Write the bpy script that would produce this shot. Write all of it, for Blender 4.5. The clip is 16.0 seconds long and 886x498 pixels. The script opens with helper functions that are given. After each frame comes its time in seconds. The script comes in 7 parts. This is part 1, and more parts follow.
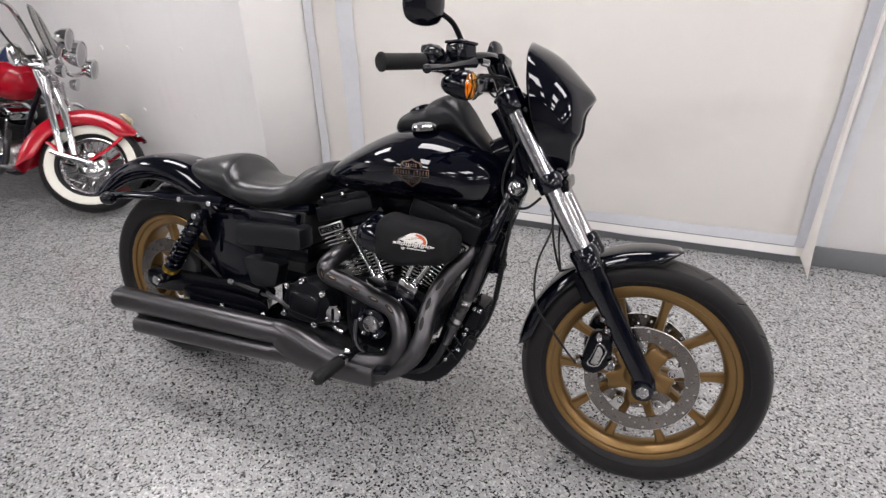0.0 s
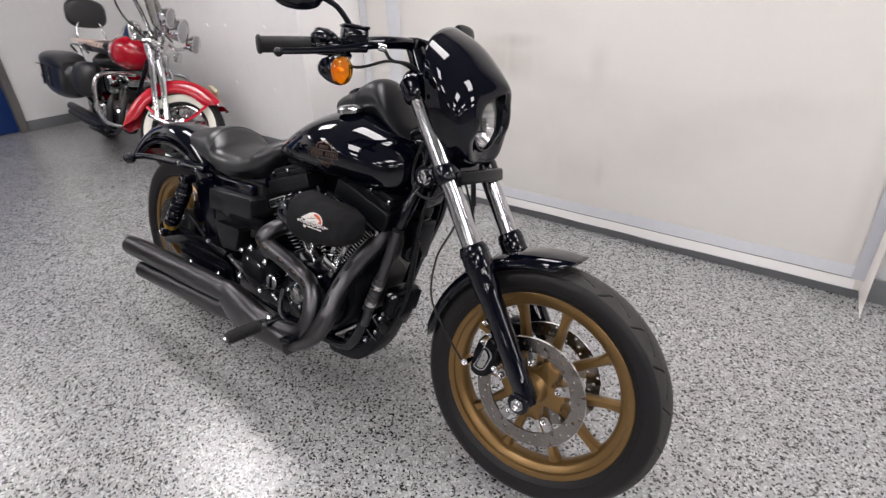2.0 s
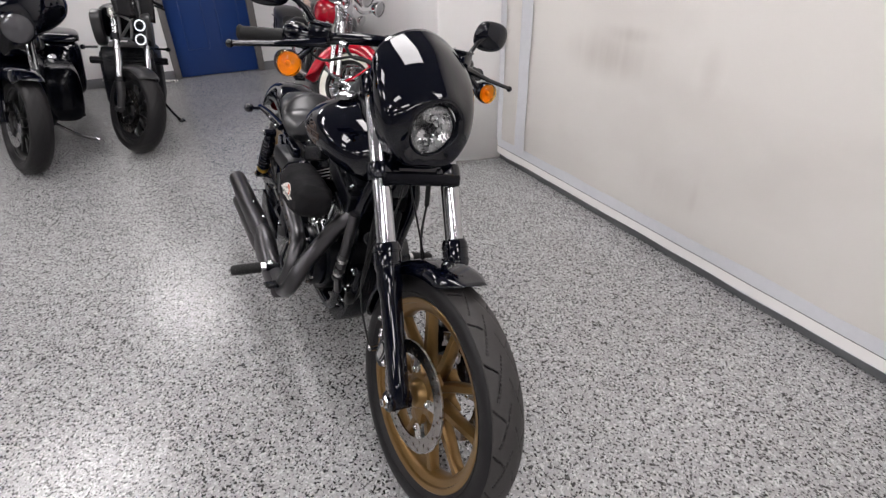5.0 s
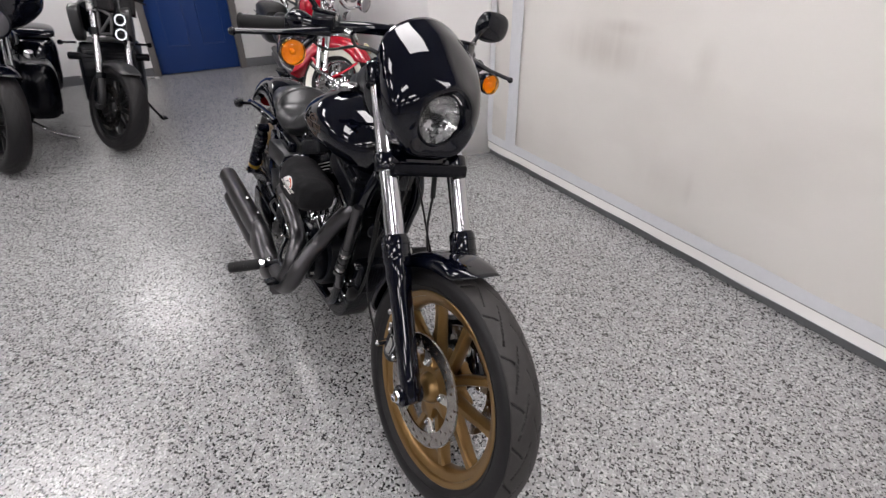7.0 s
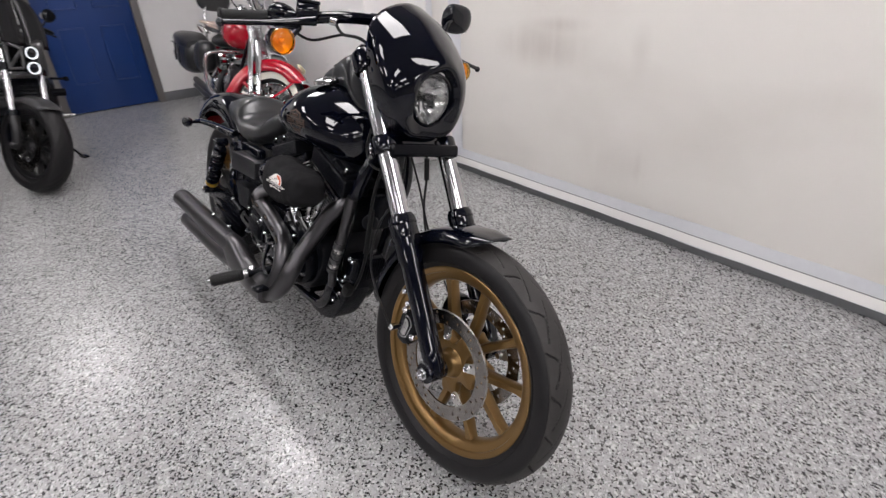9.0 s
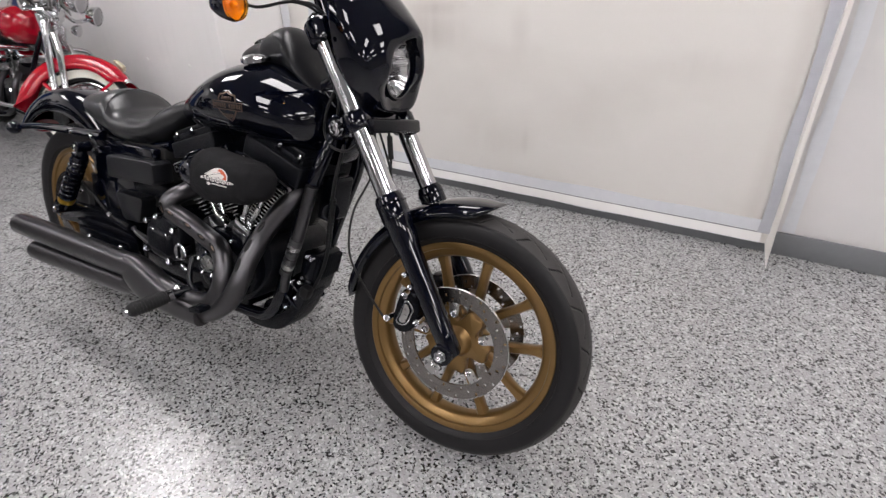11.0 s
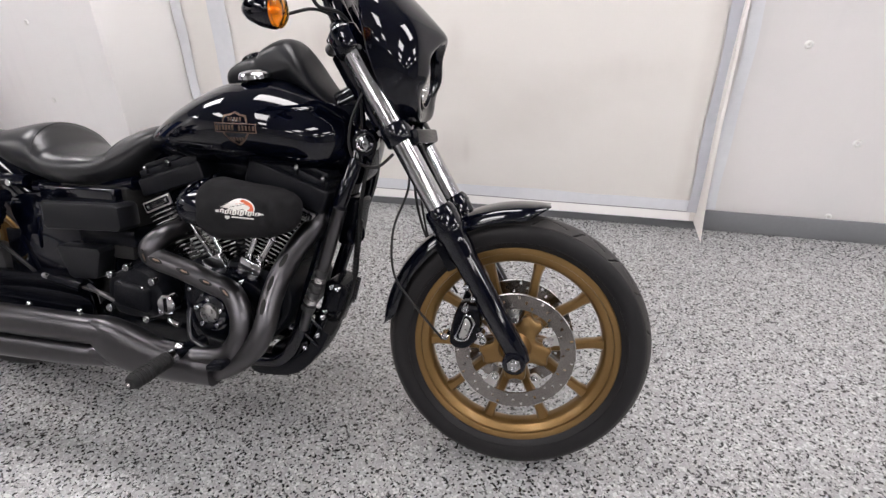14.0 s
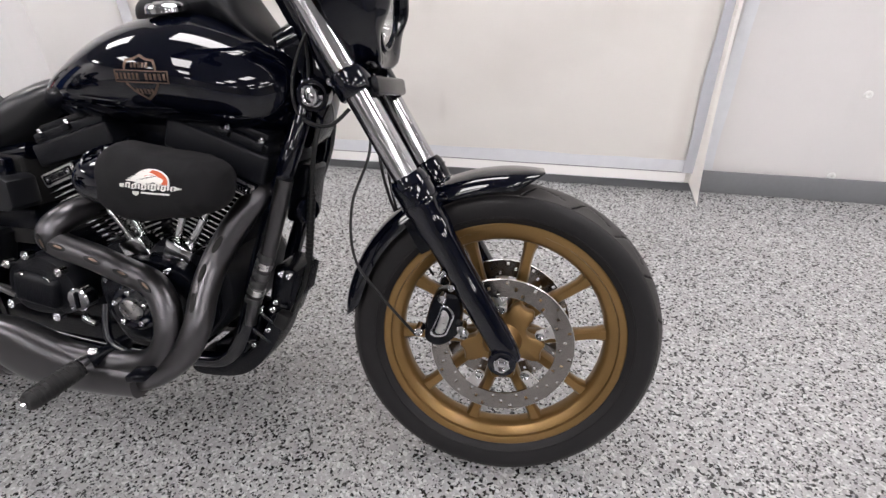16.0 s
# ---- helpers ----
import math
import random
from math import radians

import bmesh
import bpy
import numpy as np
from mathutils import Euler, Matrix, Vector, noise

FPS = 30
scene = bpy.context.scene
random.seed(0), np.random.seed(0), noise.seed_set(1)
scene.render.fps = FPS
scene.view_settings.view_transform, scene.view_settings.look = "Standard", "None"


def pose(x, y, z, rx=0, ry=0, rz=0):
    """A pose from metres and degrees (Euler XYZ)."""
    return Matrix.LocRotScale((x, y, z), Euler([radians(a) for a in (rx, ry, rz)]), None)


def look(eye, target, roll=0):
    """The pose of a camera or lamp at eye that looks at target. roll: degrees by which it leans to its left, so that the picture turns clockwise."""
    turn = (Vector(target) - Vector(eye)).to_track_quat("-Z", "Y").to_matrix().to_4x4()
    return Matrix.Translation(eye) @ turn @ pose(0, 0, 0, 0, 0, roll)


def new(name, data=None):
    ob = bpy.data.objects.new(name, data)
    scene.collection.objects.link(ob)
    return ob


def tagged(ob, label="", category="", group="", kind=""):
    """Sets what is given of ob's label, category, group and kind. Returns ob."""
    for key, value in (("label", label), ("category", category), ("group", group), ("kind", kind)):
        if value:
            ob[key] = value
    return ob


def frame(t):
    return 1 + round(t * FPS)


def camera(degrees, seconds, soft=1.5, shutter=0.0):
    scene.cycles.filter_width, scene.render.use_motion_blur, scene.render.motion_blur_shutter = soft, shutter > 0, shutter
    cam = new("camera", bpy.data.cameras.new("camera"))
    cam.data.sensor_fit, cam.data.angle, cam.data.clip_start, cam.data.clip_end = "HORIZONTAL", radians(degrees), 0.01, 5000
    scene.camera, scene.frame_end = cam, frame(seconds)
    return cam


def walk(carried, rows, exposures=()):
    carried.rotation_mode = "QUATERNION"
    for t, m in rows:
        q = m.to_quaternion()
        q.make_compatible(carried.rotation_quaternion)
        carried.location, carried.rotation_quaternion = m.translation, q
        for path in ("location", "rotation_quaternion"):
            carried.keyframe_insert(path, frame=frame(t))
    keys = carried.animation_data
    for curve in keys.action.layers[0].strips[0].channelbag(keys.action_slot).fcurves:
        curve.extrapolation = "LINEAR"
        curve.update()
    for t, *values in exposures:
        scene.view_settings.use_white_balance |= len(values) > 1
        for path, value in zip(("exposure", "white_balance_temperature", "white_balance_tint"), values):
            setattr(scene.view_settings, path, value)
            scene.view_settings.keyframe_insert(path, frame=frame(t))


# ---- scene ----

from mathutils.bvhtree import BVHTree
cam = camera(81.5, 16.0, soft=1.4, shutter=0.4)
PATH = [
    (0, (-0.014, 0.103, 1.267), (-0.706, 1.749, 0.364), -1.6),
    (0.5, (0.125, 0.123, 1.28), (-0.697, 1.712, 0.386), -2.2),
    (1, (0.308, 0.156, 1.285), (-0.616, 1.678, 0.376), -2.8),
    (1.5, (0.39, 0.282, 1.25), (-0.591, 1.75, 0.31), -2.5),
    (2, (0.486, 0.397, 1.256), (-0.603, 1.784, 0.312), -2.2),
    (2.5, (0.678, 0.466, 1.252), (-0.559, 1.72, 0.307), -2.5),
    (3, (0.82, 0.513, 1.269), (-0.522, 1.64, 0.305), -3.4),
    (3.5, (0.838, 0.64, 1.259), (-0.569, 1.674, 0.283), -3.0),
    (4, (0.876, 0.765, 1.277), (-0.614, 1.673, 0.3), -2.4),
    (4.2, (0.907, 0.821, 1.289), (-0.612, 1.67, 0.304), -2.1),
    (6.3, (0.941, 0.975, 1.348), (-0.601, 1.709, 0.307), -0.9),
    (6.5, (0.936, 0.956, 1.336), (-0.599, 1.706, 0.296), -0.8),
    (7, (0.895, 0.88, 1.303), (-0.608, 1.702, 0.27), -0.8),
    (7.5, (0.877, 0.824, 1.269), (-0.601, 1.718, 0.261), -1.5),
    (8, (0.94, 0.782, 1.271), (-0.561, 1.67, 0.291), -2.5),
    (8.5, (0.941, 0.756, 1.234), (-0.557, 1.664, 0.269), -3.0),
    (9, (0.857, 0.672, 1.212), (-0.536, 1.742, 0.255), -2.9),
    (9.5, (0.789, 0.563, 1.207), (-0.461, 1.763, 0.207), -2.4),
    (9.7, (0.763, 0.543, 1.202), (-0.45, 1.781, 0.202), -1.8),
    (11.8, (0.417, 0.324, 1.135), (-0.338, 1.915, 0.186), 0.0),
    (12, (0.394, 0.307, 1.147), (-0.359, 1.91, 0.218), 0.6),
    (12.5, (0.333, 0.319, 1.165), (-0.419, 1.944, 0.273), 0.6),
    (13, (0.271, 0.365, 1.147), (-0.414, 2.01, 0.239), -0.4),
    (13.5, (0.211, 0.336, 1.145), (-0.357, 2.02, 0.228), -1.0),
    (14, (0.142, 0.286, 1.12), (-0.315, 2.0, 0.196), -1.1),
    (14.5, (0.103, 0.273, 1.106), (-0.316, 1.99, 0.169), -1.2),
    (15, (0.097, 0.326, 1.102), (-0.288, 2.036, 0.139), -1.1),
    (15.5, (0.105, 0.407, 1.078), (-0.257, 2.098, 0.073), -1.1),
    (16, (0.106, 0.489, 1.045), (-0.261, 2.15, -0.008), -1.0),
]
# the clip's own metering drifts a little
walk(cam, [(t, look(eye, target, roll)) for t, eye, target, roll in PATH],
     exposures=[(0, -0.04), (2, -0.03), (3.5, -0.11), (9.5, -0.12), (12, -0.03), (13.5, 0.06), (16, 0.18)])


# ---- world and light ----
world = bpy.data.worlds.new("world")
scene.world = world
world.use_nodes = True
world.node_tree.nodes["Background"].inputs[0].default_value = (0.8, 0.85, 1.0, 1)
world.node_tree.nodes["Background"].inputs[1].default_value = 0.02
scene.view_settings.exposure = 0.0
LAMP = 15.6          # strength of the ceiling panels
CEILING = 2.75
# ceiling panels: x, y, length; the first, off the grid, is added to light the door wall
PANELS = [(-5.35, 0.3, 0.8)] + [(x, y, 1.16) for y in (1.7, -0.65, -3.0) for x in (-3.0, -0.6, 1.8, 4.2, 6.6)]
PANELS += [(x, -5.35, 1.16) for x in (-3.0, 1.8, 6.6)] + [(x, -7.7, 1.16) for x in (-0.6, 4.2)]


# ---- materials ----
def mat(name, color, rough=0.5, metal=0.0, coat=0.0, grain=0.0, scale=40.0, bump=0.0, bscale=200.0, spec=0.5,
        wear=0.0, wscale=4.0, color2=None):
    m = bpy.data.materials.new(name)
    m.use_nodes = True
    t = m.node_tree
    b = t.nodes["Principled BSDF"]
    b.inputs["Roughness"].default_value = rough
    b.inputs["Metallic"].default_value = metal
    b.inputs["Coat Weight"].default_value = coat
    b.inputs["Coat Roughness"].default_value = 0.03
    b.inputs["Specular IOR Level"].default_value = spec
    base = (*color, 1)
    b.inputs["Base Color"].default_value = base
    geo = t.nodes.new("ShaderNodeTexCoord")
    src = geo.outputs["Object"]
    if grain or wear:
        n1 = t.nodes.new("ShaderNodeTexNoise")
        n1.inputs["Scale"].default_value = scale
        n1.inputs["Detail"].default_value = 5
        t.links.new(src, n1.inputs["Vector"])
        n2 = t.nodes.new("ShaderNodeTexNoise")
        n2.inputs["Scale"].default_value = wscale
        n2.inputs["Detail"].default_value = 4
        t.links.new(src, n2.inputs["Vector"])
        mix = t.nodes.new("ShaderNodeMix")
        mix.data_type = "RGBA"
        mix.inputs[6].default_value = (*[c * (1 - grain) for c in color], 1)
        mix.inputs[7].default_value = (*[min(1, c * (1 + grain)) for c in color], 1)
        t.links.new(n1.outputs[0], mix.inputs[0])
        mix2 = t.nodes.new("ShaderNodeMix")
        mix2.data_type = "RGBA"
        ramp = t.nodes.new("ShaderNodeMapRange")
        ramp.inputs[1].default_value, ramp.inputs[2].default_value = 0.45, 0.75
        ramp.inputs[4].default_value = wear
        t.links.new(n2.outputs[0], ramp.inputs[0])
        t.links.new(ramp.outputs[0], mix2.inputs[0])
        t.links.new(mix.outputs[2], mix2.inputs[6])
        mix2.inputs[7].default_value = (*(color2 or [c * 0.6 for c in color]), 1)
        t.links.new(mix2.outputs[2], b.inputs["Base Color"])
        rr = t.nodes.new("ShaderNodeMapRange")
        rr.inputs[3].default_value, rr.inputs[4].default_value = max(0, rough * 0.85), min(1, rough * 1.15)
        t.links.new(n1.outputs[0], rr.inputs[0])
        t.links.new(rr.outputs[0], b.inputs["Roughness"])
    if bump:
        nb = t.nodes.new("ShaderNodeTexNoise")
        nb.inputs["Scale"].default_value = bscale
        nb.inputs["Detail"].default_value = 3
        t.links.new(src, nb.inputs["Vector"])
        bp = t.nodes.new("ShaderNodeBump")
        bp.inputs["Strength"].default_value = bump
        bp.inputs["Distance"].default_value = 0.002
        t.links.new(nb.outputs[0], bp.inputs["Height"])
        t.links.new(bp.outputs[0], b.inputs["Normal"])
    return m


def glow(name, color, strength):
    m = bpy.data.materials.new(name)
    m.use_nodes = True
    b = m.node_tree.nodes["Principled BSDF"]
    b.inputs["Base Color"].default_value = (*color, 1)
    b.inputs["Emission Color"].default_value = (*color, 1)
    b.inputs["Emission Strength"].default_value = strength
    return m


def glass(name, color, rough=0.0):
    m = bpy.data.materials.new(name)
    m.use_nodes = True
    b = m.node_tree.nodes["Principled BSDF"]
    b.inputs["Base Color"].default_value = (*color, 1)
    b.inputs["Transmission Weight"].default_value = 1.0
    b.inputs["Roughness"].default_value = rough
    b.inputs["IOR"].default_value = 1.45
    return m


def flake_floor():
    """Epoxy floor strewn with black, grey and white chips under a clear coat."""
    m = bpy.data.materials.new("flake_epoxy")
    m.use_nodes = True
    t = m.node_tree
    b = t.nodes["Principled BSDF"]
    geo = t.nodes.new("ShaderNodeTexCoord")
    warp = t.nodes.new("ShaderNodeTexNoise")
    warp.inputs["Scale"].default_value = 75
    t.links.new(geo.outputs["Object"], warp.inputs["Vector"])
    add = t.nodes.new("ShaderNodeVectorMath")
    add.operation = "MULTIPLY_ADD"
    t.links.new(warp.outputs["Color"], add.inputs[0])
    add.inputs[1].default_value = (0.007, 0.007, 0)
    t.links.new(geo.outputs["Object"], add.inputs[2])

    def chips(scale, stops):
        v = t.nodes.new("ShaderNodeTexVoronoi")
        v.voronoi_dimensions = "2D"
        v.inputs["Scale"].default_value = scale
        t.links.new(add.outputs[0], v.inputs["Vector"])
        sep = t.nodes.new("ShaderNodeSeparateColor")
        t.links.new(v.outputs["Color"], sep.inputs[0])
        r = t.nodes.new("ShaderNodeValToRGB")
        r.color_ramp.interpolation = "CONSTANT"
        e = r.color_ramp.elements
        e[0].position, e[0].color = stops[0][0], (*stops[0][1], 1)
        e[1].position, e[1].color = stops[1][0], (*stops[1][1], 1)
        for p, c in stops[2:]:
            el = e.new(p)
            el.color = (*c, 1)
        t.links.new(sep.outputs[0], r.inputs[0])
        return r, sep

    big, sep = chips(166, [(0, (0.020, 0.020, 0.021)), (0.145, (0.10, 0.10, 0.101)), (0.21, (0.30, 0.30, 0.302)), (0.48, (0.36, 0.36, 0.362)), (0.84, (0.50, 0.50, 0.50))])
    small, sep2 = chips(300, [(0, (0.024, 0.024, 0.025)), (0.15, (0.14, 0.14, 0.141)), (0.23, (0.32, 0.32, 0.322)), (0.74, (0.45, 0.45, 0.45))])
    pick = t.nodes.new("ShaderNodeMath")
    pick.operation = "GREATER_THAN"
    pick.inputs[1].default_value = 0.62
    t.links.new(sep.outputs[1], pick.inputs[0])
    mix = t.nodes.new("ShaderNodeMix")
    mix.data_type = "RGBA"
    t.links.new(pick.outputs[0], mix.inputs[0])
    t.links.new(big.outputs[0], mix.inputs[6])
    t.links.new(small.outputs[0], mix.inputs[7])
    dirt = t.nodes.new("ShaderNodeTexNoise")
    dirt.inputs["Scale"].default_value = 1.3
    dirt.inputs["Detail"].default_value = 4
    t.links.new(geo.outputs["Object"], dirt.inputs["Vector"])
    dr = t.nodes.new("ShaderNodeMapRange")
    dr.inputs[1].default_value, dr.inputs[2].default_value, dr.inputs[3].default_value, dr.inputs[4].default_value = 0.3, 0.7, 0.88, 1.0
    t.links.new(dirt.outputs[0], dr.inputs[0])
    mul = t.nodes.new("ShaderNodeMix")
    mul.data_type, mul.blend_type = "RGBA", "MULTIPLY"
    mul.inputs[0].default_value = 1
    t.links.new(mix.outputs[2], mul.inputs[6])
    t.links.new(dr.outputs[0], mul.inputs[7])
    t.links.new(mul.outputs[2], b.inputs["Base Color"])
    b.inputs["Roughness"].default_value = 0.25
    b.inputs["Specular IOR Level"].default_value = 0.85
    bp = t.nodes.new("ShaderNodeBump")
    bp.inputs["Strength"].default_value = 0.25
    bp.inputs["Distance"].default_value = 0.001
    t.links.new(sep.outputs[2], bp.inputs["Height"])
    t.links.new(bp.outputs[0], b.inputs["Normal"])
    return m


def stained(name, color, dark, amount, scale=1.6, rough=0.55, streak=True, smears=()):
    """A painted or papered wall with soft grey smears."""
    m = bpy.data.materials.new(name)
    m.use_nodes = True
    t = m.node_tree
    b = t.nodes["Principled BSDF"]
    b.inputs["Roughness"].default_value = rough
    geo = t.nodes.new("ShaderNodeTexCoord")
    mp = t.nodes.new("ShaderNodeMapping")
    mp.inputs["Scale"].default_value = (1.0, 1.0, 1.6)
    t.links.new(geo.outputs["Object"], mp.inputs[0])
    n = t.nodes.new("ShaderNodeTexNoise")
    n.inputs["Scale"].default_value, n.inputs["Detail"].default_value = scale, 3
    t.links.new(mp.outputs[0], n.inputs["Vector"])
    r = t.nodes.new("ShaderNodeMapRange")
    r.inputs[1].default_value, r.inputs[2].default_value, r.inputs[4].default_value = 0.5, 0.78, amount
    t.links.new(n.outputs[0], r.inputs[0])
    mp2 = t.nodes.new("ShaderNodeMapping")
    mp2.inputs["Scale"].default_value = (9.0, 9.0, 0.8)
    t.links.new(geo.outputs["Object"], mp2.inputs[0])
    n2 = t.nodes.new("ShaderNodeTexNoise")
    n2.inputs["Scale"].default_value, n2.inputs["Detail"].default_value = 1.5, 4
    t.links.new(mp2.outputs[0], n2.inputs["Vector"])
    r2 = t.nodes.new("ShaderNodeMapRange")
    r2.inputs[1].default_value, r2.inputs[2].default_value, r2.inputs[4].default_value = 0.55, 0.8, amount * 0.6 if streak else 0
    t.links.new(n2.outputs[0], r2.inputs[0])
    add = t.nodes.new("ShaderNodeMath")
    t.links.new(r.outputs[0], add.inputs[0])
    t.links.new(r2.outputs[0], add.inputs[1])
    total = add
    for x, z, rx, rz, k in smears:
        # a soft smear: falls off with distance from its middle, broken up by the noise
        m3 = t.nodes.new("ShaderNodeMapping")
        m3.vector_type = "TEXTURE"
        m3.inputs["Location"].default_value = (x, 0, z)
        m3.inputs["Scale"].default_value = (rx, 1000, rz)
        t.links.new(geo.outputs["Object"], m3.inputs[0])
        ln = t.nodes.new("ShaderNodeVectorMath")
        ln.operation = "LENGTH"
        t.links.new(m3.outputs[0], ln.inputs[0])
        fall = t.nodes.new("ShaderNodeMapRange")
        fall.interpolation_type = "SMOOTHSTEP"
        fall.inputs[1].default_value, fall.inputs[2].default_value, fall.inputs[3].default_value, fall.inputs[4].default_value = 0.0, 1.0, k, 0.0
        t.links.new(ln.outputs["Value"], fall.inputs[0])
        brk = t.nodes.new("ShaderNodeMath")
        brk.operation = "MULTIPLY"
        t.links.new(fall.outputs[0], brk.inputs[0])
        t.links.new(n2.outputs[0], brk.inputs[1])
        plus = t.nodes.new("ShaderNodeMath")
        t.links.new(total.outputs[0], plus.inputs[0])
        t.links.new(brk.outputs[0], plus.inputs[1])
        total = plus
    mix = t.nodes.new("ShaderNodeMix")
    mix.data_type = "RGBA"
    mix.inputs[6].default_value, mix.inputs[7].default_value = (*color, 1), (*dark, 1)
    t.links.new(total.outputs[0], mix.inputs[0])
    t.links.new(mix.outputs[2], b.inputs["Base Color"])
    n3 = t.nodes.new("ShaderNodeTexNoise")
    n3.inputs["Scale"].default_value, n3.inputs["Detail"].default_value = 9, 6
    t.links.new(geo.outputs["Object"], n3.inputs["Vector"])
    bp = t.nodes.new("ShaderNodeBump")
    bp.inputs["Strength"].default_value, bp.inputs["Distance"].default_value = 0.25, 0.004
    t.links.new(n3.outputs[0], bp.inputs["Height"])
    t.links.new(bp.outputs[0], b.inputs["Normal"])
    return m


GLOSS = mat("gloss_black_paint", (0.0011, 0.0016, 0.0050), 0.035, 0, 0, spec=0.5)
SATIN = mat("satin_black", (0.0024, 0.0029, 0.0052), 0.22, 0, 0, 0.2, 160, 0.06, 500, spec=0.18)
WRINKLE = mat("wrinkle_black", (0.0034, 0.0039, 0.0062), 0.38, 0, 0, 0.25, 260, 0.4, 900, spec=0.20)
PIPE = mat("ceramic_black_pipe", (0.096, 0.093, 0.098), 0.33, 1.0, 0, 0.05, 40)
TUBE = mat("hard_chrome_tube", (0.54, 0.54, 0.555), 0.15, 1.0, 0, 0.04, 30)
CHROME = mat("chrome", (0.66, 0.66, 0.67), 0.10, 1.0, 0, 0.05, 30)
STEEL = mat("brushed_steel", (0.55, 0.54, 0.53), 0.28, 1.0, 0, 0.15, 90, 0.1, 300)
HEATED = mat("heat_blued_steel", (0.21, 0.150, 0.115), 0.33, 0.9, 0, 0.3, 200)
DISC = mat("disc_steel", (0.27, 0.25, 0.235), 0.22, 1.0, 0, 0.06, 40)
GOLD = mat("magnum_gold_paint", (0.240, 0.145, 0.054), 0.30, 0.75, 0.1, 0.12, 400, 0.06, 900)
TREAD = mat("worn_tread_rubber", (0.034, 0.0318, 0.0312), 0.60, 0, 0, 0.3, 60, 0.25, 300, spec=0.33, wear=0.4, wscale=9, color2=(0.048, 0.0455, 0.0445))
RUBBER = mat("tyre_rubber", (0.0098, 0.0092, 0.0102), 0.50, 0, 0, 0.25, 60, 0.2, 300, spec=0.27, wear=0.3, wscale=9, color2=(0.0138, 0.0130, 0.0135))
GRIP = mat("grip_rubber", (0.010, 0.010, 0.0105), 0.6, 0, 0, 0.2, 90, 0.3, 500, spec=0.3)
LEATHER = mat("seat_leather", (0.014, 0.0144, 0.0162), 0.31, 0, 0, 0.2, 120, 0.14, 420, spec=0.62)
COVER = mat("satin_cover_black", (0.0085, 0.0090, 0.0112), 0.34, 0, 0, 0.2, 160, 0.10, 600, spec=0.34)
REFLECTOR = mat("lamp_reflector", (0.66, 0.66, 0.66), 0.12, 1.0)
CLOTH = mat("black_sock_cloth", (0.0125, 0.0124, 0.0136), 0.85, 0, 0, 0.25, 400, 0.5, 1200, spec=0.15)
AMBER = glass("amber_lens", (1.0, 0.60, 0.10), 0.05)
AMBER_IN = mat("amber_reflector", (1.0, 0.62, 0.10), 0.28, 0.85)
GLASS = glass("clear_lens", (1, 1, 1), 0.0)
DARK = mat("dark_hollow", (0.006, 0.006, 0.006), 0.8)

BRASS = mat("gold_anodised", (0.72, 0.44, 0.06), 0.28, 0.9)
BADGE = mat("bronze_badge", (0.125, 0.082, 0.062), 0.4, 0.7, 0, 0.2, 300)
CABLE = mat("cable_sheath", (0.005, 0.005, 0.0055), 0.42, spec=0.35)
WHITEPRINT = mat("white_print", (0.78, 0.76, 0.72), 0.6)
REDPRINT = mat("orange_red_print", (0.60, 0.11, 0.04), 0.6)
RED = mat("gloss_red_paint", (0.40, 0.002, 0.015), 0.20, 0, 0.25, 0.08, 200)
WHITEWALL = mat("whitewall_rubber", (0.74, 0.72, 0.64), 0.6, 0, 0, 0.06, 60)
CREAM = mat("cream_seat_trim", (0.70, 0.55, 0.48), 0.6, 0, 0, 0.1, 60)
GREY = mat("graphite_paint", (0.06, 0.06, 0.062), 0.35, 0.5, 0.2, 0.15, 200)
FLOOR = flake_floor()
WALL = stained("painted_wall", (0.69, 0.668, 0.662), (0.48, 0.50, 0.51), 0.22)
# the wall paint again, lightened in colour to stand in for stronger light
WALL_LIT = stained("painted_wall_lit", (0.85, 0.84, 0.835), (0.62, 0.62, 0.63), 0.2)
# last entry: a tall band that darkens the sheet beside its right tape
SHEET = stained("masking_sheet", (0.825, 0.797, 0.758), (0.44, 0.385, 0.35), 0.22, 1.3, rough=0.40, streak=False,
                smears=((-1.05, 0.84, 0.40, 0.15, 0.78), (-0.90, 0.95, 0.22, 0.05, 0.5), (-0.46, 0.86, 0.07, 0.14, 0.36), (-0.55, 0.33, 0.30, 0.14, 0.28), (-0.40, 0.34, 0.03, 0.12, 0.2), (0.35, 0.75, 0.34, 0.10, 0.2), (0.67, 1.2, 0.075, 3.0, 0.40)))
WHITESHEET = stained("white_backing_board", (0.90, 0.885, 0.87), (0.62, 0.58, 0.56), 0.15, 1.3, streak=False)
TAPE_DARK = mat("slate_tape", (0.50, 0.51, 0.555), 0.5, 0, 0, 0.06, 30, 0.3, 60, wear=0.4, wscale=6, color2=(0.56, 0.565, 0.60))
SEAM = mat("taped_seam", (0.20, 0.19, 0.20), 0.6, 0, 0, 0.1, 60)
TAPE = mat("grey_blue_tape", (0.68, 0.69, 0.72), 0.5, 0, 0, 0.06, 30, 0.3, 60, wear=0.4, wscale=6, color2=(0.76, 0.765, 0.78))
BASE = mat("grey_cove_base", (0.17, 0.175, 0.185), 0.5, 0, 0, 0.08, 60, 0.1, 200, wear=0.3, wscale=3)
DOOR = mat("blue_door_paint", (0.0075, 0.039, 0.178), 0.38, 0, 0, 0.06, 40, 0.12, 120, wear=0.25, wscale=2)
GREYWALL = stained("grey_wall_paint", (0.34, 0.335, 0.33), (0.24, 0.24, 0.24), 0.2)
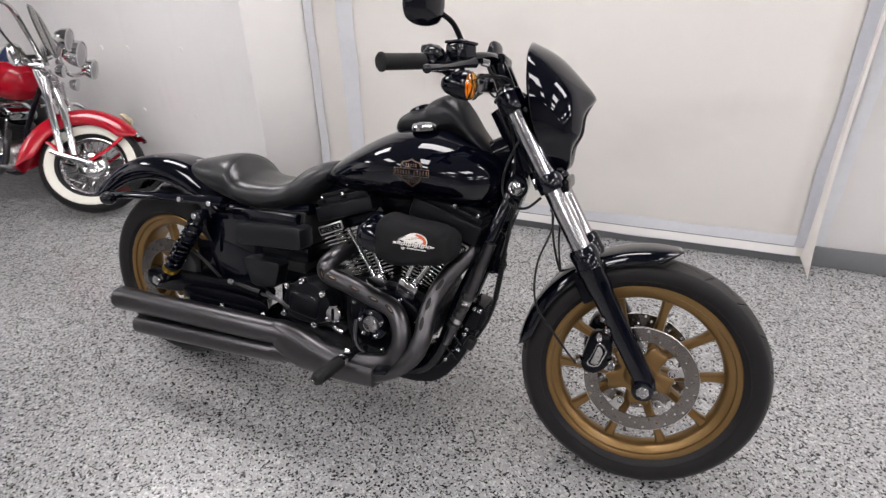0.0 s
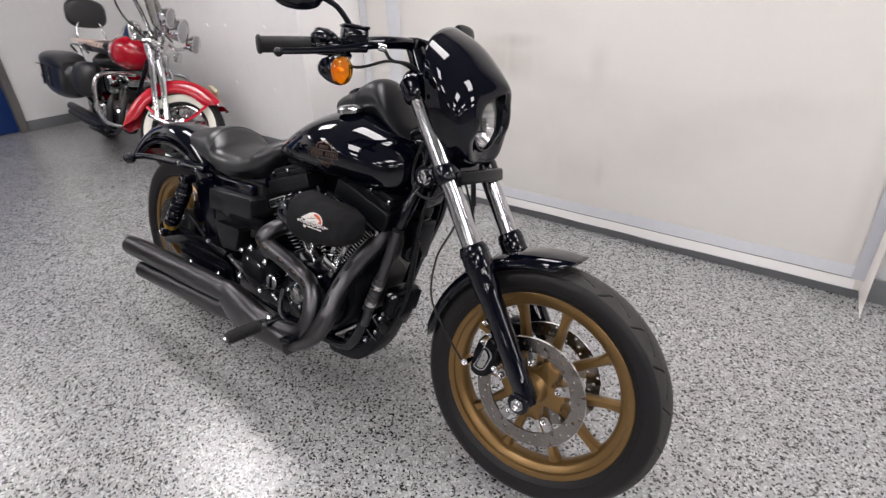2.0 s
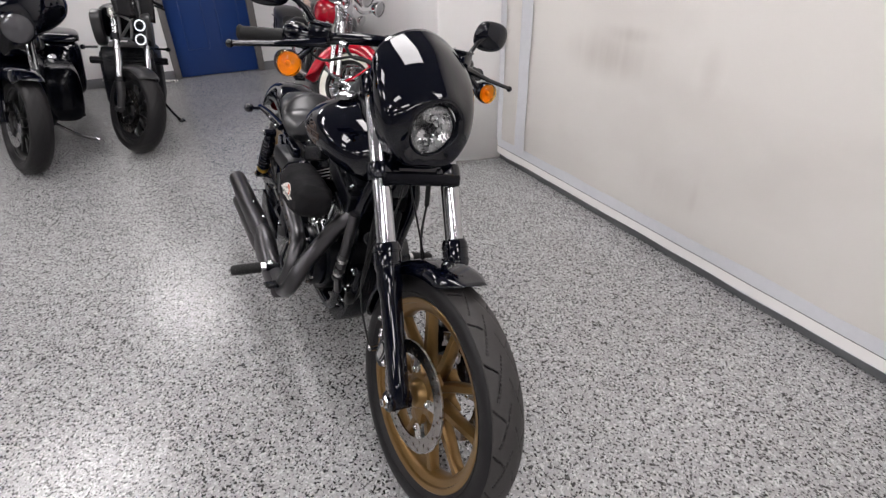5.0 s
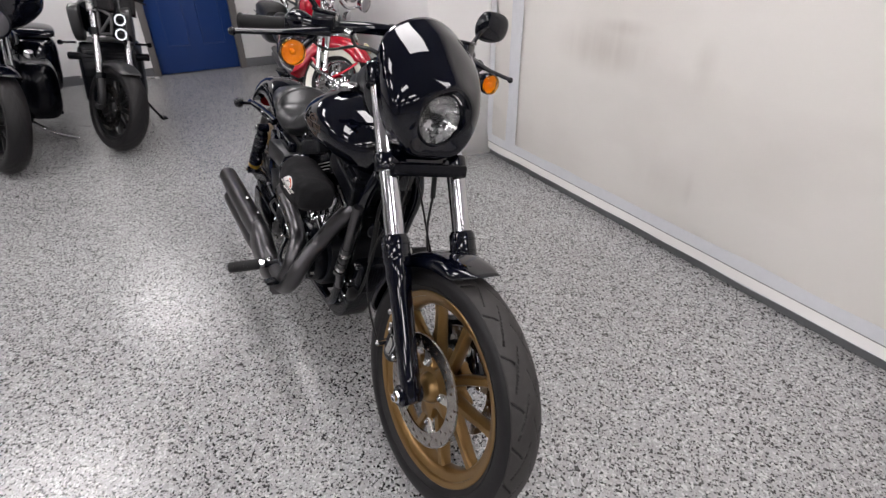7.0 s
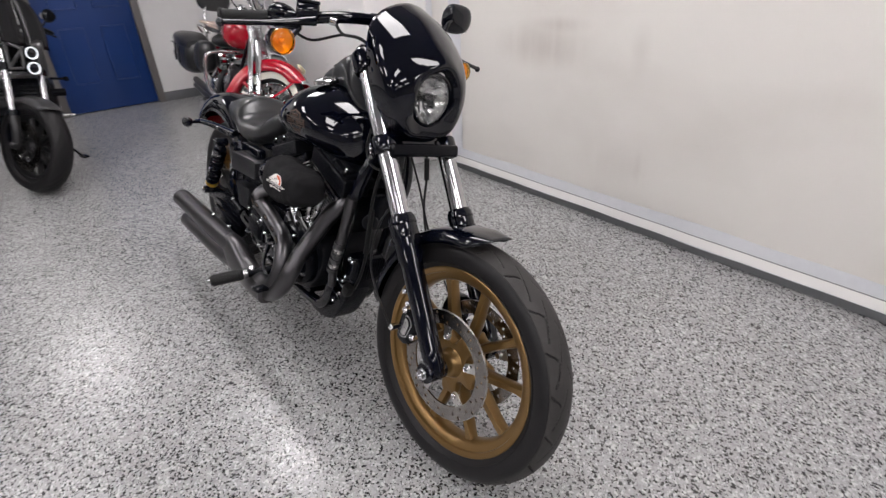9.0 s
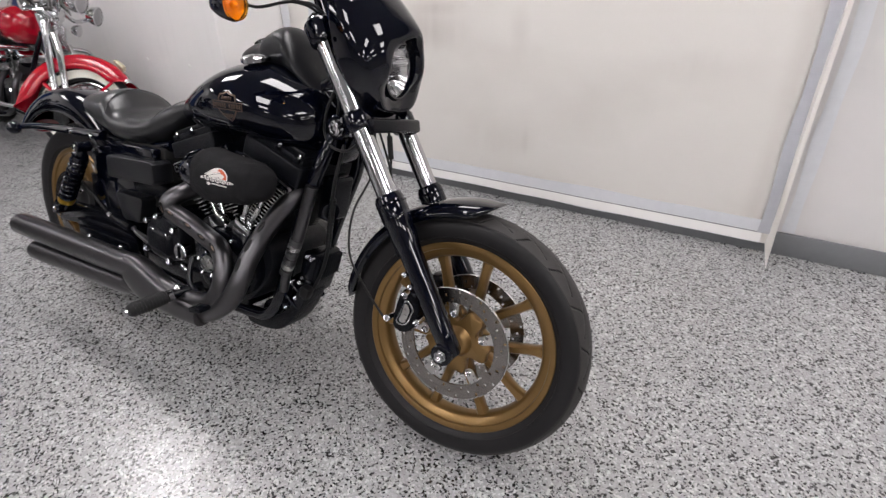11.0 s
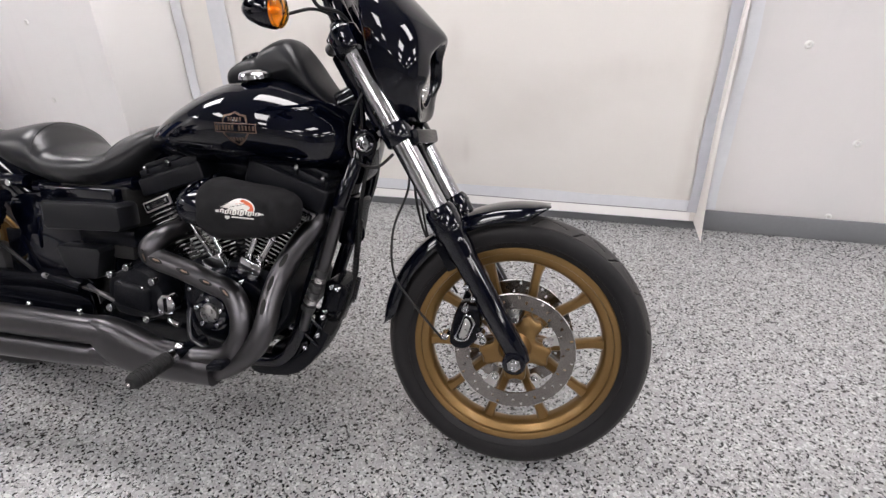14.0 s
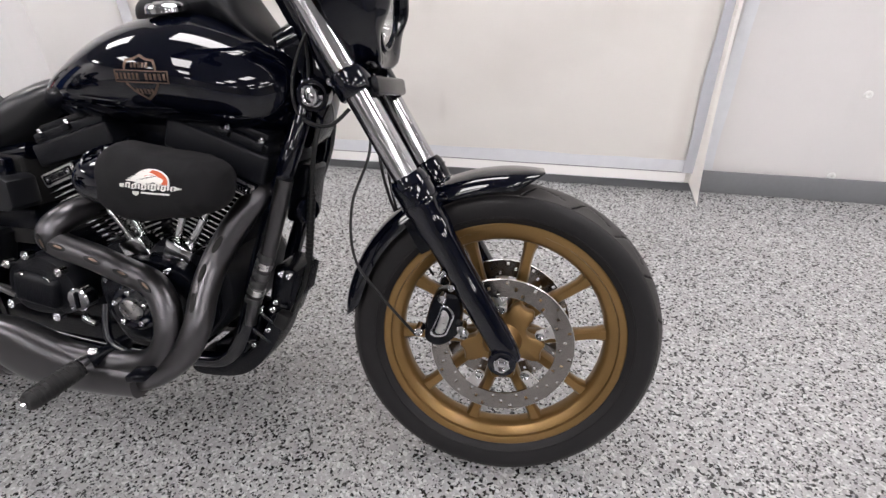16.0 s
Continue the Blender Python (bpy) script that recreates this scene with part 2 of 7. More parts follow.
SLATE = mat("slate_grey_paint", (0.022, 0.022, 0.024), 0.36, 0.2, 0.2, 0.15, 200)
FRAME = mat("taupe_door_frame", (0.16, 0.15, 0.145), 0.45, 0, 0, 0.08, 60, wear=0.2)
CEIL = mat("ceiling_tile", (0.33, 0.325, 0.32), 0.8, 0, 0, 0.05, 60, 0.3, 100)
PANEL = glow("lamp_panel", (1.0, 0.958, 0.972), LAMP)


# ---- shaping ----
def cat(points, sub, closed=False):
    """Points of a smooth curve through the given ones."""
    pts = [np.array(p, float) for p in points]
    n, out = len(pts), []
    for i in range(n if closed else n - 1):
        a, b, c, d = [pts[j % n] if closed else pts[min(max(j, 0), n - 1)] for j in (i - 1, i, i + 1, i + 2)]
        for k in range(sub):
            s = k / sub
            out.append(0.5 * (2 * b + (c - a) * s + (2 * a - 5 * b + 4 * c - d) * s * s + (3 * b - a - 3 * c + d) * s ** 3))
    if not closed:
        out.append(pts[-1])
    return out


def skin(bm, rings, closed=True, caps=True, loop=False):
    """Faces between rings of points."""
    vs = [[bm.verts.new(p) for p in r] for r in rings]
    n = len(rings[0])
    m = len(rings)
    for i in range(m if loop else m - 1):
        a, b = vs[i], vs[(i + 1) % m]
        for j in range(n if closed else n - 1):
            k = (j + 1) % n
            bm.faces.new((a[j], a[k], b[k], b[j]))
    if caps and closed and not loop:
        bm.faces.new(vs[0][::-1])
        bm.faces.new(vs[-1])
    return bm


def tube(points, r, n=12, sub=6, bm=None, smooth=True, loop=False, flat=1.0):
    bm = bm or bmesh.new()
    pts = cat(points, sub, loop) if smooth and len(points) > 2 else [np.array(p, float) for p in points]
    m = len(pts)
    if isinstance(r, (int, float)):
        rad = [r] * m
    else:
        rad = list(np.interp(np.linspace(0, 1, m), np.linspace(0, 1, len(r)), r))
    rings, up = [], None
    for i, p in enumerate(pts):
        d = Vector(np.subtract(pts[(i + 1) % m], pts[i - 1])) if loop else Vector(np.subtract(pts[min(i + 1, m - 1)], pts[max(i - 1, 0)]))
        d.normalize()
        if up is None:
            up = d.orthogonal().normalized()
        up = (up - d * up.dot(d)).normalized()
        side = d.cross(up)
        rings.append([Vector(p) + float(rad[i]) * (math.cos(2 * math.pi * k / n) * up + flat * math.sin(2 * math.pi * k / n) * side) for k in range(n)])
    skin(bm, rings, loop=loop)
    return bm


def cyl(p0, p1, r0, r1=None, n=20, bm=None, round_=0.0):
    """A capped cylinder or cone, with a small chamfer."""
    bm = bm or bmesh.new()
    p0, p1 = Vector(p0), Vector(p1)
    r1 = r0 if r1 is None else r1
    d = (p1 - p0).normalized()
    up = d.orthogonal().normalized()
    side = d.cross(up)
    c = round_ or min(0.12 * min(r0, r1), 0.003)
    rings = []
    for p, r in ((p0, r0 - c), (p0 + d * c, r0), (p1 - d * c, r1), (p1, r1 - c)):
        rings.append([p + r * (math.cos(2 * math.pi * k / n) * up + math.sin(2 * math.pi * k / n) * side) for k in range(n)])
    return skin(bm, rings)


def bolt(p0, p1, r, n=12):
    """A round bolt with a socket sunk into its outer end."""
    bm = cyl(p0, p1, r, n=n)
    d = (Vector(p1) - Vector(p0)).normalized()
    bm.normal_update()
    top = max((f for f in bm.faces if len(f.verts) == n), key=lambda f: f.calc_center_median().dot(d))
    bmesh.ops.inset_region(bm, faces=[top], thickness=r * 0.42, depth=0)
    bmesh.ops.translate(bm, verts=list(top.verts), vec=d * -r * 0.75)
    return bm


def lathe(profile, centre, n=64, bm=None, axis="y", loop=True, arc=(0, 360), caps=False):
    """Turns (radius, along) points round an axis through centre."""
    bm = bm or bmesh.new()
    c = Vector(centre)
    full = arc[1] - arc[0] >= 360
    rings = []
    for k in range(n if full else n + 1):
        a = radians(arc[0] + (arc[1] - arc[0]) * k / n)
        u, v = math.cos(a), math.sin(a)
        ring = []
        for r, s in profile:
            q = {"y": (r * u, s, r * v), "x": (s, r * u, r * v), "z": (r * u, r * v, s)}[axis]
            ring.append(c + Vector(q))
        rings.append(ring)
    skin(bm, rings, closed=loop, caps=caps, loop=full)
    return bm


def box(size, centre, bevel=0.0, rot=(0, 0, 0), bm=None, seg=2, taper=None):
    """A box with rounded edges; taper scales its top in x and y."""
    tmp = bmesh.new()
    bmesh.ops.create_cube(tmp, size=1)
    for v in tmp.verts:
        k = taper if taper and v.co.z > 0 else (1, 1)
        v.co = Vector((v.co.x * size[0] * k[0], v.co.y * size[1] * k[1], v.co.z * size[2]))
    if bevel:
        bmesh.ops.bevel(tmp, geom=tmp.edges[:], offset=bevel, segments=seg, affect="EDGES", profile=0.5)
    m = pose(*centre, *rot)
    tmp.transform(m)
    return append(bm, tmp)


def append(bm, other):
    if bm is None:
        return other
    me = bpy.data.meshes.new("tmp")
    other.to_mesh(me)
    bm.from_mesh(me)
    bpy.data.meshes.remove(me)
    other.free()
    return bm


def ball(centre, r, bm=None, scale=(1, 1, 1), n=20):
    tmp = bmesh.new()
    bmesh.ops.create_uvsphere(tmp, u_segments=n, v_segments=n // 2, radius=r)
    for v in tmp.verts:
        v.co = Vector(centre) + Vector((v.co.x * scale[0], v.co.y * scale[1], v.co.z * scale[2]))
    return append(bm, tmp)


def loft(stations, n=40, sub=5, bm=None, yc=0.0):
    """A body along x from (x, low, high, half width, squareness) stations, with superellipse sections."""
    bm = bm or bmesh.new()
    rings = []
    for x, lo, hi, w, e in cat(stations, sub):
        ring = []
        for k in range(n):
            a = 2 * math.pi * k / n
            ca, sa = math.cos(a), math.sin(a)
            y = yc + w * math.copysign(abs(ca) ** (2 / e), ca)
            z = (lo + hi) / 2 + (hi - lo) / 2 * math.copysign(abs(sa) ** (2 / e), sa)
            ring.append((x, y, z))
        rings.append(ring)
    return skin(bm, rings)


def extrude(outline, y0, y1, bevel=0.0, bm=None):
    """A plate: an (x, z) outline between two y planes, with rounded rims."""
    tmp = bmesh.new()
    vs = [tmp.verts.new((x, y0, z)) for x, z in outline]
    f = tmp.faces.new(vs)
    ret = bmesh.ops.extrude_face_region(tmp, geom=[f])
    for g in ret["geom"]:
        if isinstance(g, bmesh.types.BMVert):
            g.co.y = y1
    bmesh.ops.recalc_face_normals(tmp, faces=tmp.faces)
    if bevel:
        rim = [e for e in tmp.edges if abs(e.verts[0].co.y - e.verts[1].co.y) < 1e-6]
        bmesh.ops.bevel(tmp, geom=rim, offset=bevel, segments=2, affect="EDGES", profile=0.5)
    return append(bm, tmp)


def blob(points, sub=6):
    """A smooth closed (x, z) outline."""
    return [tuple(p) for p in cat(points, sub, True)]


def part(name, bm, material, parent=None, label="", angle=38, m=None, shell=0.0):
    """Links a bmesh as one mesh object under a thing or a part."""
    bmesh.ops.recalc_face_normals(bm, faces=bm.faces)
    me = bpy.data.meshes.new(name)
    bm.to_mesh(me)
    bm.free()
    me.materials.append(material)
    me.polygons.foreach_set("use_smooth", [True] * len(me.polygons))
    me.set_sharp_from_angle(angle=radians(angle))
    ob = new(name, me)
    if parent is not None:
        ob.parent = parent
    if m is not None:
        ob.matrix_basis = m
    if label:
        tagged(ob, label)
    if shell:
        s = ob.modifiers.new("shell", "SOLIDIFY")
        s.thickness, s.offset = shell, -1
    return ob


def thing(name, label, category, m=None, group="", kind=""):
    ob = new(name)
    ob.empty_display_size = 0.1
    if m is not None:
        ob.matrix_basis = m
    return tagged(ob, label, category, group, kind)


def structure(name, bm, material, label, category):
    ob = part(name, bm, material)
    return tagged(ob, label, category, kind="structure")


# ---- the room ----
WALL_Y, DOOR_X, FAR_Y, FAR_X = 2.880, -5.95, -9.0, 9.0
structure("floor", box((FAR_X - DOOR_X + 0.4, WALL_Y - FAR_Y + 0.4, 0.1), ((FAR_X + DOOR_X) / 2, (WALL_Y + FAR_Y) / 2, -0.05)), FLOOR,
          "grey epoxy floor with black and white flakes", "floor")
structure("ceiling", box((FAR_X - DOOR_X + 0.4, WALL_Y - FAR_Y + 0.4, 0.1), ((FAR_X + DOOR_X) / 2, (WALL_Y + FAR_Y) / 2, CEILING + 0.05)), CEIL,
          "plain grey ceiling with light panels", "ceiling")
# one wall in two pieces; the left one has the brighter light painted in
structure("wall_north_left", box((-1.90 - DOOR_X, 0.12, CEILING), ((-1.90 + DOOR_X) / 2, WALL_Y + 0.06, CEILING / 2)), WALL_LIT,
          "off-white wall behind the red motorcycle", "wall")
structure("wall_north", box((FAR_X + 1.90, 0.12, CEILING), ((FAR_X - 1.90) / 2, WALL_Y + 0.06, CEILING / 2)), WALL,
          "patched off-white wall behind the motorcycles", "wall")
structure("wall_south", box((FAR_X - DOOR_X, 0.12, CEILING), ((FAR_X + DOOR_X) / 2, FAR_Y - 0.06, CEILING / 2)), GREYWALL, "plain grey wall", "wall")
structure("wall_east", box((0.12, WALL_Y - FAR_Y, CEILING), (FAR_X + 0.06, (WALL_Y + FAR_Y) / 2, CEILING / 2)), GREYWALL, "plain grey wall", "wall")
D0, D1, DH = 1.005, 1.875, 2.06
w = box((0.12, D0 - 0.05 - FAR_Y, CEILING), (DOOR_X - 0.06, (D0 - 0.05 + FAR_Y) / 2, CEILING / 2))
box((0.12, WALL_Y - D1 - 0.05, CEILING), (DOOR_X - 0.06, (D1 + 0.05 + WALL_Y) / 2, CEILING / 2), bm=w)
box((0.12, D1 - D0 + 0.1, CEILING - DH - 0.05), (DOOR_X - 0.06, (D0 + D1) / 2, (CEILING + DH + 0.05) / 2), bm=w)
structure("wall_west", w, WALL_LIT, "off-white wall around the blue door", "wall")

door = thing("door_1", "closed blue panelled door in a taupe frame", "door", kind="structure")
part("door_leaf", box((0.045, D1 - D0 - 0.006, DH - 0.01), (DOOR_X - 0.05, (D0 + D1) / 2, DH / 2 + 0.005), 0.003), DOOR, door)
for y0, y1 in ((D0 + 0.145, D0 + 0.375), (D1 - 0.345, D1 - 0.115)):
    for z0, z1 in ((0.30, 0.84), (1.02, 1.86)):
        yc, zc = (y0 + y1) / 2, (z0 + z1) / 2
        p = box((0.012, y1 - y0, 0.014), (DOOR_X - 0.024, yc, z0), 0.005)
        box((0.012, y1 - y0, 0.014), (DOOR_X - 0.024, yc, z1), 0.005, bm=p)
        box((0.012, 0.014, z1 - z0), (DOOR_X - 0.024, y0, zc), 0.005, bm=p)
        box((0.012, 0.014, z1 - z0), (DOOR_X - 0.024, y1, zc), 0.005, bm=p)
        part("door_moulding", p, DOOR, door)
for y in (D0 - 0.035, D1 + 0.035):
    part("door_jamb", box((0.16, 0.07, DH + 0.06), (DOOR_X - 0.05, y, (DH + 0.06) / 2), 0.005), FRAME, door)
part("door_head", box((0.16, D1 - D0, 0.06), (DOOR_X - 0.05, (D0 + D1) / 2, DH + 0.03), 0.005), FRAME, door)
knob = cyl((DOOR_X - 0.03, D0 + 0.07, 0.98), (DOOR_X + 0.03, D0 + 0.07, 0.98), 0.014)
ball((DOOR_X + 0.045, D0 + 0.07, 0.98), 0.028, knob)
part("door_knob", knob, STEEL, door, "brushed steel knob")


def cove(name, x0, y0, x1, y1, h):
    d = Vector((x1 - x0, y1 - y0))
    a = math.degrees(math.atan2(d.y, d.x))
    return structure(name, box((d.length, 0.012, h), ((x0 + x1) / 2, (y0 + y1) / 2, h / 2), 0.004, (0, 0, a)), BASE, "dark grey vinyl cove base", "baseboard")


cove("baseboard", DOOR_X, WALL_Y - 0.006, -2.03, WALL_Y - 0.006, 0.1)
cove("baseboard_long", -1.985, WALL_Y - 0.030, FAR_X, WALL_Y - 0.030, 0.105)
cove("baseboard_door_left", DOOR_X + 0.006, FAR_Y, DOOR_X + 0.006, D0 - 0.07, 0.1)
cove("baseboard_door_right", DOOR_X + 0.006, D1 + 0.07, DOOR_X + 0.006, WALL_Y - 0.012, 0.1)

# white sheet fixed over the wall, its rims taped; it ends in a loose curling edge
X0, X1, ZT = -1.985, 0.765, CEILING
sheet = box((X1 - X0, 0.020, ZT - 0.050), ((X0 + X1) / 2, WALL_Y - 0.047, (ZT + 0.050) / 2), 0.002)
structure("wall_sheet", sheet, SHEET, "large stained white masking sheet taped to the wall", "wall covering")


def strip(x0, x1, z0, z1, y, wob=0.012, n=60):
    """A flat taped band with an uneven rim."""
    bm = bmesh.new()
    long_x = (x1 - x0) > (z1 - z0)
    rings = []
    for i in range(n + 1):
        s = i / n
        a, b = wob * noise.noise((s * 9, x0, z0)), wob * noise.noise((s * 9, z0, 7))
        if abs(z1 - z0) < 0.006:
            b = a
        rings.append([(x0 + (x1 - x0) * s, y, z0 + a), (x0 + (x1 - x0) * s, y, z1 + b)] if long_x else
                     [(x0 + a, y, z0 + (z1 - z0) * s), (x1 + b, y, z0 + (z1 - z0) * s)])
    skin(bm, rings, closed=False)
    return bm


# rims: x from and to, z from and to, material
BANDS = ((-1.975, 0.72, 0.050, 0.160, TAPE), (-1.975, 0.72, 0.0535, 0.0985, WHITESHEET), (-1.975, 0.72, 0.0990, 0.1030, SEAM), (-1.985, -1.925, 0.14, ZT, TAPE), (-1.765, -1.66, 0.14, ZT, TAPE), (0.702, 0.756, 0.10, ZT, TAPE_DARK))
for k, (x0, x1, z0, z1, paint) in enumerate(BANDS):
    o = part("tape_band", strip(x0, x1, z0, z1, WALL_Y - 0.060 - 0.001 * k, 0.003 if paint in (SEAM, WHITESHEET) else 0.010), paint, angle=5)
    tagged(o, "thin dark seam along the taped rim" if paint == SEAM else "grey-blue paper tape band on the white sheet", "tape", kind="structure")
o = part("tape_band", strip(0.792, 0.842, 0.098, ZT, WALL_Y - 0.003), TAPE, angle=5)
tagged(o, "pale blue tape on the wall beside the sheet", "tape", kind="structure")

# the free edge of the sheet stands off the wall and its corner touches the floor
bm, rings = bmesh.new(), []
for i in range(25):
    s = i / 24
    z = 0.002 + (ZT - 0.01) * s
    out = 0.13 * (1 - s) ** 9 + 0.055 + 0.006 * math.sin(9 * s)
    rings.append([(0.742 + 0.004 * math.sin(20 * s), WALL_Y - 0.058, max(z, 0.05)), (0.750, WALL_Y - 0.056 - out * 0.45, max(z, 0.03 * (1 - s))), (0.762 + 0.012 * s, WALL_Y - 0.010 - out, z)])
skin(bm, rings, closed=False)
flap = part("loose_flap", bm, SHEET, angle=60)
tagged(flap, "loose curling edge of the white sheet", "sheet edge", kind="structure")

# panel that stands away from the wall beside the corner
bm = bmesh.new()
plan = cat([(-1.995, 2.870), (-2.01, 2.76), (-2.03, 2.68), (-2.07, 2.56), (-2.11, 2.44)], 6)
skin(bm, [[(x, y, 0.004), (x, y, 1.0), (x - 0.01, y + 0.01, ZT - 0.02)] for x, y in plan], closed=False)
p = part("leaning_sheet", bm, WHITESHEET, shell=0.004)
tagged(p, "warm white sheet standing away from the wall", "sheet", kind="structure")
for x, z in ((-3.067, 0.948), (-3.075, 0.496), (-3.576, 0.949), (-3.577, 0.512), (-3.838, 0.945), (1.340, 0.458), (1.041, 0.860), (1.328, 0.104)):
    h = lathe([(0.004, -0.004), (0.010, -0.006), (0.016, -0.002), (0.018, 0.0)], (x, WALL_Y, z), 14, loop=False)
    tagged(part("screw_hole", h, mat("plaster_crumb", (0.8, 0.8, 0.78), 0.8)), "small burst screw hole in the plaster", "wall hole", "wall holes")

for x, y, wide in PANELS:
    o = thing("ceiling_light", "square-edged white ceiling light panel, lit", "ceiling light", group="ceiling lights")
    # the row beside the wall runs along it, the others across
    wx, wy = (wide, 0.56) if y > 1 else (0.56, wide)
    part("diffuser", box((wx, wy, 0.012), (x, y, CEILING - 0.012)), PANEL, o, "glowing white diffuser")
    f = bmesh.new()
    for sx in (-1, 1):
        box((wx + 0.062, 0.03, 0.03), (x, y + sx * (wy / 2 + 0.016), CEILING - 0.015), 0.003, bm=f)
        box((0.03, wy, 0.03), (x + sx * (wx / 2 + 0.016), y, CEILING - 0.015), 0.003, bm=f)
    part("frame", f, CEIL, o)


# ---- the black motorcycle: x ahead, y to its left, z up, from the rear wheel's foot ----
BIKE = pose(-1.591, 1.2698, -0.002, 0, 0, -0.27) @ pose(0, 0, 0, -12.45)
RAKE, TRAIL_X = 30.5, 1.749


def steering(deg, rake=RAKE, foot=TRAIL_X):
    axis = Vector((-math.sin(radians(rake)), 0, math.cos(radians(rake))))
    c = Matrix.Translation((foot, 0, 0))
    return c @ Matrix.Rotation(radians(deg), 4, axis) @ c.inverted()


STEER = steering(5.0)
bike = thing("motorcycle", "gloss black cruiser motorcycle with gold cast wheels, leaning on its stand", "motorcycle", BIKE)


def tyre(centre, R, bead, half, n=312, groove=0.006, pitch=24, sink=0.0):
    """A tyre with a grooved tread."""
    side = [(bead - 0.006, half * 0.66), (bead + 0.004, half * 0.72), (bead + 0.010, half * 0.86), (bead + 0.0145, half * 0.915), (bead + 0.0150, half * 0.950), (bead + 0.0170, half * 0.955), (bead + 0.0175, half * 0.930), (bead + (R - bead) * 0.38, half * 1.0), (bead + (R - bead) * 0.58, half * 0.995),
            (bead + (R - bead) * 0.70, half * 0.95)]
    crown = [(R - (R - bead) * 0.30 * (abs(s) ** 2.3), half * 0.95 * s) for s in np.linspace(0.92, -0.92, 27)]
    crown = [(r - (sink if abs(y) < half * 0.80 else 0), y) for r, y in crown]
    prof = side + crown + [(r, -y) for r, y in side[::-1]]
    bm = bmesh.new()
    rings = []
    for k in range(n):
        a = 2 * math.pi * k / n
        ring = []
        for i, (r, y) in enumerate(prof):
            s = y / half
            if 10 <= i < len(prof) - 10 and groove:
                ph = (a * pitch / (2 * math.pi) + abs(s) * 1.9 + (0.5 if s > 0 else 0)) % 1.0
                if ph < 0.17 and 0.06 < abs(s) < 0.80:
                    r -= groove
            ring.append(Vector(centre) + Vector((r * math.cos(a), y, r * math.sin(a))))
        rings.append(ring)
    skin(bm, rings, closed=False, loop=True)
    return bm


def tread(centre, R, bead, half, n=640, pitch=20):
    """The worn crown band of a tyre, its slanted grooves cut through it."""
    prof = [(R - (R - bead) * 0.30 * (abs(s) ** 2.3), half * 0.95 * s) for s in np.linspace(0.90, -0.90, 37)]
    verts, faces = [], []
    w = len(prof)
    for k in range(n):
        a = 2 * math.pi * k / n
        verts += [Vector(centre) + Vector((r * math.cos(a), y, r * math.sin(a))) for r, y in prof]
        for i in range(w - 1):
            s = (prof[i][1] + prof[i + 1][1]) / 2 / half
            u = (k + 0.5) / n * pitch
            ph = (u + abs(s) * 1.7 + (0.5 if s > 0 else 0)) % 1.0
            p2 = (u - abs(s) * 0.55 + (0.15 if s > 0 else 0.65)) % 1.0
            if not ((ph < 0.065 and 0.06 < abs(s) < 0.62) or (p2 < 0.055 and 0.40 < abs(s) < 0.80)):
                faces.append((k * w + i, k * w + i + 1, (k + 1) % n * w + i + 1, (k + 1) % n * w + i))
    me = bpy.data.meshes.new("tread")
    me.from_pydata(verts, [], faces)
    bm = bmesh.new()
    bm.from_mesh(me)
    bpy.data.meshes.remove(me)
    return bm


def cast_wheel(name, centre, R, half, hub, material, parent, label="", m=None, arms=5, turn=90.0, split=19.0, spoke_w=0.012, web=0.016):
    """A cast wheel: rim with its spokes and star hub as parts."""
    c = Vector(centre)
    half_ring = [(R + 0.002, half), (R - 0.002, half + 0.003), (R - 0.010, half + 0.002), (R - 0.015, half + 0.000), (R - 0.0165, half - 0.006), (R - 0.031, half - 0.011), (R - 0.035, half - 0.015), (R - 0.039, half - 0.024), (R - 0.040, half - 0.030)]
    ring = [(r, -y) for r, y in half_ring] + half_ring[::-1] + [(R - 0.008, half - 0.012), (R - 0.012, 0), (R - 0.008, -half + 0.012)]
    rim = part(name, lathe(ring, c, 120), material, parent, label, m=m)
    for i in range(arms):
        for sgn in (-1, 1):
            a0, a1 = radians(turn + 72 * i + sgn * 12), radians(turn + 72 * i + sgn * split)
            rings = []
            for s in np.linspace(0, 1, 9):
                r = 0.035 + (R - 0.036 - 0.035) * s
                a = a0 + (a1 - a0) * min(1, s * 1.25)
                wdt = spoke_w * (1.30 - 0.35 * s if s < 0.85 else 1.0 + 3.2 * (s - 0.85))
                p = c + Vector((r * math.cos(a), 0, r * math.sin(a)))
                t = Vector((-math.sin(a), 0, math.cos(a)))
                d = web * (1.25 - 0.35 * s)
                rings.append([p + t * (wdt * u) + Vector((0, d * v, 0)) for u, v in ((-1, -0.6), (-0.62, -1), (0.62, -1), (1, -0.6), (1, 0.6), (0.62, 1), (-0.62, 1), (-1, 0.6))])
            part("wheel_spoke", skin(bmesh.new(), rings), material, rim)
    part("wheel_hub", lathe([(0.001, -hub), (0.026, -hub), (0.034, -hub + 0.006), (0.044, -hub + 0.03), (0.052, -0.012), (0.052, 0.012), (0.044, hub - 0.03), (0.034, hub - 0.006), (0.026, hub), (0.001, hub)], c, 40, loop=False), material, rim)
    for sgn in (-1, 1):
        star = []
        for k in range(5):
            for r, t in ((0.054, -36), (0.059, -27), (0.078, -20), (0.088, -14), (0.089, -9), (0.085, -4), (0.085, 4), (0.089, 9), (0.088, 14), (0.078, 20), (0.059, 27)):
                star.append((c.x + r * math.cos(radians(turn + 72 * k + t)), c.z + r * math.sin(radians(turn + 72 * k + t))))
        part("hub_star", extrude(blob(star, 2), sgn * (hub - 0.052), sgn * (hub - 0.022), 0.008), material, rim)
    return rim


